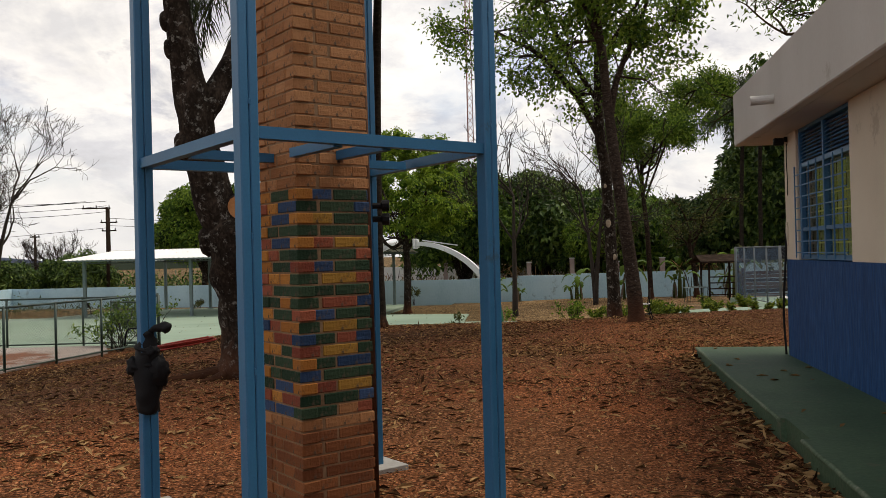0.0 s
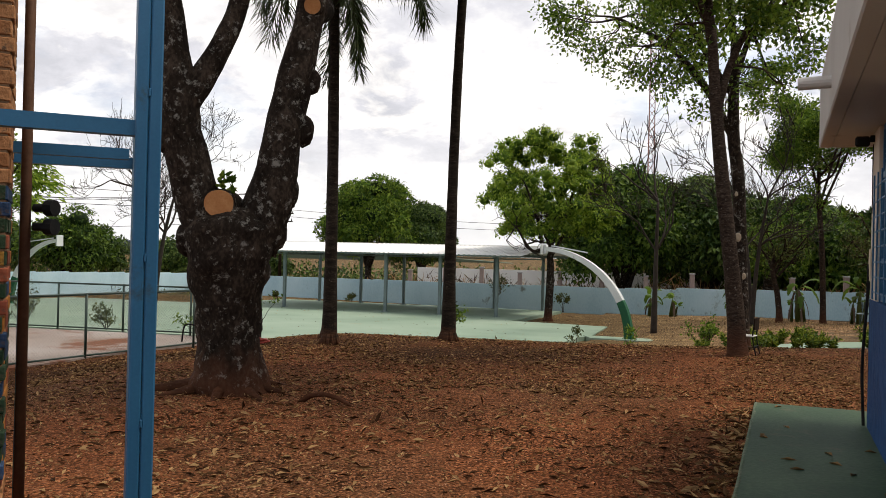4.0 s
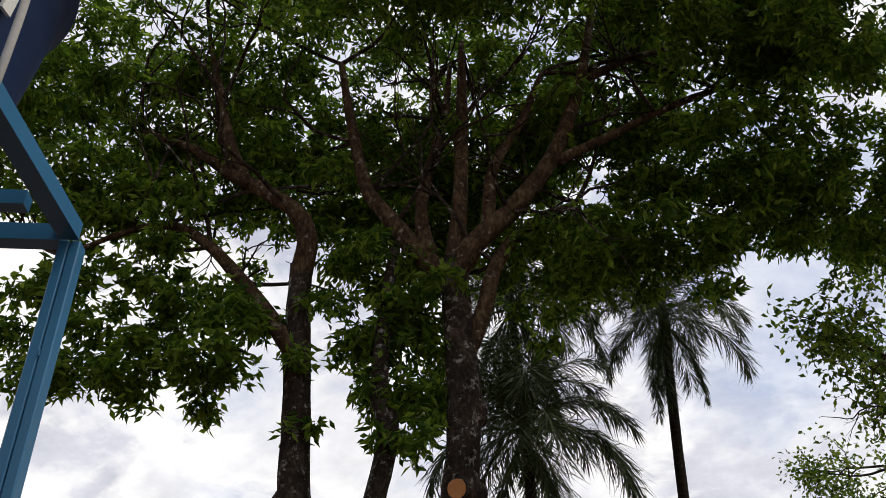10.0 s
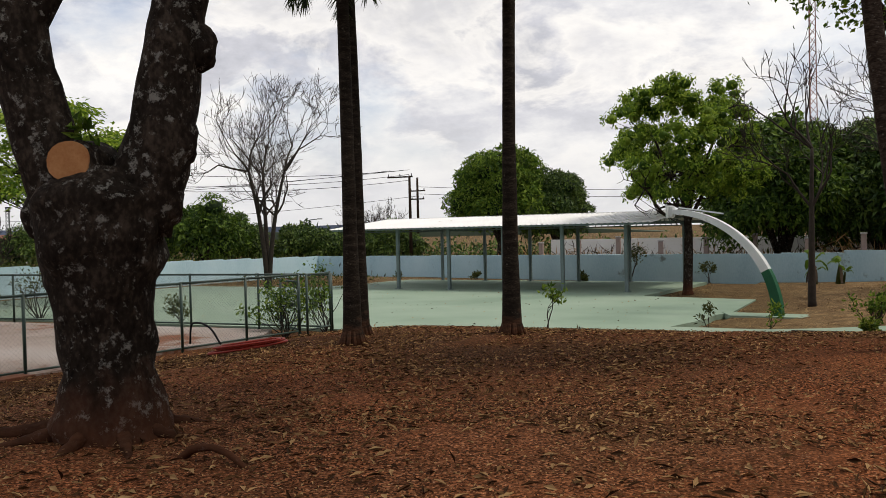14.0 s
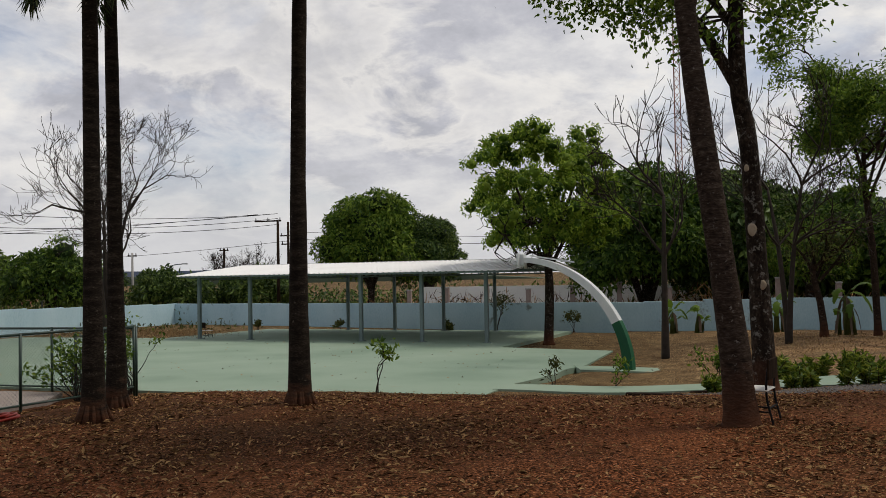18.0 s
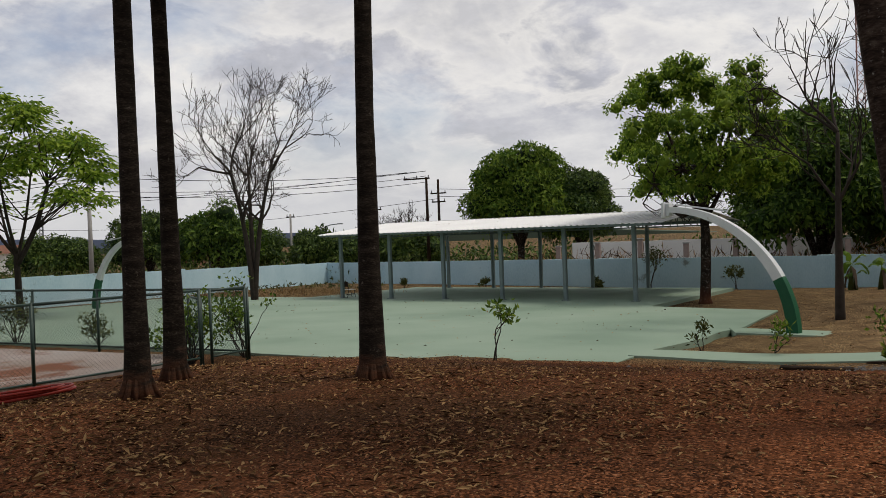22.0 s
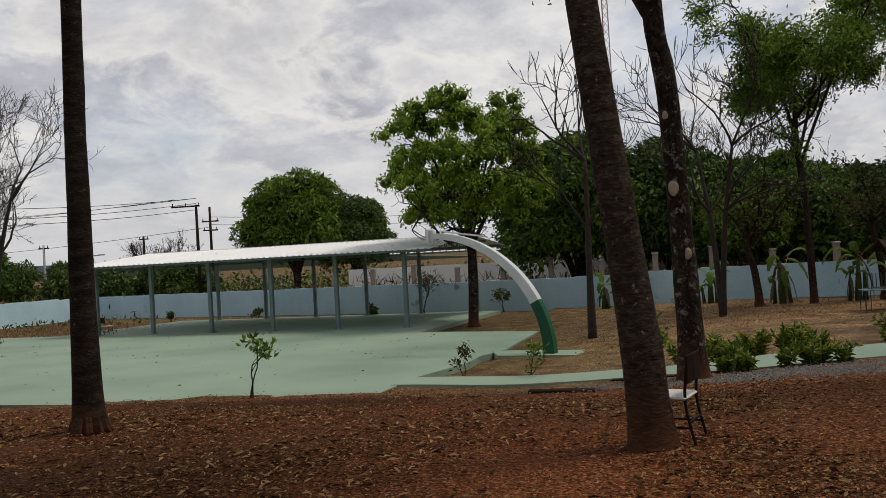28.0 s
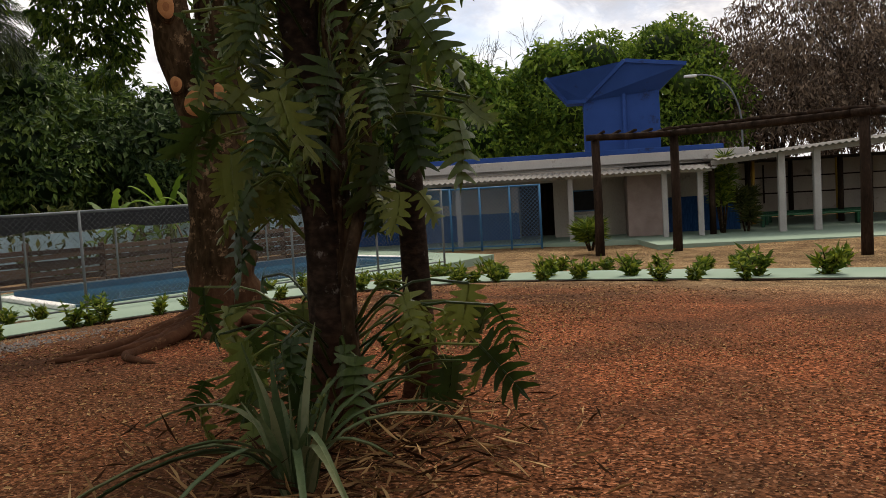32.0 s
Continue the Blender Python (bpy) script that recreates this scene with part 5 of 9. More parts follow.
def frond_mesh(rng, length, start, end, leaflet, seed):
    """A plumose palm frond along +x whose spine bends from one slope to another, in degrees."""
    g = Geo()
    t = np.linspace(0, 1, 14)
    slope = np.radians(start + (end - start) * t ** 1.15)
    step = length / 13
    x = np.concatenate([[0], np.cumsum(np.cos(slope[:-1]) * step)])
    z = np.concatenate([[0], np.cumsum(np.sin(slope[:-1]) * step)])
    spine = np.stack([x, 0.05 * np.sin(t * 4 + seed) * t, z], -1)
    g.tube(spine, np.linspace(0.028, 0.006, 14), 5)
    n = 120
    s = np.linspace(0.14, 1, n)
    for sgn in (-1, 1):
        p = np.stack([np.interp(s, t, spine[:, k]) for k in range(3)], -1)
        ax = np.stack([np.interp(s, t, np.gradient(spine[:, k])) for k in range(3)], -1)
        ax /= np.linalg.norm(ax, axis=1)[:, None]
        d = ax * 0.80 + np.array((0, sgn * 0.60, 0)) + rng.normal(0, 0.30, (n, 3)) + np.array((0, 0, -0.15))
        L = leaflet * (0.62 + 0.55 * np.sin(np.pi * np.clip(s, 0.05, 0.97))) * rng.uniform(0.8, 1.15, n)
        d /= np.linalg.norm(d, axis=1)[:, None]
        w = np.cross(d, np.array((0, 0, 1.0)) + rng.normal(0, 0.4, (n, 3))); w /= np.linalg.norm(w, axis=1)[:, None] + 1e-9
        w *= 0.012
        mid = p + d * L[:, None] * 0.5
        tip = p + d * L[:, None] * 0.94 + np.array((0, 0, -1)) * (L * 0.22)[:, None]
        v = np.stack([p, mid + w, mid - w, tip], 1).reshape(-1, 3)
        k = np.arange(n)[:, None] * 4
        g.add(v, np.concatenate([k + (0, 1, 2), k + (1, 3, 2)], 0))
    me = g.mesh("frond")
    me.materials.append(M["frond"])
    return me


_r = np.random.default_rng(5)
FRONDS = [frond_mesh(_r, 2.3, 38, -72, 0.58, 1), frond_mesh(_r, 2.4, 12, -86, 0.60, 2), frond_mesh(_r, 2.3, -50, -90, 0.36, 3), frond_mesh(_r, 2.1, 66, -40, 0.56, 4)]


def palm(x, y, height, base_r, top_r, label, seed, lean=(0, 0), fronds=22, scale=1.0, rise_=0.0, kinds=(3, 0, 1, 2)):
    rng = np.random.default_rng(seed)
    z = gz(x, y) - 0.08
    ob = thing("palm_tree", label, "palm tree", Matrix.Translation((x, y, z)), "yard palms")
    t = np.linspace(0, 1, 40)
    p = np.stack([lean[0] * t ** 2.5, lean[1] * t ** 2.5, height * t], -1)
    r = top_r + (base_r - top_r) * np.exp(-t * 7) + (base_r - top_r) * 0.25 * (1 - t)
    r = r * (1 + 0.05 * np.exp(-t * 12) + 0.012 * np.sin(np.arange(40) * 1.9))
    r[0] *= 1.25
    part("trunk", Geo().tube(p, r, 16, 0.06, seed), M["palm_bark"], ob, smooth=True)
    roots = Geo()
    for k in range(30):
        a = rng.uniform(0, 2 * np.pi)
        roots.tube([(math.cos(a) * base_r * 0.9, math.sin(a) * base_r * 0.9, 0.26), (math.cos(a) * base_r * 1.25, math.sin(a) * base_r * 1.25, 0.12), (math.cos(a) * base_r * 1.7, math.sin(a) * base_r * 1.7, 0.03)], [0.02, 0.025, 0.012], 5)
    part("root_mat", roots, M["palm_bark"], ob, smooth=True)
    top = Vector(tuple(p[-1]))
    part("crownshaft", Geo().tube([tuple(top + Vector((0, 0, k))) for k in (-0.3, 0.0, 0.3, 0.6)], [top_r, top_r * 1.35, top_r * 1.2, 0.03], 10), M["frond"], ob, smooth=True)
    for k in range(fronds):
        a = k * 2.399 + rng.uniform(-0.2, 0.2)
        tier = k / fronds
        me = FRONDS[kinds[0 if tier < 0.25 else 1 if tier < 0.52 else 2 if tier < 0.80 else 3]]
        f = part("frond", me, None, ob)
        f.matrix_local = Matrix.Translation(top + Vector((0, 0, 0.35 - 0.35 * tier))) @ Matrix.Rotation(a, 4, "Z") @ Matrix.Rotation(radians(-8 + 16 * tier - rise_), 4, "Y") @ Matrix.Scale(scale * rng.uniform(0.85, 1.1), 4)
    return ob


palm(-3.15, 16.44, 7.1, 0.135, 0.082, "tall slim palm with a scarred dark trunk", 21, (-0.12, 0.1), 30, 1.0)
palm(-3.50, 17.34, 10.0, 0.125, 0.072, "taller slim palm behind its neighbour", 22, (-0.25, 0.0), 25)
palm(-1.29, 17.95, 9.3, 0.14, 0.084, "slim palm with a smooth dark trunk", 23, (0.25, 0.1), 24, 0.78, 0, (3, 0, 1, 2))


def leaning_tree():
    rng = np.random.default_rng(31)
    x, y = 3.87, 16.80
    z = gz(x, y) - 0.1
    trunk = [(x, y, z, 0.25), (x - 0.01, y, z + 0.2, 0.17), (x - 0.05, y, z + 0.8, 0.142), (x - 0.16, y, z + 1.8, 0.126), (x - 0.30, y + 0.05, z + 3.0, 0.115), (x - 0.42, y + 0.1, z + 4.2, 0.10), (x - 0.52, y + 0.15, z + 5.6, 0.08)]
    limbs = [[(x - 0.47, y + 0.13, z + 5.0, 0.07), (x - 0.6, y + 0.1, z + 5.7, 0.055), (x - 1.0, y, z + 6.6, 0.04), (x - 1.6, y - 0.1, z + 7.2, 0.03)],
             [(x - 0.42, y + 0.1, z + 4.15, 0.08), (x - 0.2, y + 0.2, z + 5.0, 0.06), (x + 0.2, y + 0.2, z + 5.9, 0.045), (x + 0.5, y, z + 6.8, 0.03)],
             [(x - 0.52, y + 0.15, z + 5.4, 0.09), (x - 0.65, y + 0.2, z + 7.0, 0.07), (x - 0.4, y + 0.2, z + 8.5, 0.05)]]
    twigs, tips = Geo(), []
    for L in limbs[:3]:
        for k in range(1, len(L)):
            for _ in range(4 if k > 1 else 2):
                d = rng.normal(0, 1, 3) * (1, 1, 0.45) + (0, 0, 0.2)
                branch_out(twigs, L[k][:3], d, rng.uniform(0.5, 0.8), 0.025, 3, rng, tips, 0.6, 0.02, 0.7)
    crown = Geo()
    tips = [q for q in tips if q[0][2] > z + 5.2 + 0.9 * max(0.0, x - 0.6 - q[0][0])]
    tufts(crown, tips, rng, 15, 0.12, 0.034, 0.16, 0.25)
    tree("leaning_tree", "slender leaning tree with speckled bark and small leaves", [trunk, *limbs], M["bark_speckled"], crown, M["leaf_light"], 16, 0.06, twigs, seed=5)
    x, y = 4.70, 22.8
    z = gz(x, y) - 0.1
    trunk = [(x, y, z, 0.33), (x - 0.02, y, z + 0.3, 0.21), (x - 0.05, y, z + 1.5, 0.165), (x - 0.11, y, z + 3.0, 0.152), (x - 0.18, y, z + 4.3, 0.145), (x - 0.30, y, z + 5.2, 0.14), (x - 0.3, y, z + 7.5, 0.10)]
    limbs = [[(x - 0.26, y, z + 5.0, 0.10), (x - 0.9, y, z + 6.2, 0.085), (x - 1.8, y + 0.1, z + 7.3, 0.06), (x - 3.0, y + 0.1, z + 8.0, 0.035)], [(x - 0.3, y, z + 6.0, 0.07), (x - 1.2, y + 0.2, z + 7.6, 0.06), (x - 1.9, y + 0.3, z + 9.2, 0.04)], [(x - 0.3, y, z + 6.4, 0.08), (x + 0.1, y, z + 7.6, 0.06), (x + 0.9, y, z + 8.8, 0.04)], [(x - 0.3, y, z + 7.2, 0.08), (x - 0.5, y, z + 8.8, 0.06), (x - 0.4, y, z + 10.0, 0.04)]]
    twigs, tips = Geo(), []
    for L in limbs:
        for k in range(1, len(L)):
            for _ in range(4):
                branch_out(twigs, L[k][:3], rng.normal(0, 1, 3) * (1, 1, 0.4) + (-0.2, 0, 0.0), 0.85, 0.03, 3, rng, tips, 0.6, -0.06, 0.72)
    crown = Geo()
    tips = [q for q in tips if q[0][2] > z + 5.5]
    tufts(crown, tips, rng, 12, 0.12, 0.034, 0.17, 0.35)
    ob = tree("dark_tree", "dark straight tree with pale pruning scars", [trunk, *limbs], M["bark"], crown, M["leaf_light"], 16, 0.09, twigs, seed=8)
    for h, dx, r in ((2.75, -0.14, 0.09), (3.75, -0.20, 0.05), (1.85, 0.0, 0.07)):
        oval(ob, Vector((dx - 0.02, -0.158, h)), Vector((-0.15, -1, 0.1)), r * 0.75, 1.5, "bark", "scar")


leaning_tree()


# ---- court: canopy, arches, fences, small plants ----
CANOPY = Matrix.Translation((-3.95, 41.8, 0)) @ Matrix.Rotation(math.atan2(0.146, -0.989), 4, "Z") @ Matrix.Diagonal((1, -1, 1, 1))


def canopy():
    ob = thing("canopy", "long open canopy with a white sheet roof on grey-green posts", "canopy")
    W, L = 9.0, 14.4
    eave, ridge, x0, x1, y0, y1 = 1.66, 2.16, -1.35, L + 0.75, -0.75, W + 0.75
    mid = W / 2
    for i in range(6):
        for y in (0.0, W):
            x = i * L / 5
            a = CANOPY @ Vector((x, y, 0))
            p = part("post", soft_box(x - 0.075, x + 0.075, y - 0.075, y + 0.075, court_z(a.y) + 0.05, eave - 0.06, 0.01, CANOPY), M["green_post"], ob)
            part("foot_plate", soft_box(x - 0.14, x + 0.14, y - 0.14, y + 0.14, court_z(a.y) + 0.05, court_z(a.y) + 0.075, 0.004, CANOPY), M["green_post"], p)
        tr = Geo()
        x = i * L / 5

        def top(y):
            return eave + (ridge - eave) * (1 - abs(y - mid) / (mid + 0.75)) - 0.09

        P = lambda y, z: CANOPY @ Vector((x, y, z))
        tr.bar(P(0, eave - 0.16), P(W, eave - 0.16), 0.06)
        tr.bar(P(y0 + 0.1, top(y0 + 0.1)), P(mid, top(mid)), 0.06)
        tr.bar(P(mid, top(mid)), P(y1 - 0.1, top(y1 - 0.1)), 0.06)
        for k in range(10):
            y = 0.45 + k * 0.9
            tr.bar(P(y, eave - 0.16), P(y, top(y)), 0.035)
            yn = y + 0.45 if y < mid else y - 0.45
            tr.bar(P(y, eave - 0.16), P(yn, top(yn)), 0.03)
        part("truss", tr, M["green_post"], ob)
    for y in (0.0, W, mid, mid / 2, W - mid / 2, y0 + 0.12, y1 - 0.12):
        z = eave + (ridge - eave) * (1 - abs(y - mid) / (mid + 0.75)) - 0.045
        part("purlin", Geo().bar(CANOPY @ Vector((x0 + 0.1, y, z)), CANOPY @ Vector((x1 - 0.1, y, z)), 0.06, 0.08), M["green_post"], ob)
    # trapezoid sheets, one a bay
    n = 16
    step = (x1 - x0) / n
    for k in range(n):
        prof = []
        a = x0 + k * step
        for j in range(4):
            b = a + j * step / 4
            w = step / 4
            prof += [(b, 0), (b + w * 0.60, 0), (b + w * 0.70, 0.035), (b + w * 0.90, 0.035)]
        prof.append((a + step, 0))
        for s, (ya, yb) in enumerate(((y0, mid), (mid, y1))):
            v, f = [], []
            for x, h in prof:
                for y in (ya, yb):
                    z = eave + (ridge - eave) * (1 - abs(y - mid) / (mid + 0.75))
                    for dz in (0.006, 0.0):
                        v.append(tuple(CANOPY @ Vector((x, y, z + h + dz))))
            for j in range(len(prof) - 1):
                o, q = j * 4, j * 4 + 4
                f += [(o, q, q + 2, o + 2), (o + 1, o + 3, q + 3, q + 1), (o, o + 1, q + 1, q), (o + 2, q + 2, q + 3, o + 3)]
            part("roof_sheet", Geo().add(v, f), M["roof_sheet"], ob)
    part("ridge_cap", Geo().bar(CANOPY @ Vector((x0, mid, ridge + 0.03)), CANOPY @ Vector((x1, mid, ridge + 0.03)), 0.28, 0.03), M["roof_sheet"], ob)


canopy()


def arch(base, tip, label, plate):
    ob = thing("court_arch", label, "court arch", group="court arches")
    b, t = Vector(base), Vector(tip)
    h = Vector((t.x - b.x, t.y - b.y, 0))
    W, H = h.length, t.z - b.z
    h.normalize()
    s = Vector((-h.y, h.x, 0))
    N = 30

    def ring(a, k):
        c = b + h * W * (1 - math.cos(a)) ** 0.96 + Vector((0, 0, H * math.sin(a) ** 0.98 if a > 0 else 0))
        tan = (h * math.sin(a) * W + Vector((0, 0, math.cos(a) * H))).normalized()
        nor = tan.cross(s)
        w, d = 0.105 - 0.03 * k, 0.14 - 0.07 * k
        return [c + s * w * i + nor * d * j for i, j in ((-1, -1), (1, -1), (1, 1), (-1, 1))]

    for name, a0, a1, mat, lab in (("lower_leg", 0.0, 0.27, M["arch_green"], "deep green painted foot"), ("upper_arm", 0.27, 1.0, M["arch_white"], "white painted curved arm")):
        k = np.linspace(a0, a1, N)
        v = [tuple(p) for q in k for p in ring(q * math.pi / 2, q)]
        f = [(i * 4 + j, i * 4 + (j + 1) % 4, i * 4 + 4 + (j + 1) % 4, i * 4 + 4 + j) for i in range(N - 1) for j in range(4)]
        f += [(0, 3, 2, 1), (N * 4 - 4, N * 4 - 3, N * 4 - 2, N * 4 - 1)]
        part(name, Geo().add(v, f), mat, ob, lab)
    m = Matrix.Translation(t) @ h.to_track_quat("X", "Z").to_matrix().to_4x4()
    part("end_flange", soft_box(-0.03, 0.03, -plate, plate, -plate, plate, 0.008, m), M["arch_white"], ob)
    part("flange_clamp", soft_box(-0.14, -0.03, -0.09, 0.09, -0.16, 0.16, 0.01, m), M["arch_white"], ob)
    part("hoop_bracket", Geo().bar(t + Vector((0, 0, 0.12)) - h * 0.3, t - h * 1.7 + Vector((0, 0, -0.10)), 0.03, 0.04), M["arch_white"], ob)


arch((2.15, 30.9, court_z(30.9) + 0.06), (-0.86, 32.1, 1.93), "tall white steel basketball arch with a green foot", 0.19)
arch((-26.3, 36.8, court_z(36.8) + 0.05), (-23.9, 37.0, 1.86), "far white steel basketball arch with a green foot", 0.26)


def link_panel(width, height, cell, wire):
    """Chain link between x = 0..width, z = 0..height."""
    g = Geo()
    for s in (1, -1):
        k = -height if s > 0 else 0.0
        while k < width + (0 if s > 0 else height):
            if s > 0:
                xa, xb = max(0, k), min(width, k + height)
                za, zb = xa - k, xb - k
            else:
                xa, xb = max(0, k - height), min(width, k)
                za, zb = k - xa, k - xb
            if xb - xa > 0.01:
                d = wire
                v = np.array([(xa - d, 0.003 * s, za), (xa + d, 0.003 * s, za), (xa, 0.003 * s + d, za), (xb - d, 0.003 * s, zb), (xb + d, 0.003 * s, zb), (xb, 0.003 * s + d, zb)])
                g.add(v, [(0, 1, 4, 3), (1, 2, 5, 4), (2, 0, 3, 5)])
            k += cell
    return g


def fence(name, label, pts, base, top, post_mat, wire_mat, cell=0.085, wire=0.003, group="", post_r=0.03, rail=True, category="fence", mid=False):
    ob = thing(name, label, category, group=group)
    n = len(pts)
    for i, (x, y) in enumerate(pts):
        b = base(x, y)
        part("post", Geo().tube([(x, y, b - 0.15), (x, y, top(x, y) + 0.03)], [post_r, post_r], 10), post_mat, ob, smooth=True)
        if i == n - 1:
            break
        x2, y2 = pts[i + 1]
        if rail:
            part("top_rail", Geo().tube([(x, y, top(x, y)), (x2, y2, top(x2, y2))], [post_r * 0.85] * 2, 8), post_mat, ob, smooth=True)
            part("bottom_rail", Geo().tube([(x, y, b + 0.08), (x2, y2, base(x2, y2) + 0.08)], [post_r * 0.7] * 2, 8), post_mat, ob, smooth=True)
        d = Vector((x2 - x, y2 - y, 0))
        h = top(x, y) - b - 0.09
        m = Matrix.Translation((x, y, b + 0.08)) @ d.to_track_quat("X", "Z").to_matrix().to_4x4()
        g = link_panel(d.length, h, cell, wire)
        g.v = [np.array([tuple(m @ Vector(p)) for p in v]) for v in g.v]
        p = part("wire_mesh", g, wire_mat, ob)
        p["kind"] = "stuff"
    return ob


lineA = [(-9.75 + (y - 16.7) * 0.266, y) for y in (7.4, 9.2, 11.0, 12.85, 14.75, 16.7, 18.25, 19.8, 21.4, 22.9)]
flat = lambda z: (lambda x, y: z)
fence("near_fence", "dark green chain-link fence along the play court", lineA, lambda x, y: max(-0.80, gz(x, y)), flat(0.60), M["dark_green"], M["dark_green"], 0.08, 0.0028, "court fences")
lineB = [(-7.97 - 2.15 * k, 24.2) for k in range(11)]
fence("far_fence", "dark green chain-link fence on the court side", lineB, flat(-0.84), flat(0.53), M["dark_green"], M["dark_green"], 0.08, 0.0028, "court fences")
fence("fence_gate", "open chain-link gate leaf of the play court", [(-8.15, 23.0), (-9.15, 23.75)], flat(-0.78), flat(0.42), M["dark_green"], M["dark_green"], 0.08, 0.0028, "court fences")
fence("corner_fence", "short chain-link panel by the gate", [(-8.0, 23.1), (-7.97, 24.12)], flat(-0.80), flat(0.58), M["dark_green"], M["dark_green"], 0.08, 0.0028, "court fences")


def shrub(name, label, x, y, h, spread, mat, seed, n=9, leaf=0.09, width=0.028, per=6, group="", z=None, stem=None):
    rng = np.random.default_rng(seed)
    ob = thing(name, label, "shrub", Matrix.Translation((x, y, gz(x, y) if z is None else z)), group)
    stems, tips = Geo(), []
    for k in range(n):
        d = rng.normal(0, spread, 3) * (1, 1, 0) + (0, 0, 1)
        branch_out(stems, (rng.normal(0, 0.03), rng.normal(0, 0.03), -0.03), d, h * rng.uniform(0.4, 0.6), 0.008 + 0.006 * h, 2, rng, tips, 0.45, 0.15, 0.62, (2, 4), 5)
    part("woody_stem", stems, stem or M["twig"], ob, smooth=True)
    g = Geo()
    tufts(g, tips, rng, per, leaf, width, 0.05 * h + 0.02, 0.1, 0.2)
    part("foliage", g, mat, ob)
    return ob


shrub("leafy_bush", "broad green bush by the court gate", -8.75, 23.35, 1.35, 0.5, M["leaf_light"], 41, 12, 0.11, 0.03, 6)
shrub("leafy_bush", "slim bush growing through the fence corner", -8.4, 24.6, 1.5, 0.35, M["leaf_light"], 42, 8, 0.11, 0.03, 6)
shrub("leafy_bush", "thin grey-green bush behind the fence", -16.5, 25.3, 1.3, 0.5, M["leaf_olive"], 43, 8, 0.10, 0.025, 5)
shrub("leafy_bush", "tall thin bush behind the fence", -19.5, 25.8, 1.9, 0.45, M["leaf_olive"], 44, 9, 0.10, 0.025, 5)
shrub("leafy_bush", "grey-green bush at the court edge", -13.6, 25.4, 0.9, 0.5, M["leaf_olive"], 45, 7, 0.1, 0.025, 5)
shrub("sapling", "young leafy sapling at the edge of the bank", -2.6, 24.6, 1.45, 0.2, M["leaf_light"], 46, 2, 0.13, 0.034, 5)
shrub("sapling", "drooping young sapling in the bed", 0.62, 27.9, 0.62, 0.3, M["leaf_olive"], 47, 2, 0.12, 0.024, 5)
shrub("sapling", "young sapling beside the arch", 2.0, 26.7, 0.66, 0.3, M["leaf_light"], 48, 2, 0.12, 0.026, 5)
shrub("leafy_bush", "low bush by the path", 4.2, 27.2, 0.8, 0.5, M["leaf_light"], 49, 8, 0.10, 0.03, 6)
for k, (x, y) in enumerate(((-20.5, 54.2), (-15.0, 53.6), (-8.2, 52.0), (-5.6, 52.2), (-1.5, 51.4))):
    shrub("leafy_bush", "scrubby bush against the boundary wall", x, y, (0.5, 0.7, 0.5, 2.2, 1.1)[k], 0.35, M["leaf_olive"], 50 + k, 4, 0.13, 0.04, 7, "wall scrub")


def hose_coil():
    ob = thing("garden_hose", "coiled red rubber hose on the dirt", "hose")
    cx, cy = -4.95, 16.5
    t = np.linspace(0, 2 * np.pi * 5, 150)
    rng = np.random.default_rng(2)
    r = 0.46 + 0.09 * np.sin(t * 0.37) + 0.04 * np.sin(t * 1.9)
    p = np.stack([cx + r * np.cos(t) * 1.15 + 0.03 * np.sin(t * 0.6), cy + r * np.sin(t) * 0.9, np.zeros_like(t)], -1)
    p[:, 2] = bank(p[:, 0], p[:, 1]) + 0.03 + 0.0035 * t / 1.3 + 0.012 * np.sin(t * 0.9)
    part("hose_tube", Geo().tube(p, [0.016] * len(p), 8), material("red_rubber", ((0.20, 0.018, 0.014), (0.30, 0.035, 0.022)), 5.0, 0.5, 0.1), ob, smooth=True)
    q = spline([(cx - 0.55, cy + 0.05, gz(cx, cy) + 0.05), (cx - 0.8, cy + 0.1, gz(cx, cy) + 0.30), (cx - 1.15, cy + 0.15, gz(cx, cy) + 0.34), (cx - 1.25, cy + 0.2, gz(cx, cy) + 0.02)], 8)
    part("hose_end", Geo().tube(q, [0.016] * len(q), 8), M["black"], ob, "black hose end", smooth=True)


hose_coil()


def school_chair():
    x, y = 4.02, 17.0
    ob = thing("school_chair", "small school chair with a pale seat and dark back", "chair", Matrix.Translation((x, y, gz(x, y) + 0.0)) @ Matrix.Rotation(radians(70), 4, "Z"))
    steel = M["black"]
    for sx in (-1, 1):
        q = spline([(sx * 0.15, 0.17, 0.0), (sx * 0.15, 0.13, 0.16), (sx * 0.15, 0.11, 0.32)], 4)
        part("leg", Geo().tube(q, [0.011] * len(q), 8), steel, ob)
        q = spline([(sx * 0.15, -0.20, 0.0), (sx * 0.15, -0.14, 0.30), (sx * 0.15, -0.17, 0.62)], 4)
        part("leg", Geo().tube(q, [0.011] * len(q), 8), steel, ob)
        part("side_rail", Geo().bar((sx * 0.15, -0.16, 0.12), (sx * 0.15, 0.14, 0.12), 0.014), steel, ob)
    part("stretcher", Geo().bar((-0.15, 0.135, 0.16), (0.15, 0.135, 0.16), 0.014), steel, ob)
    part("stretcher", Geo().bar((-0.15, -0.165, 0.16), (0.15, -0.165, 0.16), 0.014), steel, ob)
    part("seat", soft_box(-0.17, 0.17, -0.15, 0.16, 0.315, 0.335, 0.008), M["white_wall"], ob, "pale plywood seat")
    part("backrest", soft_box(-0.17, 0.17, -0.175, -0.155, 0.43, 0.63, 0.008), M["wood_dark"], ob, "dark wooden backrest")
    return ob


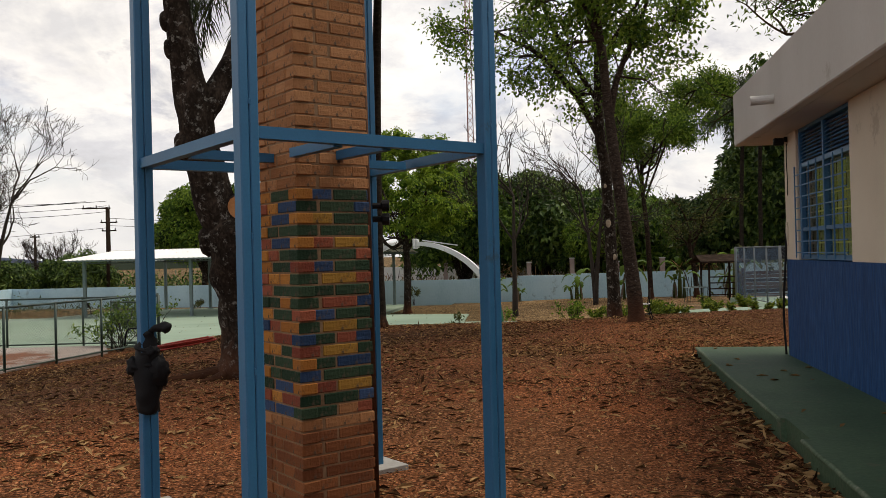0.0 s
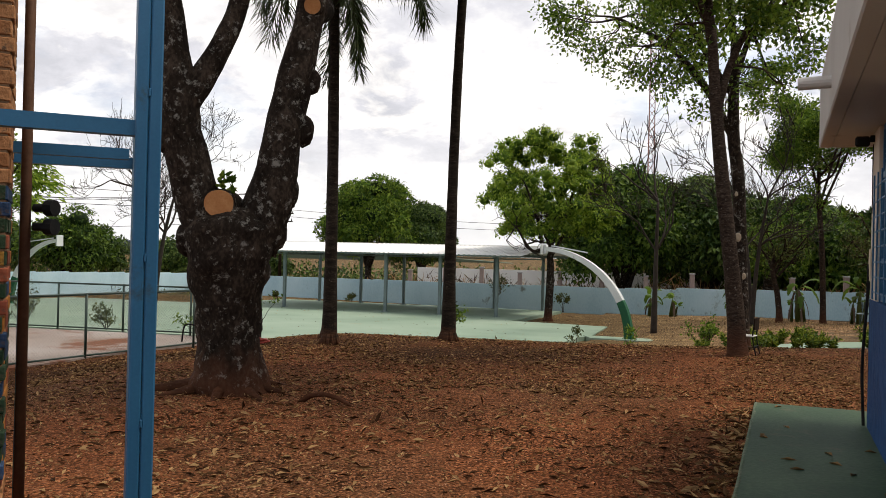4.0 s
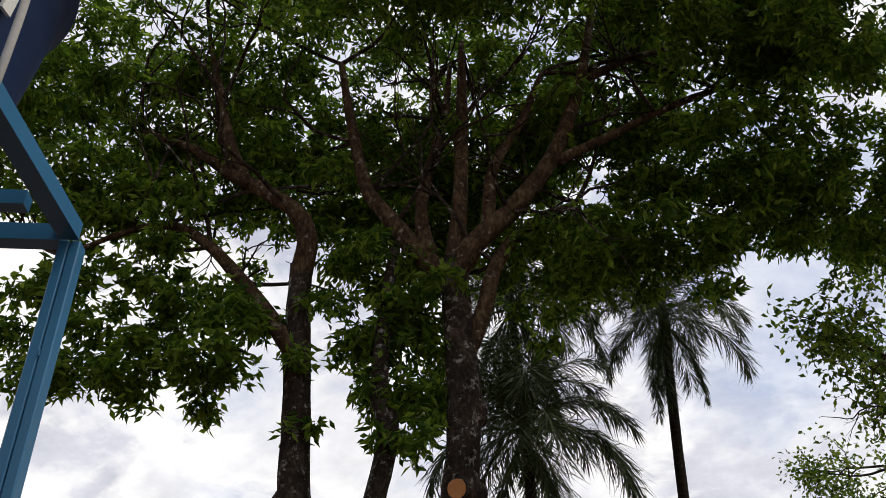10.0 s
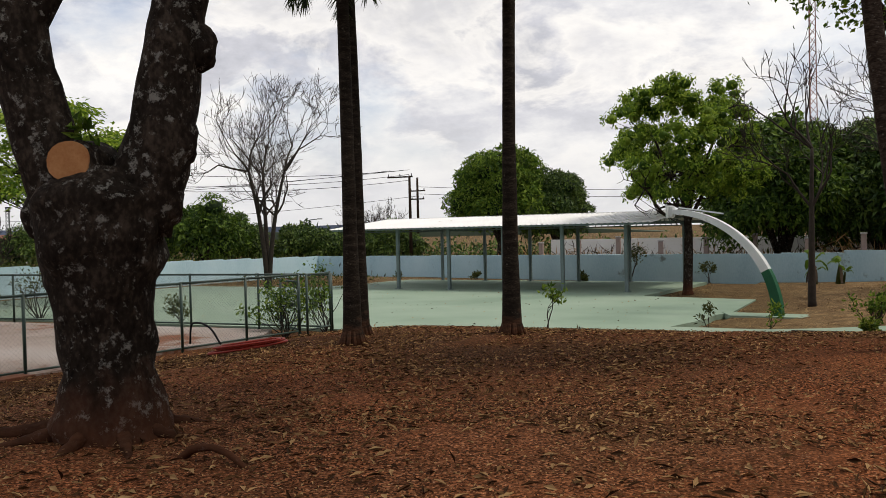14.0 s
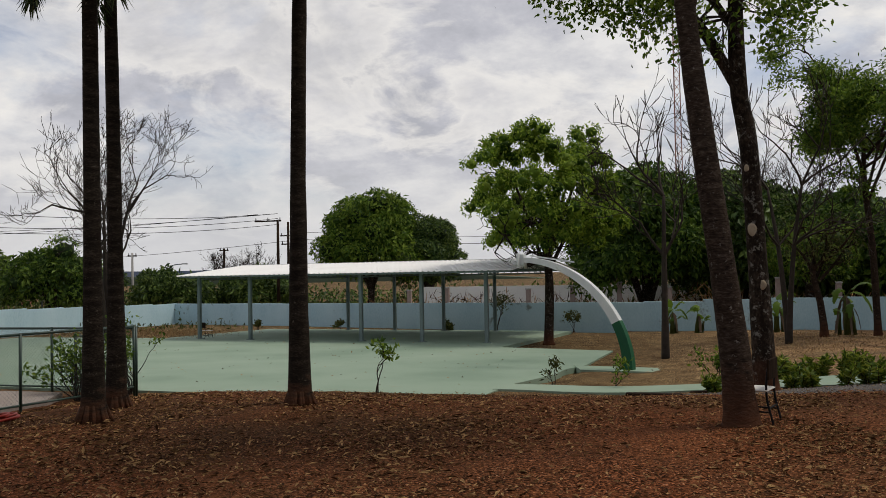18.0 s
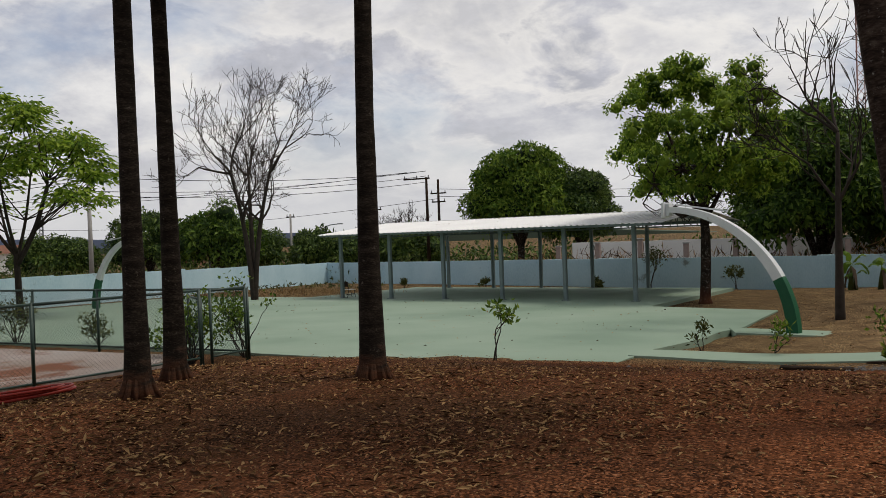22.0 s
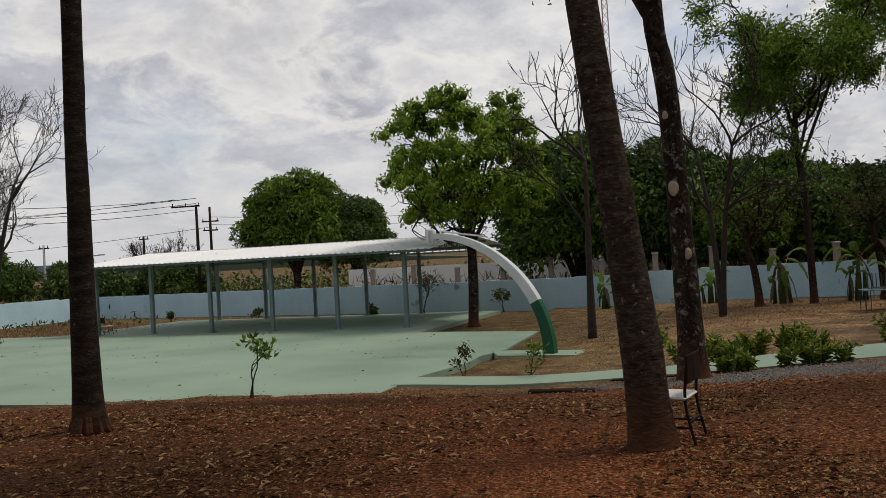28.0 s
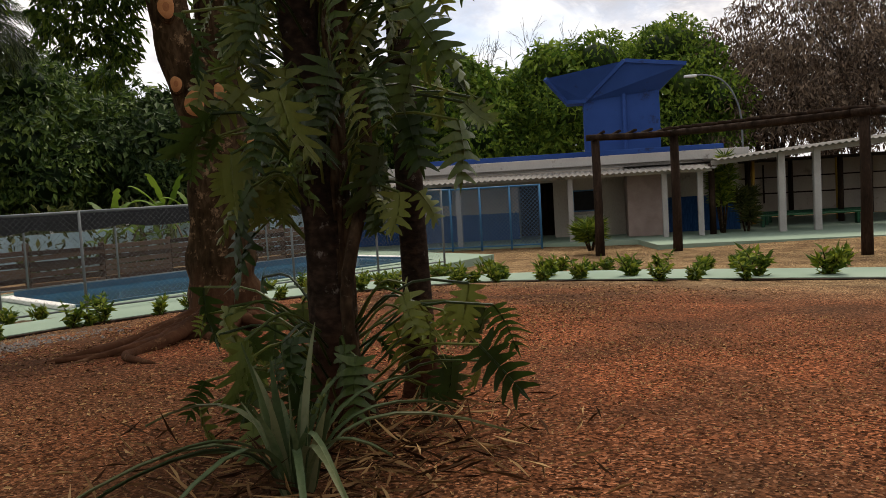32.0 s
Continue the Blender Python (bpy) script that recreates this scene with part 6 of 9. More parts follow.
_chair = copy_thing(school_chair(), Matrix.Translation((-18.1, 44.4, court_z(44.4) + 0.02)) @ Matrix.Rotation(radians(-30), 4, "Z") @ Matrix.Scale(1.25, 4))
tagged(_chair, "small dark school chair standing on the green court", "chair")


# ---- path, pool yard, far house ----
PATH_MID = spline([(-0.5, 26.6), (0.6, 26.5), (2.4, 26.0), (3.8, 25.5), (5.3, 24.85), (7.0, 24.75), (9.2, 24.95), (12.5, 25.0), (16.0, 24.2), (18.2, 22.0), (18.6, 18.6), (20.4, 14.8), (23.0, 10.0)], 6)


def path_z(x, y):
    return gz(x, y) + 0.075


def build_path():
    t = np.gradient(PATH_MID, axis=0)
    t /= np.linalg.norm(t, axis=1)[:, None]
    s = np.stack([-t[:, 1], t[:, 0]], -1)
    ob = thing("path", "pale green painted concrete path with dark kerb edges", "path", kind="structure")
    n = len(PATH_MID)
    w = np.interp(np.arange(n), [0, 20, n], [0.42, 0.62, 0.75])[:, None]
    L, R = PATH_MID + s * w, PATH_MID - s * w
    z = np.array([path_z(*p) for p in PATH_MID])
    for k in range(0, n - 1, 3):
        e = min(k + 3, n - 1)
        m = e - k + 1
        v = []
        for i in range(k, e + 1):
            for q, dz in ((L, 0), (R, 0), (R, -0.35), (L, -0.35)):
                v.append((q[i, 0], q[i, 1], z[i] + dz))
        f = []
        for i in range(m - 1):
            o = i * 4
            for j in range(4):
                f.append((o + j, o + (j + 1) % 4, o + 4 + (j + 1) % 4, o + 4 + j))
        f += [(0, 3, 2, 1), (m * 4 - 4, m * 4 - 3, m * 4 - 2, m * 4 - 1)]
        part("path_slab", Geo().add(v, [tuple(reversed(q)) for q in f]), M["court"], ob)
        if k > 15:
            v = []
            for i in range(k, e + 1):
                for w_, dz in ((0.0, -0.012), (0.09, -0.015), (0.11, -0.4), (0.0, -0.4)):
                    v.append((R[i, 0] - s[i, 0] * w_, R[i, 1] - s[i, 1] * w_, z[i] + dz))
            f = [(i * 4 + j, i * 4 + (j + 1) % 4, i * 4 + 4 + (j + 1) % 4, i * 4 + 4 + j) for i in range(m - 1) for j in range(4)]
            part("kerb", Geo().add(v, [tuple(reversed(q)) for q in f]), M["wood_dark"], ob, "dark kerb edge")


build_path()


def croton(h, seed, mat):
    """Upright stems fanning from the base, with short pointed leaves angled up along them."""
    rng = np.random.default_rng(seed)
    ob = thing("path_shrub", "spiky yellow-green croton shrub beside the path", "shrub", None, "path shrubs")
    leaf = Geo()
    for k in range(5 if h < 0.5 else 9):
        a = rng.uniform(0, 6.28)
        out, top = h * rng.uniform(0.15, 0.62), h * rng.uniform(0.5, 0.9)
        q = spline([(0, 0, -0.03), (math.cos(a) * out * 0.4, math.sin(a) * out * 0.4, top * 0.5), (math.cos(a) * out, math.sin(a) * out, top)], 4)
        part("woody_stem", Geo().tube(q, np.linspace(0.010, 0.005, len(q)), 5), M["bark_brown"], ob, smooth=True)
        n = 26 if h < 0.5 else 34
        s = rng.uniform(0.15, 1.0, n) * (len(q) - 1)
        p = np.stack([np.interp(s, np.arange(len(q)), q[:, j]) for j in range(3)], -1)
        leaf.leaves(p, rng.normal(0, 0.9, (n, 3)) * (1, 1, 0.55) + (0, 0, 0.35), 0.13 + 0.05 * h, 0.026, rng, 0.35)
    part("foliage", leaf, mat, ob)
    return ob


def path_shrubs():
    makers = []
    for k in range(6):
        makers.append(croton((0.36, 0.42, 0.32, 0.56, 0.66, 0.27)[k], 60 + k, M["leaf_yellow"]))
    rng = random.Random(9)
    t = np.gradient(PATH_MID, axis=0)
    t /= np.linalg.norm(t, axis=1)[:, None]
    used = 0
    i = 20.0
    while i < len(PATH_MID) - 8:
        k = int(i)
        for side in (-1, 1):
            if side > 0 and rng.random() < 0.25:
                continue
            off = (0.78 if side < 0 else 1.0 + rng.uniform(0, 0.5)) * side
            p = PATH_MID[k] + np.array((-t[k][1], t[k][0])) * off + np.array((rng.uniform(-0.2, 0.2), rng.uniform(-0.1, 0.1)))
            src = makers[rng.choice((0, 1, 3)) if side > 0 and k < 34 else rng.choice((0, 1, 2, 5))]
            m = Matrix.Translation((p[0], p[1], gz(*p) - 0.01)) @ Matrix.Rotation(rng.uniform(0, 6.28), 4, "Z")
            if used < 6 and makers[used] is not None:
                src = makers[used]
                src.matrix_basis = m
            else:
                copy_thing(src, m)
            used += 1
        i += rng.uniform(0.8, 1.9)
    for x, y, s in ((17.6, 21.9, 1.5), (18.0, 21.0, 1.3), (18.3, 20.2, 1.6), (17.9, 19.2, 1.2), (18.4, 18.4, 1.5), (18.9, 17.4, 1.3), (19.1, 16.4, 1.6), (19.8, 15.5, 1.9), (20.4, 14.4, 1.4), (19.6, 20.8, 1.5), (19.9, 19.8, 1.3), (20.1, 18.7, 1.2), (20.6, 17.4, 1.5), (21.4, 15.8, 1.7), (19.2, 22.4, 1.6), (18.6, 23.2, 1.4)):
        copy_thing(makers[rng.choice((0, 1, 2))], Matrix.Translation((x, y, gz(x, y) - 0.01)) @ Matrix.Rotation(rng.uniform(0, 6), 4, "Z") @ Matrix.Scale(s * 0.85, 4))
    for x, y in ((5.4, 26.5), (6.9, 26.5), (8.4, 26.8), (9.7, 27.2)):
        copy_thing(makers[rng.choice((3, 4))], Matrix.Translation((x, y, gz(x, y) - 0.01)) @ Matrix.Rotation(rng.uniform(0, 6), 4, "Z") @ Matrix.Scale(rng.uniform(0.7, 0.95), 4))


path_shrubs()
POOL_Z = -0.46


def pool_yard():
    slab("pool_deck", [(10.4, 27.0), (20.5, 25.4), (24, 26), (25, 33.2), (11.3, 33.0)], POOL_Z, 0.35, M["court"], "pale green concrete pool deck", "floor")
    ob = thing("swimming_pool", "small blue swimming pool with a white rim", "pool", kind="structure")
    m = Matrix.Translation((12.55, 27.65, POOL_Z)) @ Matrix.Rotation(radians(-3), 4, "Z")
    L, W = 9.6, 3.5
    for a, b, c, d in ((-0.25, L + 0.25, -0.25, 0.0), (-0.25, L + 0.25, W, W + 0.25), (-0.25, 0, 0, W), (L, L + 0.25, 0, W)):
        low = c < 0 and b - a > 1
        part("rim", soft_box(a, b, c, d, 0.004, 0.035 if low else 0.10, 0.015, m), M["court"] if low else M["white_wall"], ob, "pale green flush pool rim" if low else "white pool rim")
    for a, b, c, d in ((0, L, -0.002, 0.05), (0, L, W - 0.05, W + 0.002), (-0.002, 0.05, 0.05, W - 0.05), (L - 0.05, L + 0.002, 0.05, W - 0.05)):
        part("pool_wall", soft_box(a, b, c, d, 0.006, 0.20 if c > W - 0.1 else 0.085, 0.0, m), M["pool"], ob)
    part("water", soft_box(0.05, L - 0.05, 0.05, W - 0.05, 0.0, 0.05, 0.0, m), material("pool_water", ((0.012, 0.05, 0.085), (0.02, 0.075, 0.12)), 1.0, 0.12, 0.05), ob, "still blue water")
    z0, z1 = flat(POOL_Z), flat(1.48)
    fence("pool_fence", "tall grey wire-mesh fence round the pool", [(10.9, 27.05), (12.4, 26.85), (14.6, 26.5), (16.9, 26.15), (19.2, 25.8), (21.3, 25.5)], z0, z1, M["galv"], M["mesh_wire"], 0.11, 0.0022, "pool fences", 0.028)
    fence("pool_fence", "bluish fine-mesh side fence of the pool yard", [(10.9, 27.15), (11.05, 28.6), (11.2, 30.1), (11.35, 31.5), (11.5, 32.8)], z0, z1, M["galv"], M["mesh_blue"], 0.07, 0.0028, "pool fences", 0.028)
    fence("pool_fence", "tall grey wire-mesh fence behind the pool", [(11.5, 32.9), (13.7, 32.7), (16.0, 32.5), (18.3, 32.3), (20.6, 32.1), (22.9, 31.9)], z0, z1, M["galv"], M["mesh_wire"], 0.11, 0.0022, "pool fences", 0.028)
    net = thing("shade_net", "sagging strip of dark shade net under the fence top", "shade net")
    for k in range(5):
        xa, xb = 11.6 + k * 2.28, 11.6 + (k + 1) * 2.28
        ya, yb = 32.75 - (xa - 11.6) * 0.088, 32.75 - (xb - 11.6) * 0.088
        v, f = [], []
        for j in range(9):
            s = j / 8
            x, y = xa + (xb - xa) * s, ya + (yb - ya) * s
            sag = 0.10 * 4 * s * (1 - s)
            v += [(x, y, 1.46), (x, y - 0.03, 1.22), (x, y - 0.05, 1.08 - sag)]
        for j in range(8):
            for q in range(2):
                o = j * 3 + q
                f.append((o, o + 3, o + 4, o + 1))
        part("net_panel", Geo().add(v, f), M["black"], net)
    wood = thing("slab_fence", "rough fence of weathered wooden slabs", "fence")
    rng = random.Random(12)
    for k in range(6):
        x = 12.2 + k * 2.0
        y = 34.0 - k * 0.12
        part("post", soft_box(x - 0.07, x + 0.07, y - 0.07, y + 0.07, gz(x, y) - 0.1, 0.62 + rng.uniform(-0.05, 0.12), 0.015), M["wood_slab"], wood)
        for j in range(7):
            z = -0.42 + j * 0.145
            g = soft_box(0, 1.98, -0.02, 0.02, -0.062 + rng.uniform(-0.01, 0.01), 0.062, 0.01)
            b = part("slab_board", g, M["wood_slab"], wood)
            b.matrix_local = Matrix.Translation((x + 0.02, y - 0.09, z)) @ Matrix.Rotation(radians(-3.4), 4, "Z") @ Matrix.Rotation(rng.uniform(-0.02, 0.02), 4, "Y")
    hut = thing("garden_hut", "small open hut with a dark thatched roof", "hut")
    hx, hy = 12.1, 36.6
    hz = gz(hx, hy)
    for sx in (-0.62, 0.62):
        for sy in (-0.55, 0.55):
            part("post", Geo().tube([(hx + sx, hy + sy, hz - 0.05), (hx + sx, hy + sy, hz + 1.75)], [0.05, 0.045], 8), M["wood_dark"], hut)
    rf = Geo()
    for sgn in (-1, 1):
        rf.add([(hx - 1.0, hy, hz + 2.0), (hx + 1.0, hy, hz + 2.0), (hx + 1.05, hy + sgn * 0.85, hz + 1.72), (hx - 1.05, hy + sgn * 0.85, hz + 1.72), (hx - 1.0, hy, hz + 1.94), (hx + 1.0, hy, hz + 1.94), (hx + 1.05, hy + sgn * 0.85, hz + 1.65), (hx - 1.05, hy + sgn * 0.85, hz + 1.65)], [(0, 1, 2, 3), (7, 6, 5, 4), (3, 2, 6, 7), (0, 3, 7, 4), (1, 5, 6, 2)])
    part("roof", rf, M["wood_dark"], hut, "dark thatch roof")
    for j in range(4):
        part("rail", Geo().bar((hx - 0.7, hy - 0.62, hz + 0.3 + j * 0.25), (hx + 0.7, hy - 0.62, hz + 0.3 + j * 0.25), 0.05), M["wood_dark"], hut)
    for k, (x, y) in enumerate(((10.7, 35.6), (11.05, 36.4))):
        z = gz(x, y)
        tb = thing("school_table", "small steel-legged table with an upturned chair on it", "table", Matrix.Translation((x, y, z)))
        part("tabletop", soft_box(-0.4, 0.4, -0.3, 0.3, 0.60, 0.625, 0.006), M["green_post"], tb)
        for sx in (-0.36, 0.36):
            for sy in (-0.26, 0.26):
                part("leg", Geo().tube([(sx, sy, 0), (sx, sy, 0.6)], [0.013, 0.013], 8), M["dark_green"], tb)
        ch = thing("stacked_chair", "chair frame upturned on the table", "chair", Matrix.Translation((x, y, z + 0.625)))
        part("seat", soft_box(-0.19, 0.19, -0.18, 0.18, 0.0, 0.03, 0.008), M["dark_green"], ch)
        for sx in (-0.17, 0.17):
            for sy in (-0.16, 0.16):
                part("leg", Geo().tube([(sx, sy, 0.03), (sx * 1.05, sy * 1.1, 0.43)], [0.012, 0.012], 8), M["dark_green"], ch)


pool_yard()

M["block"] = material("pinkish_block", ((0.22, 0.16, 0.14), (0.32, 0.25, 0.22)), 3.0, 0.9, 0.3)

# far house: origin at a veranda post, x along the front, y into the house
B2 = Matrix.Translation((29.4, 26.9, -0.6)) @ Matrix.Rotation(math.atan2(-0.84, 0.54), 4, "Z")


def far_house():
    ob = thing("far_house", "low cream and blue house with a veranda and a flat roof", "house")

    def box(name, a, b, c, d, e, f, mat, label="", bev=0.01, par=None):
        return part(name, soft_box(a, b, c, d, e, f, bev, B2), mat, par or ob, label)

    slab("veranda_floor", [tuple((B2 @ Vector(p)).xy) for p in ((-10, 2.6, 0), (-10, -0.5, 0), (2.2, -0.5, 0), (2.6, -3.2, 0), (16, -3.6, 0), (16, 9, 0), (-3, 9, 0))], -0.56, 0.4, M["court"], "pale green concrete veranda floor", "floor")
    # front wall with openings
    box("wall", -9.5, -1.9, 2.6, 2.8, 0, 2.5, M["shaded_cream"])
    box("dado", -9.5, -1.9, 2.594, 2.6, 0.04, 1.05, M["blue_wall"], "blue painted dado", 0)
    box("wall", -0.6, 2.0, 2.6, 2.8, 0, 2.5, M["shaded_cream"])
    box("wall", -1.9, -0.6, 2.6, 2.8, 2.08, 2.5, M["shaded_cream"])
    # near-black panel stands in for the shade inside the open doorway
    box("wall", -1.95, -0.55, 4.2, 4.3, 0, 2.5, M["wood_dark"], "dark panel for the doorway's shade")
    box("wall", 2.0, 3.3, 1.0, 2.8, 0.04, 2.2, M["block"], "pinkish bare block wall")
    box("wall", 3.3, 6.0, 2.4, 2.6, 0, 2.4, M["shaded_cream"])
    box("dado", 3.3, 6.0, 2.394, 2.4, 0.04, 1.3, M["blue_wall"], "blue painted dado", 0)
    box("wall", -9.5, 6.0, 8.0, 8.2, 0, 2.5, M["shaded_cream"])
    box("wall", 5.8, 6.0, 2.6, 8.0, 0, 2.5, M["shaded_cream"])
    box("wall", -9.5, -9.3, 2.8, 8.0, 0, 2.5, M["shaded_cream"])
    w = box("window", 0.1, 1.1, 2.56, 2.62, 0.95, 1.75, M["blue_frame"])
    box("pane", 0.15, 1.05, 2.54, 2.56, 1.0, 1.7, M["black"], "", 0, w)
    w = box("window", -5.9, -4.4, 2.56, 2.62, 1.45, 2.15, M["blue_frame"], "blue louvred window")
    for k in range(6):
        box("slat", -5.85, -4.45, 2.53, 2.57, 1.5 + k * 0.1, 1.56 + k * 0.1, M["blue_frame"], "", 0, w)
    box("sink", 0.0, 1.2, 2.1, 2.55, 0.72, 0.86, M["concrete"], "grey wall sink")
    for x in (-7.6, -3.8, 0.05, 3.17, 4.32):
        box("veranda_post", x - 0.09, x + 0.09, -0.09, 0.09, 0.04, 2.16, M["concrete"])
    box("veranda_beam", -9.5, 4.7, -0.06, 0.06, 2.16, 2.28, M["shaded_fascia"])
    # corrugated veranda roof
    v, f = [], []
    n = 150
    for i in range(n + 1):
        x = -9.8 + i * (14.6 / n)
        h = 0.03 * math.cos(i * math.pi)
        for y, z in ((-0.55, 2.25), (2.7, 2.42)):
            v.append(tuple(B2 @ Vector((x, y, z + h))))
            v.append(tuple(B2 @ Vector((x, y, z + h + 0.012))))
    for i in range(n):
        o = i * 4
        f += [(o + 1, o + 5, o + 7, o + 3), (o, o + 2, o + 6, o + 4), (o, o + 4, o + 5, o + 1)]
    part("veranda_roof", Geo().add(v, f), M["old_sheet"], ob, "grey corrugated veranda roof")
    box("roof", -9.9, 6.4, 2.72, 8.6, 2.5, 2.62, M["shaded_fascia"])
    box("fascia", -9.9, 6.4, 2.5, 2.72, 2.62, 2.95, M["shaded_fascia"], "off-white roof edge")
    box("roof_edge", -6.0, 5.6, 2.9, 3.1, 2.95, 3.15, M["blue_tower"], "blue painted roof edge")
    # tank tower with a butterfly top
    tw = thing("water_tower", "blue concrete water tower with a butterfly top", "water tower", B2)

    def tbox(name, a, b, c, d, e, g, label=""):
        return part(name, soft_box(a, b, c, d, e, g, 0.02), M["blue_tower"], tw, label)

    x0, x1, y0, y1 = 0.67, 3.51, 4.0, 6.8
    tbox("tower_wall", x0, x1, y0, y0 + 0.2, 2.64, 5.35)
    tbox("tower_wall", x0, x0 + 0.2, y0 + 0.2, y1, 2.64, 5.35)
    tbox("tower_wall", x1 - 0.2, x1, y0 + 0.2, y1, 2.64, 5.35)
    tbox("tower_wall", x0 + 0.2, x1 - 0.2, y1 - 0.2, y1, 2.64, 5.35)
    tbox("pilaster", 2.12, 2.26, y0 - 0.12, y0, 2.64, 5.35)
    wing = Geo()
    front = [(-0.70, 3.2, 5.98), (0.03, 3.95, 5.12), (0.75, 3.95, 5.10), (2.24, 3.2, 6.42), (4.42, 3.0, 6.12), (3.56, 3.95, 5.36)]
    back = [(-0.72, 7.3, 6.15), (0.03, 7.0, 5.2), (0.75, 7.0, 5.2), (2.27, 7.3, 6.6), (4.42, 7.3, 6.3), (3.56, 7.0, 5.36)]
    wing.add(front + back, [(0, 1, 2, 3), (2, 5, 4, 3), (9, 8, 7, 6), (9, 10, 11, 8), (0, 3, 9, 6), (3, 4, 10, 9), (1, 7, 8, 2), (2, 8, 11, 5), (0, 6, 7, 1), (4, 5, 11, 10)])
    part("butterfly_top", wing, M["blue_tower"], tw)
    rim = Geo()
    for a, b in ((0, 1), (1, 2), (2, 3), (3, 4)):
        rim.bar(front[a], front[b], 0.14)
    part("rim", rim, M["blue_tower"], tw, "thick rounded rim of the butterfly top")
    # blue mesh enclosure on the veranda
    q = [tuple((B2 @ Vector(p)).xy) for p in ((-5.2, -0.9, 0), (-3.95, -1.0, 0), (-2.95, -1.0, 0), (-1.95, -1.0, 0), (-0.95, -1.0, 0))]
    fence("mesh_enclosure", "pale blue mesh enclosure beside the veranda", q, flat(-0.6), flat(1.45), M["blue_steel"], M["mesh_blue"], 0.13, 0.010, "", 0.035)
    # open hall to the side
    hall = thing("open_hall", "open hall with a corrugated roof on concrete posts", "hall", B2)
    for x in (6.9, 8.0, 10.6, 13.2):
        part("post", soft_box(x - 0.11, x + 0.11, -0.11, 0.11, 0.04, 2.5 + 0.075 * (x - 4.8), 0.012), M["concrete"], hall)
    v, f = [], []
    n = 120
    for i in range(n + 1):
        x = 4.75 + i * 0.1
        h = 0.03 * math.cos(i * math.pi) + 0.08 * (x - 4.8)
        for y, z in ((-0.6, 2.50), (3.6, 2.58)):
            v += [(x, y, z + h), (x, y, z + h + 0.012)]
    for i in range(n):
        o = i * 4
        f += [(o + 1, o + 5, o + 7, o + 3), (o, o + 2, o + 6, o + 4), (o, o + 4, o + 5, o + 1)]
    part("hall_roof", Geo().add(v, f), M["old_sheet"], hall, "grey corrugated roof")
    part("beam", Geo().bar((4.7, 0, 2.42), (16.5, 0, 3.3), 0.12, 0.16), M["concrete"], hall)
    # added roof, put here only to keep the hall's inside dark
    part("rear_roof", soft_box(5.9, 17, 3.7, 10.2, 2.42, 2.50, 0.01), M["wood_dark"], hall, "dark roof added behind to shade the hall")
    for x, y in ((4.75, 0.35), (6.6, 4.0), (9.0, 4.0), (9.9, 4.1), (12.0, 4.0), (6.3, 9.0), (9.3, 9.0), (12.5, 9.0)):
        part("log_post", Geo().tube([(x, y, 0.0), (x, y, 2.42)], [0.11, 0.10], 10, 0.06, x), M["wood_dark"], hall, smooth=True)
    part("rear_wall", soft_box(5.6, 17, 10.2, 10.4, 0.0, 2.45, 0.01), M["shaded_cream"], hall, "stained pale rear wall with hall shade in its colour")
    for k in range(9):
        part("rear_bar", soft_box(6.2 + k * 1.1, 6.26 + k * 1.1, 10.12, 10.19, 0.6, 2.3, 0.0), M["wood_dark"], hall)
    for z in (1.0, 1.7):
        part("rear_rail", soft_box(6.0, 15.2, 10.06, 10.12, z, z + 0.06, 0.0), M["wood_dark"], hall)
    ym = material("yellow_steel_paint", ((0.30, 0.17, 0.02), (0.40, 0.24, 0.03)), 2.0, 0.5, 0.1)
    for x, y in ((6.9, 4.6), (10.2, 5.5)):
        part("yellow_post", Geo().tube([(x, y, 0.0), (x, y, 2.42)], [0.08, 0.08], 10), ym, hall, "yellow painted post")
    for k in range(3):
        bench = thing("bench", "green painted bench in the open hall", "bench", B2 @ Matrix.Translation((8.4 + k * 0.4, 2.6 + k * 1.3, 0.0)))
        part("seat", soft_box(-1.9, 1.9, -0.17, 0.17, 0.42, 0.47, 0.01), M["arch_green"], bench)
        for x in (-1.6, 1.6):
            part("leg", soft_box(x - 0.05, x + 0.05, -0.14, 0.14, 0.04, 0.42, 0.01), M["arch_green"], bench)
    # yellow climbing frame beyond the hall
    fr = thing("monkey_bars", "yellow steel monkey bars behind the hall", "monkey bars", B2 @ Matrix.Translation((11.5, 12.5, 0)))
    for x in (-1.5, 0, 1.5, 3.0):
        for y in (0, 1.5):
            part("upright", Geo().tube([(x, y, -0.6), (x, y, 2.1)], [0.04, 0.04], 8), ym, fr)
    for z in (0.6, 1.4, 2.1):
        for y in (0, 1.5):
            part("crossbar", Geo().tube([(-1.5, y, z), (3.0, y, z)], [0.03, 0.03], 8), ym, fr)


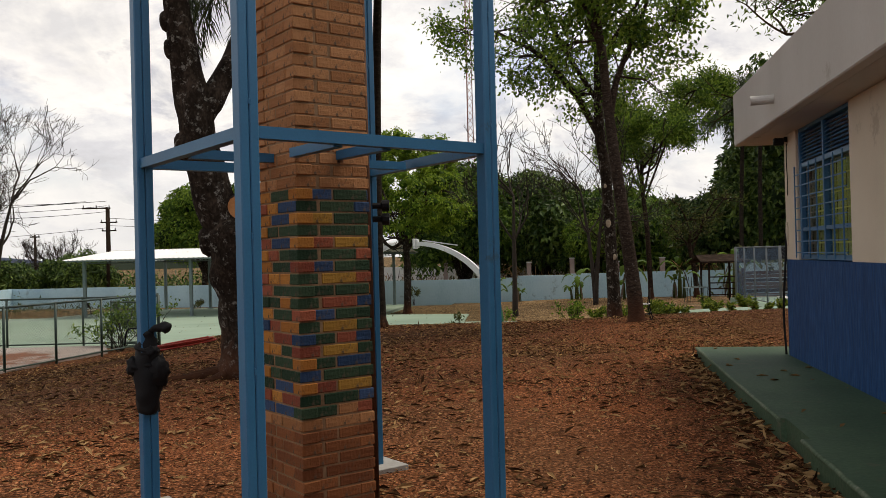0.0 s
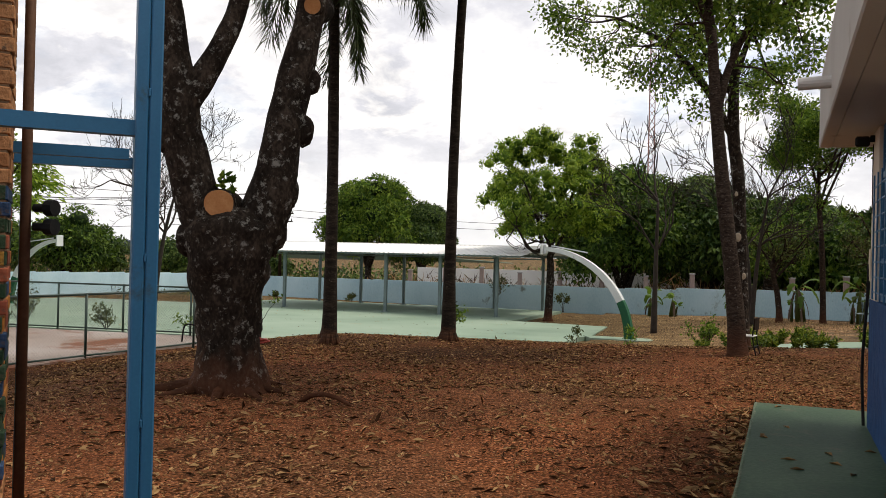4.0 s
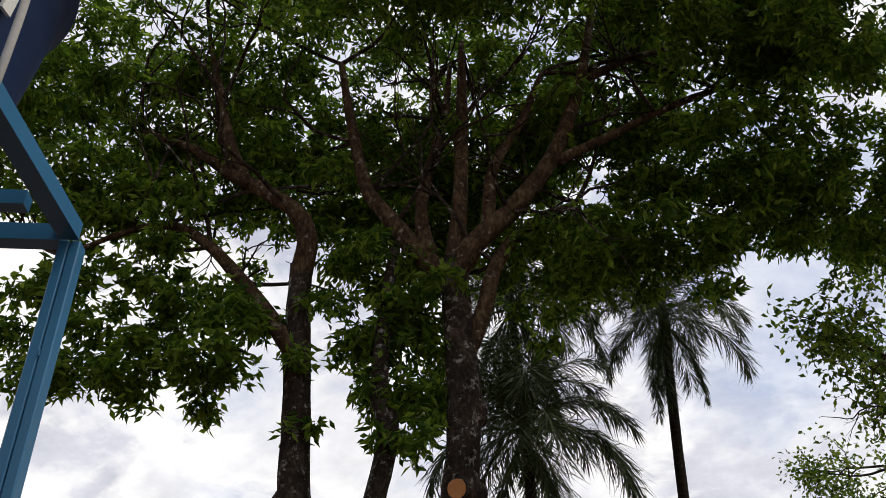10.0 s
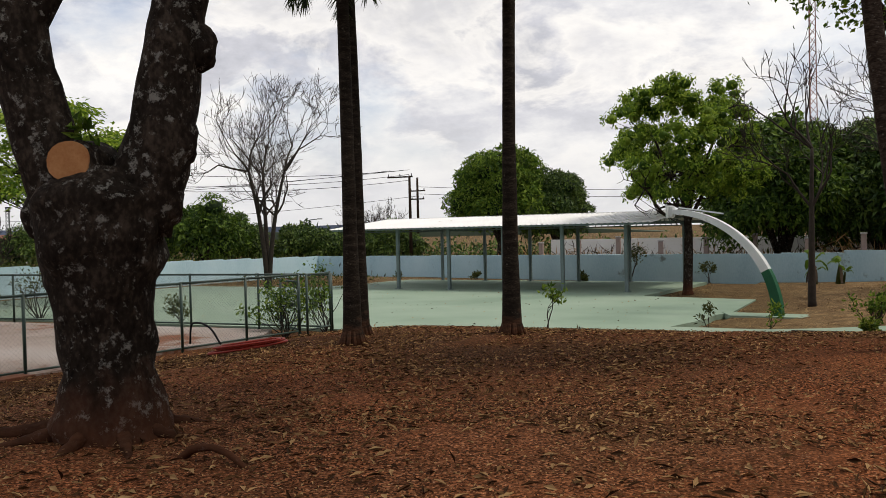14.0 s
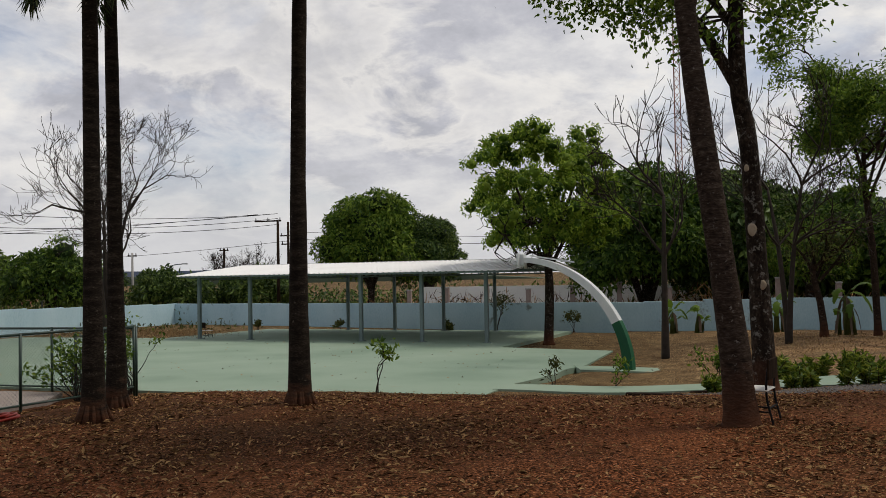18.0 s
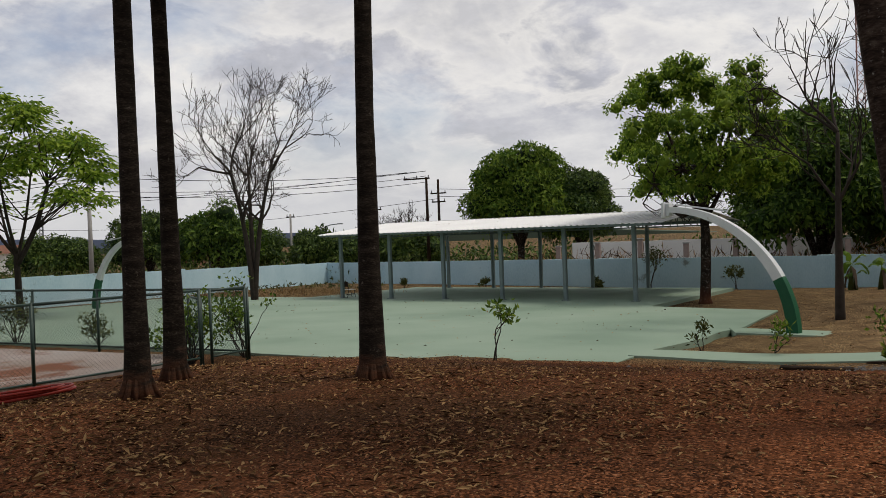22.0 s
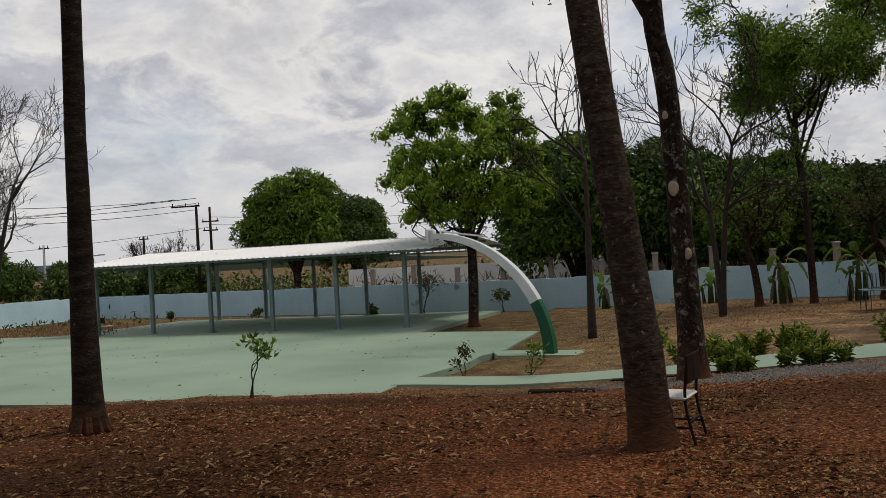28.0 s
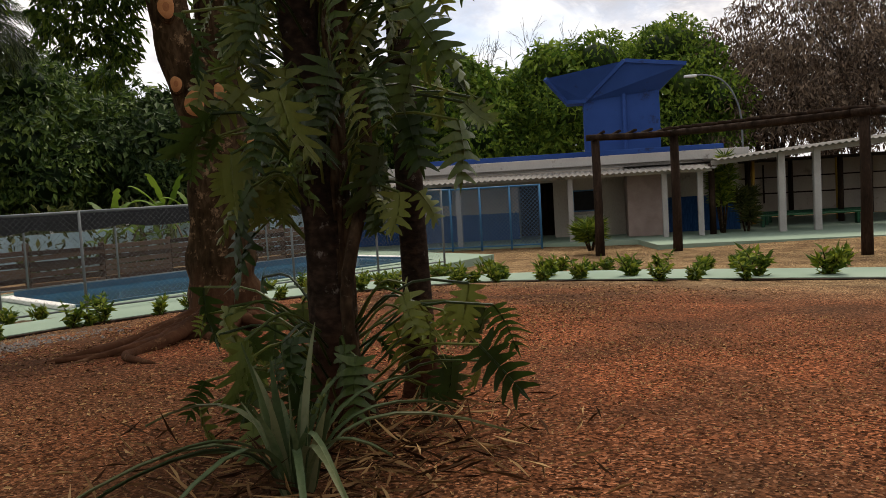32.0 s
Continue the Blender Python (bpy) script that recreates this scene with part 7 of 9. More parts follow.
def dracaena(x, y, H, stems, seed, mat="leaf_yellow", label="tall dracaena with tufts of narrow yellow-green leaves", base=-0.58):
    rng = np.random.default_rng(seed)
    ob = thing("dracaena", label, "plant", Matrix.Translation((x, y, base)), "house plants")
    for k in range(stems):
        a = k * 2.4
        h = H * rng.uniform(0.45, 1.0) if k else H
        ex, ey = math.cos(a) * 0.35 * h / H, math.sin(a) * 0.35 * h / H
        part("stem", Geo().tube([(ex * 0.2, ey * 0.2, -0.03), (ex * 0.7, ey * 0.7, h * 0.5), (ex, ey, h * 0.85)], [0.035, 0.03, 0.025], 7), M["bark_brown"], ob, smooth=True)
        g = Geo()
        for q in np.linspace(0.35, 0.95, 7):
            n = 34
            a2 = rng.uniform(0, 6.28, n)
            d = np.stack([np.cos(a2), np.sin(a2), rng.uniform(-0.3, 0.9, n)], -1)
            p = np.tile(np.array((ex * q, ey * q, h * (0.25 + 0.65 * q))), (n, 1))
            g.leaves(p, d, 0.45, 0.028, rng)
        part("leaf_tuft", g, M[mat], ob)


dracaena(32.86, 23.02, 3.0, 5, 301)
dracaena(26.8, 24.5, 0.9, 5, 304, "leaf_yellow", "low bright yellow-green plant at the pergola post")
dracaena(33.4, 22.4, 1.6, 3, 302, "leaf_olive", "dracaena with dull olive leaves")
dracaena(31.8, 16.2, 2.4, 4, 303, "leaf_olive", "dracaena with dull olive leaves")


far_house()


def pergola():
    ob = thing("pergola", "pergola of dark weathered logs", "pergola")
    P = [Vector((26.31, 23.89, 0)), Vector((27.59, 22.08, 0)), Vector((25.97, 16.57, 0)), Vector((26.8, 10.5, 0))]
    tops = [2.72, 2.70, 2.68, 2.66]
    for p, h in zip(P, tops):
        z = gz(p.x, p.y)
        part("log_post", Geo().tube([(p.x, p.y, z - 0.05), (p.x + 0.02, p.y, z + h * 0.5), (p.x, p.y, h - 0.05)], [0.14, 0.125, 0.12], 12, 0.08), M["wood_dark"], ob, smooth=True)
    for k in range(3):
        a, b = P[k], P[k + 1]
        d = (b - a).normalized()
        for off in (-0.16, 0.16):
            s = Vector((-d.y, d.x, 0)) * off
            part("log_beam", Geo().tube([tuple(a + s - d * 0.25 + Vector((0, 0, tops[k]))), tuple((a + b) / 2 + s + Vector((0, 0, (tops[k] + tops[k + 1]) / 2 - 0.02))), tuple(b + s + d * 0.25 + Vector((0, 0, tops[k + 1])))], [0.085, 0.09, 0.08], 10, 0.1, k), M["wood_dark"], ob, smooth=True)
        n = int((b - a).length / 0.42)
        for j in range(n):
            c = a + (b - a) * ((j + 0.5) / n)
            zz = tops[k] + (tops[k + 1] - tops[k]) * (j + 0.5) / n + 0.12
            s = Vector((-d.y, d.x, 0))
            part("cross_log", Geo().tube([tuple(c - s * 0.45 + Vector((0, 0, zz))), tuple(c + s * 1.9 + Vector((0, 0, zz + 0.03)))], [0.045, 0.04], 7, 0.08, j), M["wood_dark"], ob, smooth=True)
    lamp = thing("street_lamp", "curved-arm street lamp above the roofs", "street lamp")
    q = spline([tuple(B2 @ Vector(p)) for p in ((7.95, 12, -0.4), (7.95, 12, 3.2), (7.9, 12, 4.7), (7.6, 12, 5.7), (7.1, 12, 6.35), (6.4, 12, 6.62), (5.9, 12, 6.64))], 6)
    part("pole", Geo().tube(q, np.linspace(0.05, 0.035, len(q)), 10), M["galv"], lamp, smooth=True)
    part("lamp_head", soft_box(-0.32, 0.25, -0.12, 0.12, -0.06, 0.06, 0.03, B2 @ Matrix.Translation((5.75, 12, 6.62))), M["arch_white"], lamp)


pergola()


def split_leaf(rng, L, lobes):
    """A deeply cut philodendron blade along +x: a broad midrib web with curved fingers."""
    g = Geo()
    n = lobes
    bend = lambda x: -0.50 * x * x / L
    for s in (-1, 1):
        for k in range(n):
            u = (k + 0.5) / n
            x = L * (0.02 + 0.88 * u)
            w = 0.42 * L * math.sin(math.pi * (0.26 + 0.62 * u)) ** 0.7 * (1 + 0.10 * rng.normal())
            a = L / n * 0.50
            sweep = (-0.30 + 1.15 * u + 0.06 * rng.normal()) * w
            drop = (0.42 + 0.28 * rng.normal()) * w
            rows = []
            for q, half in ((0.0, 1.0), (0.36, 1.0), (0.50, 0.76), (0.82, 0.56), (1.0, 0.12)):
                cx = x + sweep * q ** 1.4
                rows.append((cx - a * half, s * w * q, bend(x) - drop * q * q + 0.03 * w * q))
                rows.append((cx + a * half, s * w * q, bend(x) - drop * q * q + 0.03 * w * q))
            f = [(2 * i, 2 * i + 1, 2 * i + 3, 2 * i + 2) if s > 0 else (2 * i + 2, 2 * i + 3, 2 * i + 1, 2 * i) for i in range(4)]
            g.add(rows, f)
    g.add([(L * 0.88, -0.05 * L, bend(L * 0.88)), (L * 0.88, 0.05 * L, bend(L * 0.88)), (L * 1.12, 0.0, bend(L) - 0.05 * L)], [(0, 2, 1)])
    g.tube([(0, 0, 0.004), (L * 0.5, 0, bend(L * 0.5) + 0.004), (L, 0, bend(L))], [0.006, 0.005, 0.002], 5)
    me = g.mesh("leaf_blade")
    me.materials.append(M["leaf_split"])
    return me


M["leaf_split"] = material("glossy_split_leaf", ((0.024, 0.046, 0.009), (0.055, 0.088, 0.016), (0.135, 0.158, 0.032)), 2.0, 0.38, 0.1, each=0.6, translucent=0.3, spec=0.3)
M["leaf_strap"] = material("grey_green_strap_leaf", ((0.030, 0.056, 0.020), (0.066, 0.100, 0.040), (0.17, 0.185, 0.095)), 2.0, 0.5, 0.1, 40.0, each=0.4, translucent=0.15)


def climber_clump():
    rng = np.random.default_rng(77)
    ex, ey = 7.97, 14.42
    z = gz(ex, ey) - 0.08
    trunkE = [(ex, ey, z, 0.22), (ex - 0.02, ey, z + 0.35, 0.135), (ex - 0.04, ey, z + 1.2, 0.11), (ex - 0.10, ey + 0.03, z + 2.4, 0.10), (ex - 0.15, ey + 0.08, z + 3.6, 0.095), (ex - 0.2, ey + 0.12, z + 6.0, 0.09)]
    fx, fy = 8.76, 14.52
    trunkF = [(fx, fy, z, 0.16), (fx, fy, z + 0.4, 0.10), (fx - 0.02, fy, z + 1.8, 0.084), (fx - 0.02, fy, z + 3.5, 0.08), (fx + 0.02, fy, z + 6.5, 0.08)]
    host = tree("host_tree", "rough dark trunk wrapped in climber roots", [trunkE], M["bark_red"], None, None, 14, 0.22, None, seed=12)
    forkF = [(fx - 0.01, fy, z + 5.2, 0.06), (fx - 0.3, fy + 0.1, z + 6.2, 0.045), (fx - 0.5, fy + 0.2, z + 7.4, 0.03)]
    tree("slim_tree", "slim brown ringed trunk beside its neighbour", [trunkF, forkF], M["bark_red"], None, None, 14, 0.05, None, seed=13)
    aerial = Geo()
    for k in range(26):
        a = rng.uniform(0, 6.28)
        r0 = 0.108
        q = [(math.cos(a + 0.5 * math.sin(h * 2 + k)) * r0, math.sin(a + 0.5 * math.sin(h * 2 + k)) * r0, h) for h in np.linspace(0.05, rng.uniform(1.5, 3.8), 9)]
        aerial.tube(q, [rng.uniform(0.012, 0.03)] * 9, 5)
    a = part("aerial_root", aerial, M["bark_brown"], host, smooth=True)
    blades = [split_leaf(rng, L, n) for L, n in ((0.24, 5), (0.28, 6), (0.19, 5), (0.26, 6), (0.22, 5), (0.31, 7))]
    vine = thing("climbing_philodendron", "climbing split-leaf philodendron with drooping blades", "climbing plant", Matrix.Translation((ex, ey, z)))
    stem = Geo()
    q = spline([(0.1, -0.2, 0.0), (-0.12, -0.24, 0.8), (0.1, -0.25, 1.6), (-0.05, -0.26, 2.5), (0.05, -0.24, 3.5), (0, -0.2, 4.4)], 5)
    stem.tube(q, [0.035] * len(q), 8, 0.15)
    part("stem", stem, M["bark_brown"], vine, smooth=True)
    for k in range(330):
        h = float(rng.choice((rng.uniform(0.10, 0.7), rng.uniform(1.1, 1.9), rng.uniform(1.5, 3.8), rng.uniform(1.6, 3.2), rng.uniform(2.0, 3.8), rng.uniform(1.8, 3.8))))
        a = rng.uniform(0, 6.28)
        base = Vector((math.cos(a) * 0.13, math.sin(a) * 0.13, h))
        out = rng.uniform(0.15, 0.80) if h > 1.5 else rng.uniform(0.3, 0.8) if h < 0.75 else rng.uniform(0.1, 0.4)
        tip = base + Vector((math.cos(a) * out, math.sin(a) * out, rng.uniform(0.05, 0.30)))
        midp = (base + tip) / 2 + Vector((0, 0, 0.12))
        lf = part("leaf", blades[rng.integers(6)], None, vine)
        lf.matrix_local = hang = Matrix.Translation(tip) @ Matrix.Rotation(a + rng.normal(0, 0.6), 4, "Z") @ Matrix.Rotation(radians(rng.uniform(40, 105)), 4, "Y") @ Matrix.Rotation(rng.normal(0, 1.1), 4, "X") @ Matrix.Scale(rng.uniform(0.55, 1.2), 4)
        q = spline([tuple(base), tuple(midp), tuple(tip)], 3)
        part("petiole", Geo().tube(q, [0.008] * len(q), 5), M["leaf_split"], lf).matrix_parent_inverse = hang.inverted()
    lx, ly = 7.14, 13.78
    lily = thing("strap_lily", "tall clump of arching strap leaves", "plant", Matrix.Translation((lx, ly, gz(lx, ly) - 0.03)))
    for k in range(38):
        a = rng.uniform(0, 6.28)
        L = rng.uniform(0.42, 0.66) if k < 20 else rng.uniform(0.8, 0.95) if k < 23 else rng.uniform(0.7, 1.3)
        arch_ = rng.uniform(0.0, 0.35) if k < 23 else rng.uniform(0.8, 1.6)
        t = np.linspace(0, 1, 9)
        r = L * (0.12 * t + arch_ * 0.62 * t ** 2)
        h = L * (0.95 * t - arch_ * 0.62 * t ** 2.2)
        w = (0.024 if k < 23 else 0.016) * np.sin(np.pi * (0.22 + 0.76 * t)) + 0.002
        tw = rng.normal(0, 0.9 if k < 23 else 0.25)
        v, f = [], []
        for i in range(9):
            c = np.array((math.cos(a) * (0.06 + r[i]), math.sin(a) * (0.06 + r[i]), max(0.03, h[i])))
            s = np.array((-math.sin(a + tw), math.cos(a + tw), 0)) * w[i]
            v += [tuple(c - s + (0, 0, 0.012)), tuple(c), tuple(c + s + (0, 0, 0.012))]
        for i in range(8):
            f += [(i * 3, i * 3 + 1, i * 3 + 4, i * 3 + 3), (i * 3 + 1, i * 3 + 2, i * 3 + 5, i * 3 + 4)]
        part("strap_leaf", Geo().add(v, f), M["leaf_strap"], lily, smooth=True)
    dead = Geo()
    n = 700
    p = np.stack([lx + 0.4 + rng.normal(0, 0.55, n), ly + 0.2 + rng.normal(0, 0.45, n), np.zeros(n)], -1)
    p[:, 2] = bank(p[:, 0], p[:, 1]) + rng.uniform(0.01, 0.10, n)
    dead.leaves(p, rng.normal(0, 1, (n, 3)) * (1, 1, 0.35), 0.21, 0.007, rng)
    tagged(part("dead_straps", dead, M["litter"]), "withered brown strap leaves round the clump", "litter", kind="stuff")


climber_clump()


def buttress_tree():
    rng = np.random.default_rng(88)
    x, y = 10.4, 19.15
    z = gz(x, y) - 0.1
    trunk = [(x, y, z, 0.66), (x, y, z + 0.22, 0.50), (x, y, z + 0.55, 0.42), (x, y, z + 1.0, 0.37), (x + 0.02, y, z + 1.6, 0.31), (x + 0.04, y, z + 2.3, 0.33), (x, y, z + 2.7, 0.34)]
    limbs = [[(x - 0.05, y, z + 2.4, 0.27), (x - 0.32, y, z + 3.2, 0.23), (x - 0.48, y + 0.05, z + 4.2, 0.20), (x - 0.6, y + 0.1, z + 6.5, 0.15)], [(x + 0.06, y, z + 2.4, 0.27), (x + 0.16, y, z + 3.3, 0.24), (x + 0.2, y, z + 4.5, 0.21), (x + 0.5, y, z + 7.0, 0.14)]]
    twigs, tips = Geo(), []
    for L in limbs:
        for _ in range(8):
            branch_out(twigs, L[3][:3], rng.normal(0, 1, 3) * (1, 1, 0.4) + (0, 0, 0.3), 1.8, 0.06, 3, rng, tips, 0.6, 0.02, 0.72)
    crown = Geo()
    tufts(crown, tips, rng, 14, 0.15, 0.028, 0.2, 0.4)
    dense_crown(crown, (x - 1.3, y + 1.3, 5.1), (1.6, 1.3, 1.4), 190, 40, 0.14, 0.024, rng, 5, -0.9)
    dense_crown(crown, (x - 0.55, y + 1.5, 4.0), (0.75, 0.7, 1.1), 90, 34, 0.14, 0.024, rng, 6, -0.9)
    dense_crown(crown, (x + 0.8, y + 0.8, 6.2), (2.2, 1.8, 1.4), 150, 28, 0.17, 0.028, rng, 7, -0.9)
    ob = tree("buttress_tree", "stout brown tree with sawn limbs and spreading roots", [trunk, *limbs], M["bark_flaky"], crown, M["leaf_mango"], 24, 0.20, twigs, seed=17)
    for dx, dz, r in ((-0.42, 3.72, 0.10), (-0.38, 2.92, 0.07), (-0.20, 2.72, 0.12), (0.10, 2.78, 0.14), (0.42, 2.25, 0.08)):
        n = Vector((-0.35 + dx * 0.5, -0.9, 0.05)).normalized()
        c = Vector((dx - 0.03, 0, dz - 0.09)) + n * 0.265
        oval(ob, c, n, r * 0.82, 1.4)
    for k, (a, L) in enumerate(((-160, 2.3), (-172, 1.9), (-166, 2.0), (-178, 1.5), (-154, 1.6), (-150, 1.9), (-144, 1.0), (-140, 1.3), (-126, 1.0), (-118, 0.7), (-112, 0.8), (-98, 0.7), (-85, 0.6), (-70, 0.6), (-55, 0.7), (-20, 0.8), (30, 0.7), (150, 1.2))):
        a = radians(a)
        s = rng.uniform(-0.35, 0.35)
        pts = []
        for t in np.linspace(0, 1, 6):
            aa = a + s * t + 0.10 * math.sin(t * 7 + k * 2)
            px, py = math.cos(aa) * (0.30 + L * t), math.sin(aa) * (0.30 + L * t)
            pts.append((px, py, gz(x + px, y + py) - z + 0.24 * (1 - t) ** 3 + 0.03 + 0.025 * math.sin(t * 9 + k) - 0.03 * t, 0.065 * (1 - t) ** 0.7 + 0.02))
        p, r = limb(pts, 4)
        part("root", Geo().tube(p, r, 9, 0.25, k), M["bark_flaky"], ob, smooth=True)


buttress_tree()


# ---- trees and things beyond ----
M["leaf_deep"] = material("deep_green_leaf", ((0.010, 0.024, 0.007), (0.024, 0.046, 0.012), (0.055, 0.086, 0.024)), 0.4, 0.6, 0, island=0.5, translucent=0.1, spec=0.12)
M["leaf_fresh"] = material("fresh_green_leaf", ((0.068, 0.130, 0.012), (0.155, 0.250, 0.022), (0.290, 0.385, 0.045)), 0.6, 0.55, 0, island=0.5, translucent=0.45, spec=0.18)


def mango(x, y, top, rad, label, seed, mat="leaf_dark", lumps=34, per=520, leaf=0.27, width=0.058, low=0.6, stretch=1.0, name="mango_tree"):
    rng = np.random.default_rng(seed)
    z = gz(x, y) - 0.1
    hz = (top - low - z) / 2
    g, core = Geo(), Geo()
    if name == "mango_tree":
        leaf = max(leaf, 0.078 * rad)
        width = max(width, 0.21 * leaf)
    if name == "slope_tree":
        dense_crown(g, (x, y, z + low + hz), (rad * stretch * 1.12, rad * 1.12, hz * 1.14), 520, 30, leaf, width, rng, seed)
    else:
        billows(g, core, (x, y, z + low + hz), (rad * stretch, rad, hz), lumps, (0.24, 0.42), per, leaf, width, rng, seed)
        billows(g, None, (x, y, z + low + hz), (rad * stretch * 0.93, rad * 0.93, hz * 0.93), lumps, (0.24, 0.42), per // 3, leaf * 1.5, width * 1.6, rng, seed)
    rows = [[(x, y, z, 0.42), (x, y, z + 0.6, 0.32), (x + 0.1, y, z + low + 0.8, 0.28), (x + 0.1, y, z + low + hz, 0.2)]]
    for k in range(4):
        a = k * 1.6 + seed
        rows.append([(x + 0.1, y, z + low + 0.6, 0.18), (x + math.cos(a) * rad * 0.3, y + math.sin(a) * rad * 0.3, z + low + hz * 0.8, 0.13), (x + math.cos(a) * rad * 0.6, y + math.sin(a) * rad * 0.6, z + low + hz * 1.3, 0.06)])
    ob = tree(name, label, rows, M["bark"], g, M[mat], 8, 0.1, None, seed=seed, group="background trees")
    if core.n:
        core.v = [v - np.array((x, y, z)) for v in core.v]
        # solid filler lumps; the shade inside the crown is put into their dark green
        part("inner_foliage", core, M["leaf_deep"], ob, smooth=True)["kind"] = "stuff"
    return ob


mango(-19.6, 71.5, 8.3, 3.9, "rounded green mango tree beyond the wall", 101, "leaf_light", low=1.6)
mango(-15.4, 73.5, 6.4, 2.6, "smaller dark green mango tree beside it", 102, "leaf_dark", low=1.2)
mango(1.8, 59.5, 7.9, 4.4, "dense dark mango tree behind the boundary wall", 103, "leaf_mango", low=0.0)
mango(7.4, 61.5, 7.0, 4.8, "dense dark mango tree behind the boundary wall", 104, "leaf_dark", low=0.0)
mango(13.2, 60.0, 5.5, 4.6, "dense dark mango tree behind the boundary wall", 105, "leaf_mango", low=0.0)
mango(18.5, 63, 4.6, 5.0, "dense green tree behind the boundary wall", 106, "leaf_mango", low=0.0)
mango(23.4, 56.0, 10.2, 5.3, "tall dark tree mass behind the pool yard", 107, "leaf_dark", low=-0.2)
mango(19.0, 60.5, 5.0, 4.8, "dark tree mass behind the pool palms", 118, "leaf_deep", low=-0.4)
mango(28.0, 57.5, 9.4, 5.0, "tall dark tree mass behind the pool yard", 119, "leaf_dark", low=0.0)
mango(30.0, 52.5, 7.4, 5.0, "tall dark tree mass behind the pool yard", 108, "leaf_deep", low=-0.2)
mango(35.5, 45.5, 9.0, 5.0, "dark tree mass behind the house", 109, "leaf_dark", low=-0.2)
mango(39.5, 40.5, 9.0, 4.2, "bright green mango tree behind the house roof", 110, "leaf_light")
mango(43.5, 36.0, 8.9, 4.2, "green mango tree behind the water tower", 111, "leaf_light")
mango(49.0, 33.0, 9.4, 4.2, "green tree behind the water tower", 112, "leaf_light")
mango(52.5, 28.5, 10.5, 5.2, "brown half-bare tree mass on the slope", 113, "leaf_brown", lumps=60, leaf=0.36, width=0.055, name="slope_tree")
mango(56, 22.0, 11.5, 6.0, "brown half-bare tree mass on the slope", 114, "leaf_brown", lumps=60, leaf=0.36, width=0.055, name="slope_tree")
mango(58, 14.0, 11.5, 6.0, "brown half-bare tree mass on the slope", 115, "leaf_brown", lumps=60, leaf=0.36, width=0.055, name="slope_tree")
mango(66, 30.0, 14.5, 7.0, "brown half-bare tree mass on the slope", 116, "leaf_brown", leaf=0.42, width=0.05, name="slope_tree")
mango(10.2, 55.5, 4.2, 2.0, "light green young tree by the wall", 117, "leaf_light", 22, 220, 0.22, 0.045, 1.4)
for k, (x, y, t, r) in enumerate(((-45.5, 67.3, 4.8, 3.3), (-56.6, 70.6, 4.8, 3.2), (-39.0, 74.0, 2.3, 3.0), (-33, 78, 2.2, 3.0), (-50, 77, 2.6, 3.2), (-66, 68, 2.4, 3.4))):
    mango(x, y, t, r, "low dark tree along the road", 120 + k, "leaf_dark" if k else "leaf_mango", 24, 260, 0.36, 0.07, 0.2, 1.3, "roadside_tree")


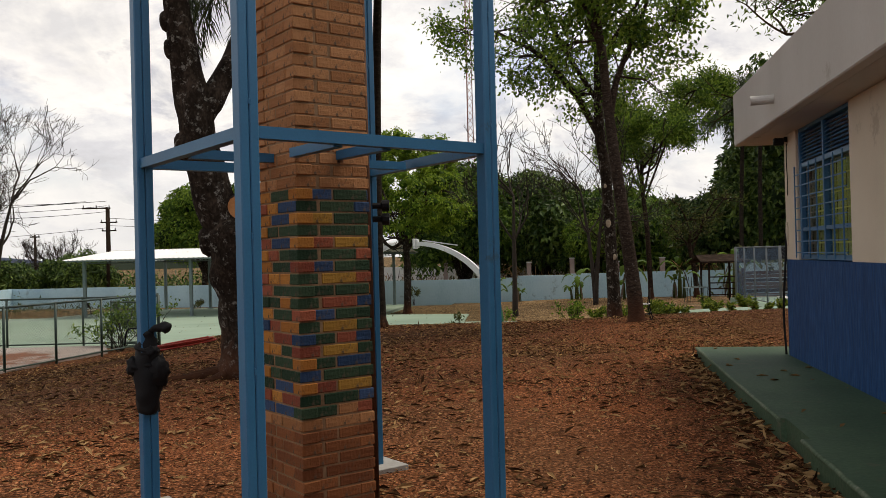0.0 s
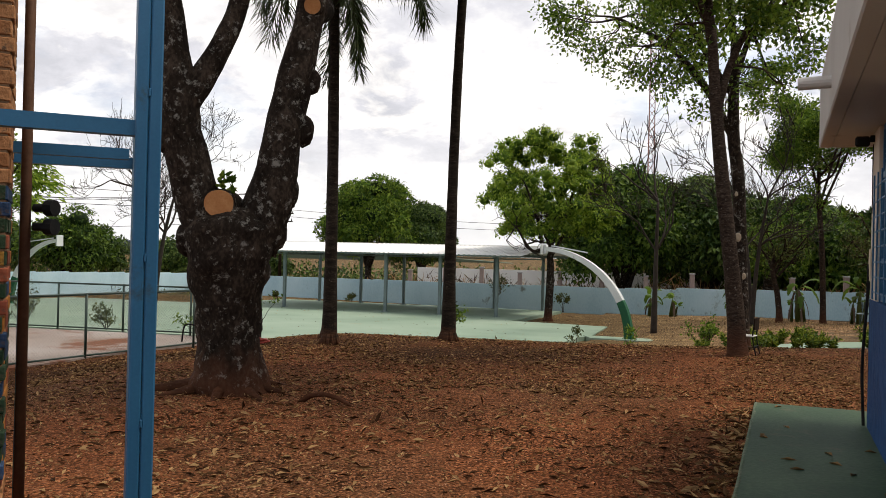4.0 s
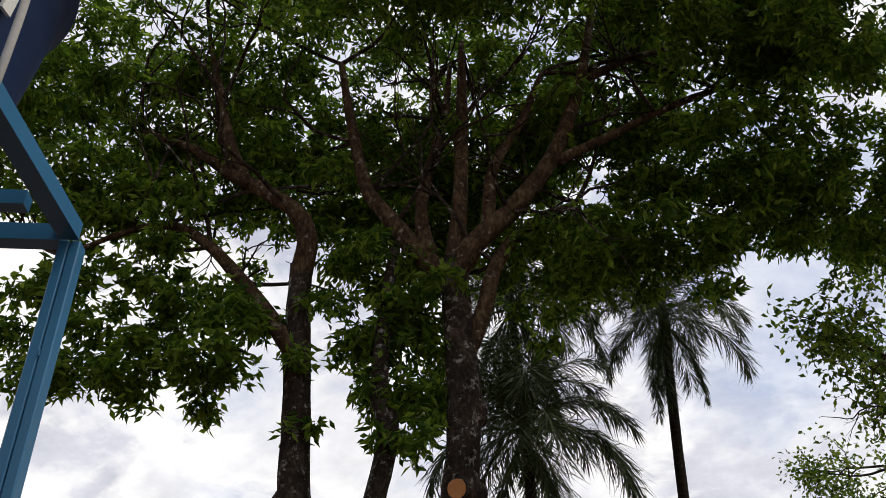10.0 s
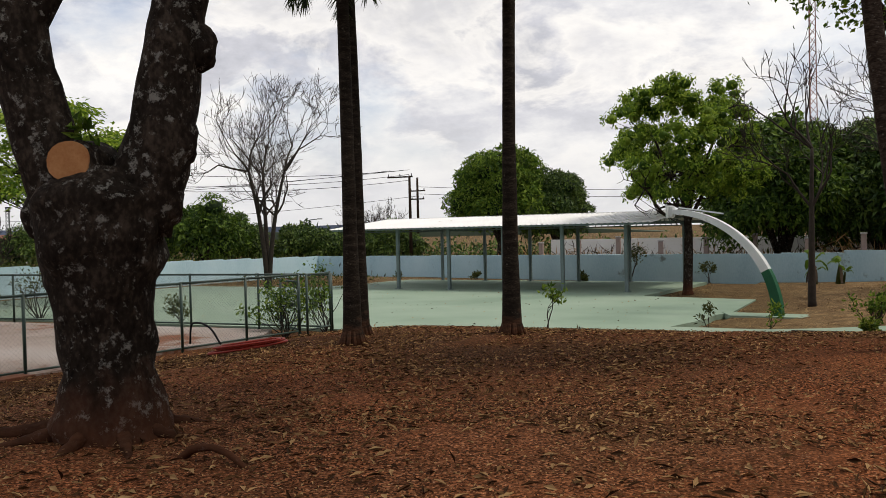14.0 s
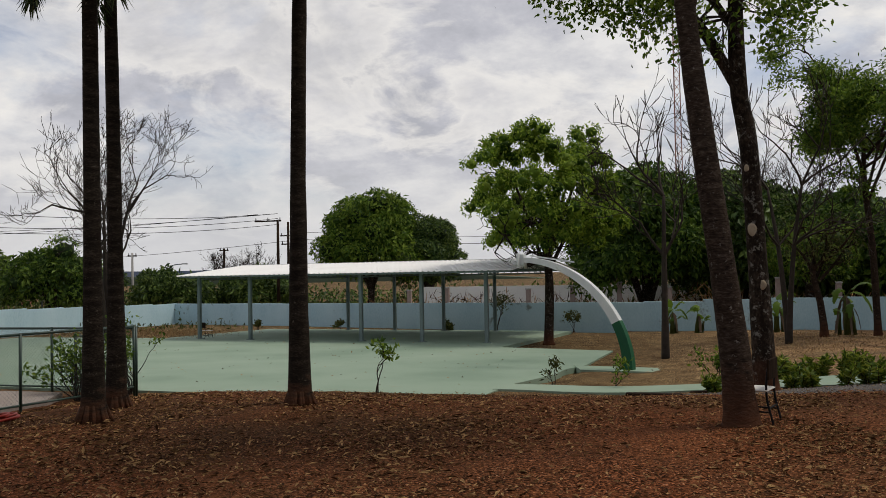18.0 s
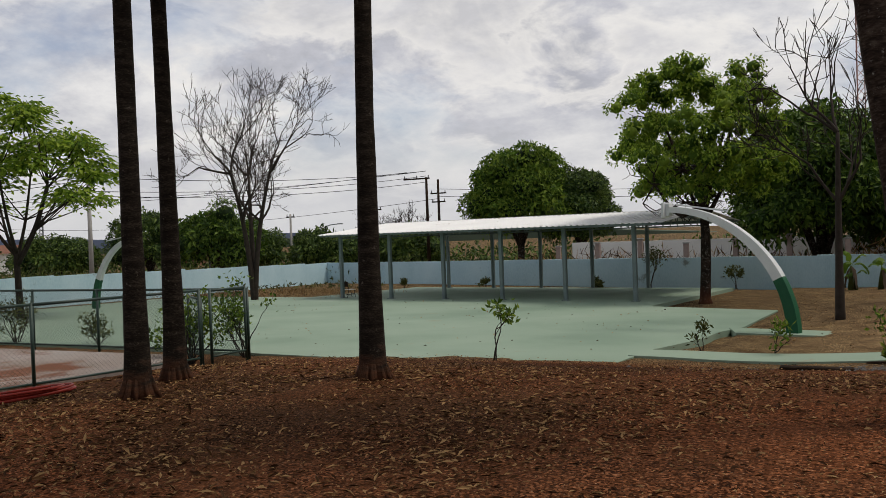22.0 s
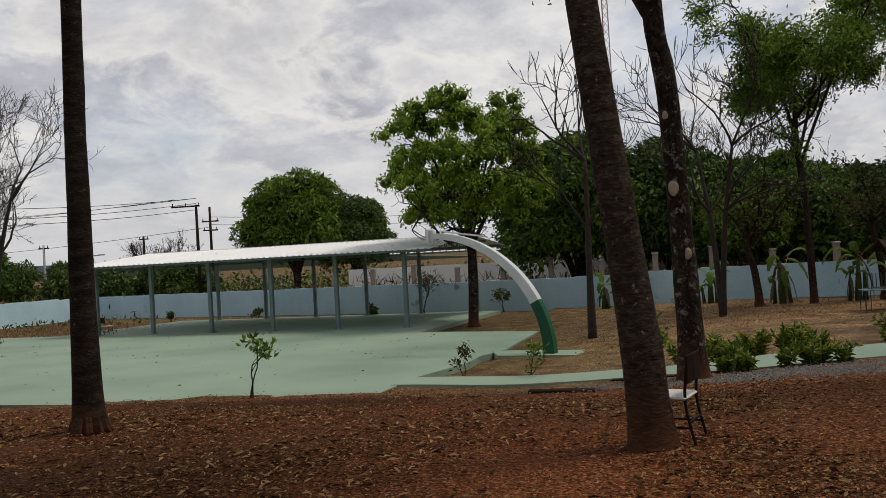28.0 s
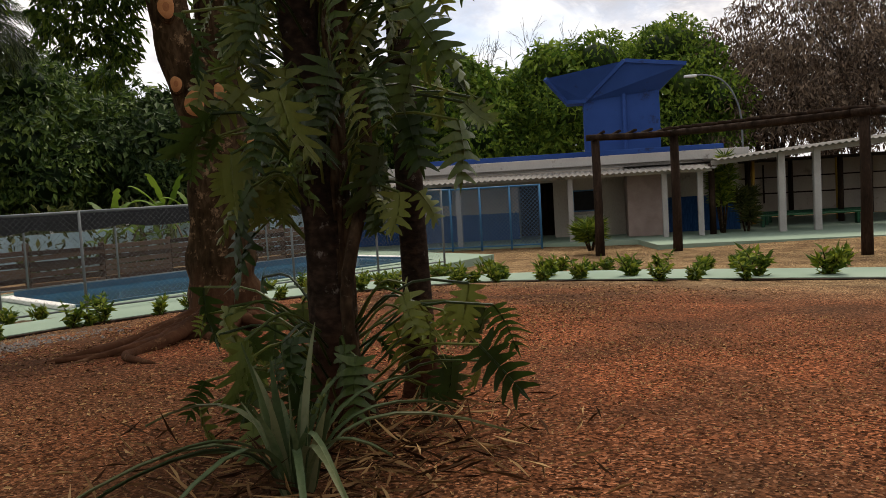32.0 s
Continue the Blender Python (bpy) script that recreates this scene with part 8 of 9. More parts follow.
def court_tree():
    rng = np.random.default_rng(140)
    x, y = -1.6, 42.9
    z = gz(x, y) - 0.1
    trunk = [(x, y, z, 0.27), (x, y, z + 0.4, 0.20), (x + 0.05, y + 0.1, z + 2.0, 0.18), (x, y + 0.3, z + 3.2, 0.16), (x - 0.1, y + 0.5, z + 4.6, 0.12)]
    limbs, twigs, tips = [], Geo(), []
    for k in range(7):
        a = k * 0.9 + 0.3
        r = rng.uniform(1.2, 2.1)
        h = rng.uniform(4.4, 7.2)
        limbs.append([(x, y + 0.3, z + 3.0 + 0.2 * k, 0.09), (x + math.cos(a) * r * 0.5, y + math.sin(a) * r * 0.5, z + h * 0.75, 0.07), (x + math.cos(a) * r, y + math.sin(a) * r, z + h, 0.04)])
        for _ in range(7):
            branch_out(twigs, limbs[-1][rng.integers(1, 3)][:3], rng.normal(0, 1, 3) * (1, 1, 0.5) + (math.cos(a) * 0.5, math.sin(a) * 0.5, 0.35), 0.8, 0.04, 2, rng, tips, 0.7, 0.12, 0.7)
    g, core = Geo(), Geo()
    for k in range(68):
        a, h = k * 2.4 + rng.uniform(-0.4, 0.4), rng.uniform(0, 1)
        r = 3.2 * rng.uniform(0.35, 1.0) ** 0.6 * math.sin(math.pi * (0.20 + 0.66 * h)) ** 0.7
        billows(g, core, (x + math.cos(a) * r, y + 0.3 + math.sin(a) * r, z + 4.3 + 4.5 * h - 0.05 * r * r), (0.80, 0.80, 0.50), 5, (0.40, 0.62), 66, 0.17, 0.040, rng, k, -0.3)
    ob = tree("court_tree", "bright green layered tree beside the canopy", [trunk, *limbs], M["bark"], g, M["leaf_fresh"], 10, 0.1, twigs, seed=19)
    core.v = [v - np.array((x, y, z)) for v in core.v]
    part("inner_foliage", core, M["leaf_light"], ob, smooth=True)["kind"] = "stuff"

    def spreading(x, y, size, label, seed):
        rng = np.random.default_rng(seed)
        z = gz(x, y) - 0.1
        H = 8.6 * size
        trunk = [(x, y, z, 0.20), (x, y, z + 0.5, 0.14), (x - 0.05, y, z + 0.18 * H, 0.12), (x - 0.1, y, z + 0.32 * H, 0.10)]
        limbs, twigs = [], Geo()
        for k in range(6):
            a = k * 1.05 + rng.uniform(-0.2, 0.2)
            r = rng.uniform(0.12, 0.23) * H
            h = H * (0.58 + 0.04 * (k % 3))
            limbs.append([(x - 0.08, y, z + (0.24 + 0.012 * k) * H, 0.075), (x + math.cos(a) * r * 0.55, y + math.sin(a) * r * 0.55, z + h * 0.68, 0.055), (x + math.cos(a) * r, y + math.sin(a) * r, z + h, 0.035)])
        # flat plates of leaves on a dome, each at the end of its own bough
        g = Geo()
        for k in range(64):
            w = rng.uniform(-0.08, 1.0)
            a = k * 2.39996 + rng.uniform(-0.3, 0.3)
            out = math.sqrt(max(0.05, 1 - w * w)) * 0.37 * H * rng.uniform(0.72, 1.06)
            p = np.array((x + math.cos(a) * out, y + math.sin(a) * out, z + H * (0.56 + 0.43 * w * rng.uniform(0.9, 1.03))))
            near = min(limbs, key=lambda q: (q[2][0] - p[0]) ** 2 + (q[2][1] - p[1]) ** 2)
            b0 = np.array(near[1 if w < 0.25 else 2][:3])
            twigs.tube(spline([tuple(b0), tuple(b0 * 0.45 + p * 0.55 - (0, 0, 0.10 * size)), tuple(p)], 4), np.linspace(0.030, 0.010, 9), 5)
            n = 120
            v = rng.normal(0, 1, (n, 3)) * (1, 1, 0.30)
            v *= (0.38 * size * rng.uniform(0.8, 1.2))
            v[:, 2] -= (v[:, 0] ** 2 + v[:, 1] ** 2) * 0.45
            g.leaves(p + v, v * (1, 1, 0.2) + rng.normal(0, 0.12, (n, 3)) + (0, 0, -0.14), 0.28 * size, 0.072 * size, rng, side=np.tile(np.array((0, 0, 1.0)), (n, 1)) + rng.normal(0, 0.35, (n, 3)))
        tree("spreading_tree", label, [trunk, *limbs], M["twig"], g, M["leaf_fresh"], 9, 0.08, twigs, seed=seed)

    spreading(-24.8, 31.9, 1.0, "open leafy tree with pale limbs beyond the fence", 23)
    spreading(-28.6, 22.4, 1.15, "bright leafy tree at the far edge of the side court", 26)
    # feathery tree and neighbours on the right
    for x, y, H, lab, sd, per, mat in ((10.6, 42.5, 11.6, "tall feathery-leaved tree with a slim trunk", 31, 58, "leaf_light"), (13.2, 43.5, 5.4, "thin half-leafed small tree", 33, 3, "leaf_olive"), (8.6, 41.5, 4.6, "thin half-leafed small tree", 34, 2, "leaf_olive")):
        z = gz(x, y) - 0.1
        trunk = [(x, y, z, 0.2), (x, y, z + 0.5, 0.14), (x - 0.1, y, z + H * 0.3, 0.12), (x - 0.3, y, z + H * 0.5, 0.10), (x - 0.25, y, z + H * 0.65, 0.08)]
        limbs, twigs, tips = [], Geo(), []
        for k in range(7):
            a = k * 0.95
            r = rng.uniform(1.5, 2.9) * H / 9
            h = H * rng.uniform(0.62, 0.98)
            limbs.append([(x - 0.28, y, z + H * (0.42 + 0.025 * k), 0.06), (x + math.cos(a) * r * 0.5, y + math.sin(a) * r * 0.5, z + h * 0.82, 0.045), (x + math.cos(a) * r, y + math.sin(a) * r, z + h, 0.025)])
            for _ in range(6):
                branch_out(twigs, limbs[-1][rng.integers(1, 3)][:3], rng.normal(0, 1, 3) * (1, 1, 0.35) + (math.cos(a) * 0.4, math.sin(a) * 0.4, 0.2), 0.6 * H / 9, 0.03, 2, rng, tips, 0.7, 0.05, 0.7)
        g = Geo()
        tufts(g, tips, rng, per, 0.20, 0.036, 0.25, 0.2)
        tree("feathery_tree" if H > 6 else "thin_tree", lab, [trunk, *limbs], M["bark_red"], g, M[mat], 9, 0.08, twigs, seed=sd)


court_tree()


def bare_tree(x, y, H, label, seed, stems=3, spread=0.28, depth=4, r=0.14, kids=(2, 4)):
    rng = np.random.default_rng(seed)
    z = gz(x, y) - 0.1
    twigs, tips = Geo(), []
    rows = []
    for k in range(stems):
        a = k * 6.28 / stems + seed
        dx, dy = math.cos(a) * spread, math.sin(a) * spread
        rows.append([(x, y, z, r * 1.3), (x + dx * 0.5, y + dy * 0.5, z + H * 0.16, r), (x + dx * 1.6, y + dy * 1.6, z + H * 0.38, r * 0.75), (x + dx * 3.4, y + dy * 3.4, z + H * 0.60, r * 0.45)])
        for j in (2, 3):
            for _ in range(3):
                branch_out(twigs, rows[-1][j][:3], rng.normal(0, 0.55, 3) * (1, 1, 0.3) + (dx * 1.8, dy * 1.8, 0.72), H * 0.15, r * 0.48, depth, rng, tips, 0.46, 0.13, 0.80, kids, 5, 0.11, 0.012)
    ob = tree("bare_tree", label, rows, M["twig"], None, None, 8, 0.08, twigs, seed=seed)
    return ob


bare_tree(-22.3, 42.6, 10.2, "leafless grey tree with upswept branches", 151, 3, 0.30, 5, 0.13)
bare_tree(3.06, 34.4, 8.3, "slim leafless tree beyond the arch", 152, 1, 0.05, 4, 0.10)
bare_tree(6.9, 37.5, 8.6, "slim leafless forked tree in the garden", 153, 2, 0.22, 4, 0.09)
bare_tree(-38.2, 84.5, 6.6, "rounded leafless tree by the road", 154, 4, 0.5, 4, 0.14, (3, 4))
bare_tree(-24.0, 27.5, 3.6, "thin leafless shrub tree behind the fence", 155, 3, 0.2, 3, 0.05)
bare_tree(9.5, 62.5, 10.6, "leafless crown above the mango trees", 156, 2, 0.4, 4, 0.12)
bare_tree(46, 41, 11.5, "leafless crown above the house trees", 157, 3, 0.4, 4, 0.12)
bare_tree(58.5, 26, 14.5, "leafless crown on the slope", 158, 3, 0.4, 4, 0.14)

palm(17.5, 48.9, 9.7, 0.16, 0.10, "tall palm with a full feathery crown behind the pool", 24, (0.3, 0), 22, 1.6, 6, (3, 3, 0, 0))
palm(18.5, 48.6, 10.4, 0.16, 0.10, "taller palm with a full feathery crown behind the pool", 25, (0.2, 0), 22, 1.6, 6, (3, 3, 0, 0))


def banana(x, y, H, seed, sag=0.92, label="banana plant with torn broad leaves"):
    rng = np.random.default_rng(seed)
    z = gz(x, y)
    ob = thing("banana_plant", label, "banana plant", Matrix.Translation((x, y, z)), "banana plants")
    stems = [(0.0, 0.0, 1.0), (0.28, 0.16, 0.72), (-0.24, 0.20, 0.55)] if H > 2.0 else [(0.0, 0.0, 1.0), (0.2, 0.1, 0.6)]
    for sx, sy, sc in stems:
        h0 = H * 0.52 * sc
        lx, ly = sx + rng.normal(0, 0.06), sy + rng.normal(0, 0.06)
        part("pseudostem", Geo().tube([(sx, sy, -0.05), ((sx + lx) / 2, (sy + ly) / 2, h0 * 0.5), (lx, ly, h0)], [0.105 * sc + 0.02, 0.085 * sc + 0.01, 0.045], 9, 0.15), M["leaf_olive"], ob, smooth=True)
        turn = rng.uniform(0, 6.28)
        for k in range(6 if sc > 0.9 else 4):
            a = turn + k * 2.4 + rng.uniform(-0.3, 0.3)
            L = H * sc * rng.uniform(0.55, 0.80)
            dead = k >= 4 or rng.random() < 0.15
            up = rng.uniform(-0.2, 0.15) if dead else rng.uniform(0.55, 1.35)
            t = np.linspace(0, 1, 16)
            r = L * (0.30 if dead else 0.70) * (t - 0.18 * t ** 3)
            h = h0 - 0.03 + L * (up * t - (0.75 if dead else sag) * t ** 2.1)
            w = (0.10 if dead else 0.20) * np.sin(np.pi * np.clip(0.05 + 0.92 * t, 0, 1)) ** 0.6 * (0.6 + 0.4 * sc)
            w[:3] = 0.015
            v, f = [], []
            s = np.array((-math.sin(a), math.cos(a), 0))
            for i in range(16):
                c = np.array((lx + math.cos(a) * r[i], ly + math.sin(a) * r[i], max(0.06, h[i])))
                tl, tr = w[i] * rng.uniform(0.45, 1.0), w[i] * rng.uniform(0.45, 1.0)
                v += [tuple(c - s * tl - (0, 0, tl * 0.45)), tuple(c), tuple(c + s * tr - (0, 0, tr * 0.45))]
            for i in range(15):
                f += [(i * 3, i * 3 + 1, i * 3 + 4, i * 3 + 3), (i * 3 + 1, i * 3 + 2, i * 3 + 5, i * 3 + 4)]
            if dead:
                part("dry_leaf", Geo().add(v, f), M["leaf_brown"], ob, "dry brown hanging leaf", smooth=True)
            else:
                part("leaf", Geo().add(v, f), M["leaf_mango"] if k % 2 else M["leaf_light"], ob, smooth=True)
    return ob


for k, (x, y, H) in enumerate(((9.7, 43.2, 2.9), (12.3, 43.4, 2.9), (14.5, 41.6, 3.4), (4.4, 48.8, 1.7), (3.3, 49.0, 1.9), (26.5, 43.5, 4.6), (28.3, 42.5, 4.4), (24.5, 44.5, 4.2), (7.6, 46.8, 2.3), (21.3, 43.0, 3.5), (22.6, 43.3, 3.3), (23.6, 42.6, 3.6), (25.2, 43.0, 3.5))):
    banana(x, y, H, 170 + k, 0.62 if x > 20 else 0.92)


def pole(x, y, H, label, arms, seed):
    z = gz(x, y)
    ob = thing("utility_pole", label, "utility pole", Matrix.Translation((x, y, z)), "utility poles")
    part("pole_shaft", Geo().tube([(0, 0, -0.2), (0, 0, H)], [0.16, 0.10], 10), M["concrete"] if seed % 2 else M["wood_dark"], ob, smooth=True)
    for h, w, off in arms:
        part("crossarm", Geo().bar((-w / 2 + off, 0, h), (w / 2 + off, 0, h), 0.10, 0.12), M["wood_dark"], ob)
        for k in range(3):
            xx = -w / 2 + off + 0.1 + k * (w - 0.2) / 2
            part("insulator", Geo().tube([(xx, 0, h + 0.05), (xx, 0, h + 0.28)], [0.05, 0.03], 7), M["black"], ob)
    return ob


pole(-28.2, 73.0, 8.2, "dark wooden utility pole with a crossarm", ((8.1, 2.4, -0.9),), 2)
pole(-31.5, 82, 8.6, "utility pole with transformer arms", ((7.3, 1.6, 0), (6.5, 1.4, 0)), 4)
pole(-39.2, 48.2, 7.6, "grey concrete utility pole beyond the wall", ((7.1, 1.3, 0), (6.4, 1.1, 0)), 3)
pole(-47.0, 80, 6.0, "dark roadside pole with one crossarm", ((5.7, 1.0, 0),), 3)
pole(-40.5, 86, 6.4, "dark roadside pole with one crossarm", ((6.2, 1.0, 0),), 2)
pole(-2.5, 82, 10.5, "utility pole behind the trees", ((10.2, 1.8, 0), (9.4, 1.4, 0)), 2)


def road_lamp(x, y, H, turn):
    ob = thing("street_lamp", "thin curved street lamp on the road", "street lamp", Matrix.Translation((x, y, gz(x, y))) @ Matrix.Rotation(turn, 4, "Z"), "road lamps")
    q = spline([(0, 0, -0.1), (0, 0, H * 0.85), (0.3, 0, H * 0.97), (1.4, 0, H)], 6)
    part("pole", Geo().tube(q, np.linspace(0.08, 0.04, len(q)), 8), M["galv"], ob, smooth=True)
    part("lamp_head", soft_box(1.2, 1.8, -0.12, 0.12, H - 0.05, H + 0.06, 0.03), M["galv"], ob)


road_lamp(-45.5, 84, 4.9, 0.3)
road_lamp(-61, 74, 5.6, 2.6)
road_lamp(-54, 76, 6.0, 0.2)


def wires():
    ob = thing("power_lines", "sagging power lines between the poles", "cable")
    runs = [((-30.0, 73, 6.8), (-90, 62, 6.5)), ((-28.2, 73, 6.8), (-90, 62, 7.2)), ((-39.2, 48.2, 5.9), (-110, 40, 6.6)), ((-39.2, 48.2, 5.7), (-110, 40, 6.0)), ((-39.2, 48.2, 5.0), (-110, 42, 5.2)), ((-39.2, 48.2, 5.9), (-28.2, 73, 6.8)), ((-39.2, 48.2, 5.0), (-28.2, 73, 6.4)), ((-39.2, 48.2, 4.7), (-28.2, 73, 5.9)), ((-31.5, 82, 5.8), (30, 96, 6.2)), ((-31.5, 82, 5.1), (30, 96, 5.6)), ((-31.5, 82, 4.9), (-110, 90, 5.0))]
    for a, b in runs:
        a, b = np.array(a, float), np.array(b, float)
        t = np.linspace(0, 1, 25)[:, None]
        p = a + (b - a) * t
        p[:, 2] -= 1.1 * 4 * (t[:, 0] * (1 - t[:, 0])) * np.linalg.norm(b - a) / 60
        part("wire", Geo().tube(p, [0.02] * 25, 4), M["black"], ob)


wires()


def radio_mast():
    x, y, H = 4.5, 108.0, 38.0
    ob = thing("radio_mast", "thin red and white lattice mast far off", "mast", Matrix.Translation((x, y, gz(x, y))))
    red = material("mast_paint", ((0.20, 0.10, 0.085), (0.30, 0.17, 0.15)), 1.0, 0.7, 0)
    for k in range(3):
        a = k * 2.094
        part("mast_leg", Geo().bar((math.cos(a) * 0.55, math.sin(a) * 0.55, 0), (math.cos(a) * 0.35, math.sin(a) * 0.35, H), 0.10), red, ob)
    g = Geo()
    for i in range(40):
        z = i * H / 40
        r = 0.55 - 0.2 * i / 40
        for k in range(3):
            a, b = k * 2.094, (k + 1) * 2.094
            g.bar((math.cos(a) * r, math.sin(a) * r, z), (math.cos(b) * r, math.sin(b) * r, z + H / 40), 0.05)
    part("mast_lacing", g, red, ob)


radio_mast()


def scrub(name, label, pts, mat, leaf, width, height, spread, n, seed):
    rng = np.random.default_rng(seed)
    g = Geo()
    P = spline([(x, y) for x, y in pts], 10)
    s = rng.uniform(0, len(P) - 1, n)
    x, y = np.interp(s, np.arange(len(P)), P[:, 0]), np.interp(s, np.arange(len(P)), P[:, 1])
    x, y = x + rng.normal(0, spread, n), y + rng.normal(0, spread, n)
    lump = np.array([0.55 + 0.9 * abs(noise.noise(Vector((a * 0.22, b * 0.22, seed)))) for a, b in zip(x, y)])
    z = bank(x, y) + rng.uniform(0, 1, n) ** 1.3 * height * lump
    g.leaves(np.stack([x, y, z], -1), rng.normal(0, 0.8, (n, 3)) + (0, 0, 0.5), leaf, width, rng)
    return tagged(part(name, g, M[mat]), label, "vegetation", kind="stuff")


scrub("roadside_scrub", "dark scrub belt beyond the boundary wall", [(-110, 62), (-70, 76), (-40, 82), (-15, 84), (15, 80)], "leaf_dark", 0.45, 0.11, 2.9, 3.0, 15000, 201)
scrub("roadside_scrub", "olive scrub behind the boundary wall", [(-60, 58), (-36, 63), (-14, 66), (2, 63)], "leaf_olive", 0.4, 0.07, 1.7, 1.6, 6000, 202)
scrub("dry_reeds", "dry pale reeds behind the white wall strip", [(-16, 63.5), (-2, 60.5), (8, 56.5), (20, 52.5)], "litter", 0.9, 0.020, 2.0, 1.0, 3000, 203)
scrub("dry_grass", "dry straw grass round the garden", [(6.5, 33), (7, 37), (10, 40), (7, 43), (9, 46)], "straw", 0.11, 0.009, 0.03, 1.6, 2600, 204)
scrub("green_scrub", "green scrub along the far boundary wall", [(17, 48.5), (24, 46.5), (34, 45), (44, 43)], "leaf_olive", 0.45, 0.10, 3.4, 1.2, 6000, 205)
scrub("wall_weeds", "weeds along the foot of the left wall", [(-22, 55), (-31, 51.5), (-45, 46.5)], "leaf_olive", 0.3, 0.05, 0.5, 0.8, 500, 206)
scrub("bed_grass", "dry grass in the bed beside the court", [(-20.5, 45.5), (-23, 50), (-26, 48.5), (-29, 46)], "straw", 0.25, 0.012, 0.12, 1.4, 2500, 207)


def block_posts():
    for k in range(11):
        x = -13.0 + k * 2.7
        y = 60.6 - 0.28 * (x + 13)
        ob = thing("block_post", "weathered pinkish block post behind the boundary wall", "post", Matrix.Translation((x, y, gz(x, y))), "block posts")
        part("shaft", soft_box(-0.14, 0.14, -0.14, 0.14, -0.1, 2.15 + 0.15 * (k % 3), 0.02), M["block"], ob)
        part("cap", soft_box(-0.17, 0.17, -0.17, 0.17, 2.15 + 0.15 * (k % 3), 2.23 + 0.15 * (k % 3), 0.015), M["concrete"], ob)


block_posts()


def hills():
    # distance haze is put into the blue of the farther hills
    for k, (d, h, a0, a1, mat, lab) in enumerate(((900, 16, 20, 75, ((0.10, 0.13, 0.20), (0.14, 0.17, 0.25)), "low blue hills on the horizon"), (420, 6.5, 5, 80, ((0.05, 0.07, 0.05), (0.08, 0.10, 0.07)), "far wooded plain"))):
        v, f = [], []
        n = 120
        for i in range(n + 1):
            a = radians(90 + a0 + (a1 - a0) * i / n)
            z = h * (0.75 + 0.35 * noise.noise(Vector((i * 0.05, k, 2)))) * min(1, 8 * i / n, 8 * (1 - i / n))
            x, y = math.cos(a) * d, math.sin(a) * d
            v += [(x, y, -6), (x, y, -3 + z), (x * 1.1, y * 1.1, -3 + z * 1.05)]
        for i in range(n):
            f += [(i * 3, i * 3 + 3, i * 3 + 4, i * 3 + 1), (i * 3 + 1, i * 3 + 4, i * 3 + 5, i * 3 + 2)]
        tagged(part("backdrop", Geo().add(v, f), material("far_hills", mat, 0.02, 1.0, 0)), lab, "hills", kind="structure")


hills()


def far_houses():
    rng = random.Random(6)
    for k in range(9):
        x, y = -95 - k * 9 + rng.uniform(-3, 3), 95 + rng.uniform(-15, 25) - k * 3
        w, d, h = rng.uniform(6, 12), 6, rng.uniform(2.6, 3.6)
        m = Matrix.Translation((x, y, gz(x, y))) @ Matrix.Rotation(rng.uniform(0.3, 0.9), 4, "Z")
        ob = thing("house", "distant small house with a pale wall", "house", m, "distant houses")
        part("wall", soft_box(-w / 2, w / 2, -d / 2, d / 2, 0, h, 0.02), M["white_wall"] if k % 3 else M["clay"], ob)
        g = Geo()
        g.add([(-w / 2 - 0.4, -d / 2 - 0.4, h), (w / 2 + 0.4, -d / 2 - 0.4, h), (w / 2 + 0.4, 0, h + 1.2), (-w / 2 - 0.4, 0, h + 1.2), (w / 2 + 0.4, d / 2 + 0.4, h), (-w / 2 - 0.4, d / 2 + 0.4, h)], [(0, 1, 2, 3), (3, 2, 4, 5)])
        part("roof", g, M["clay"], ob)
        for j in range(3):
            xx = -w / 2 + w * (j + 0.7) / 3.6
            part("window", soft_box(xx - 0.5, xx + 0.5, -d / 2 - 0.03, -d / 2, 1.0, 2.0, 0), M["black"], ob)


far_houses()


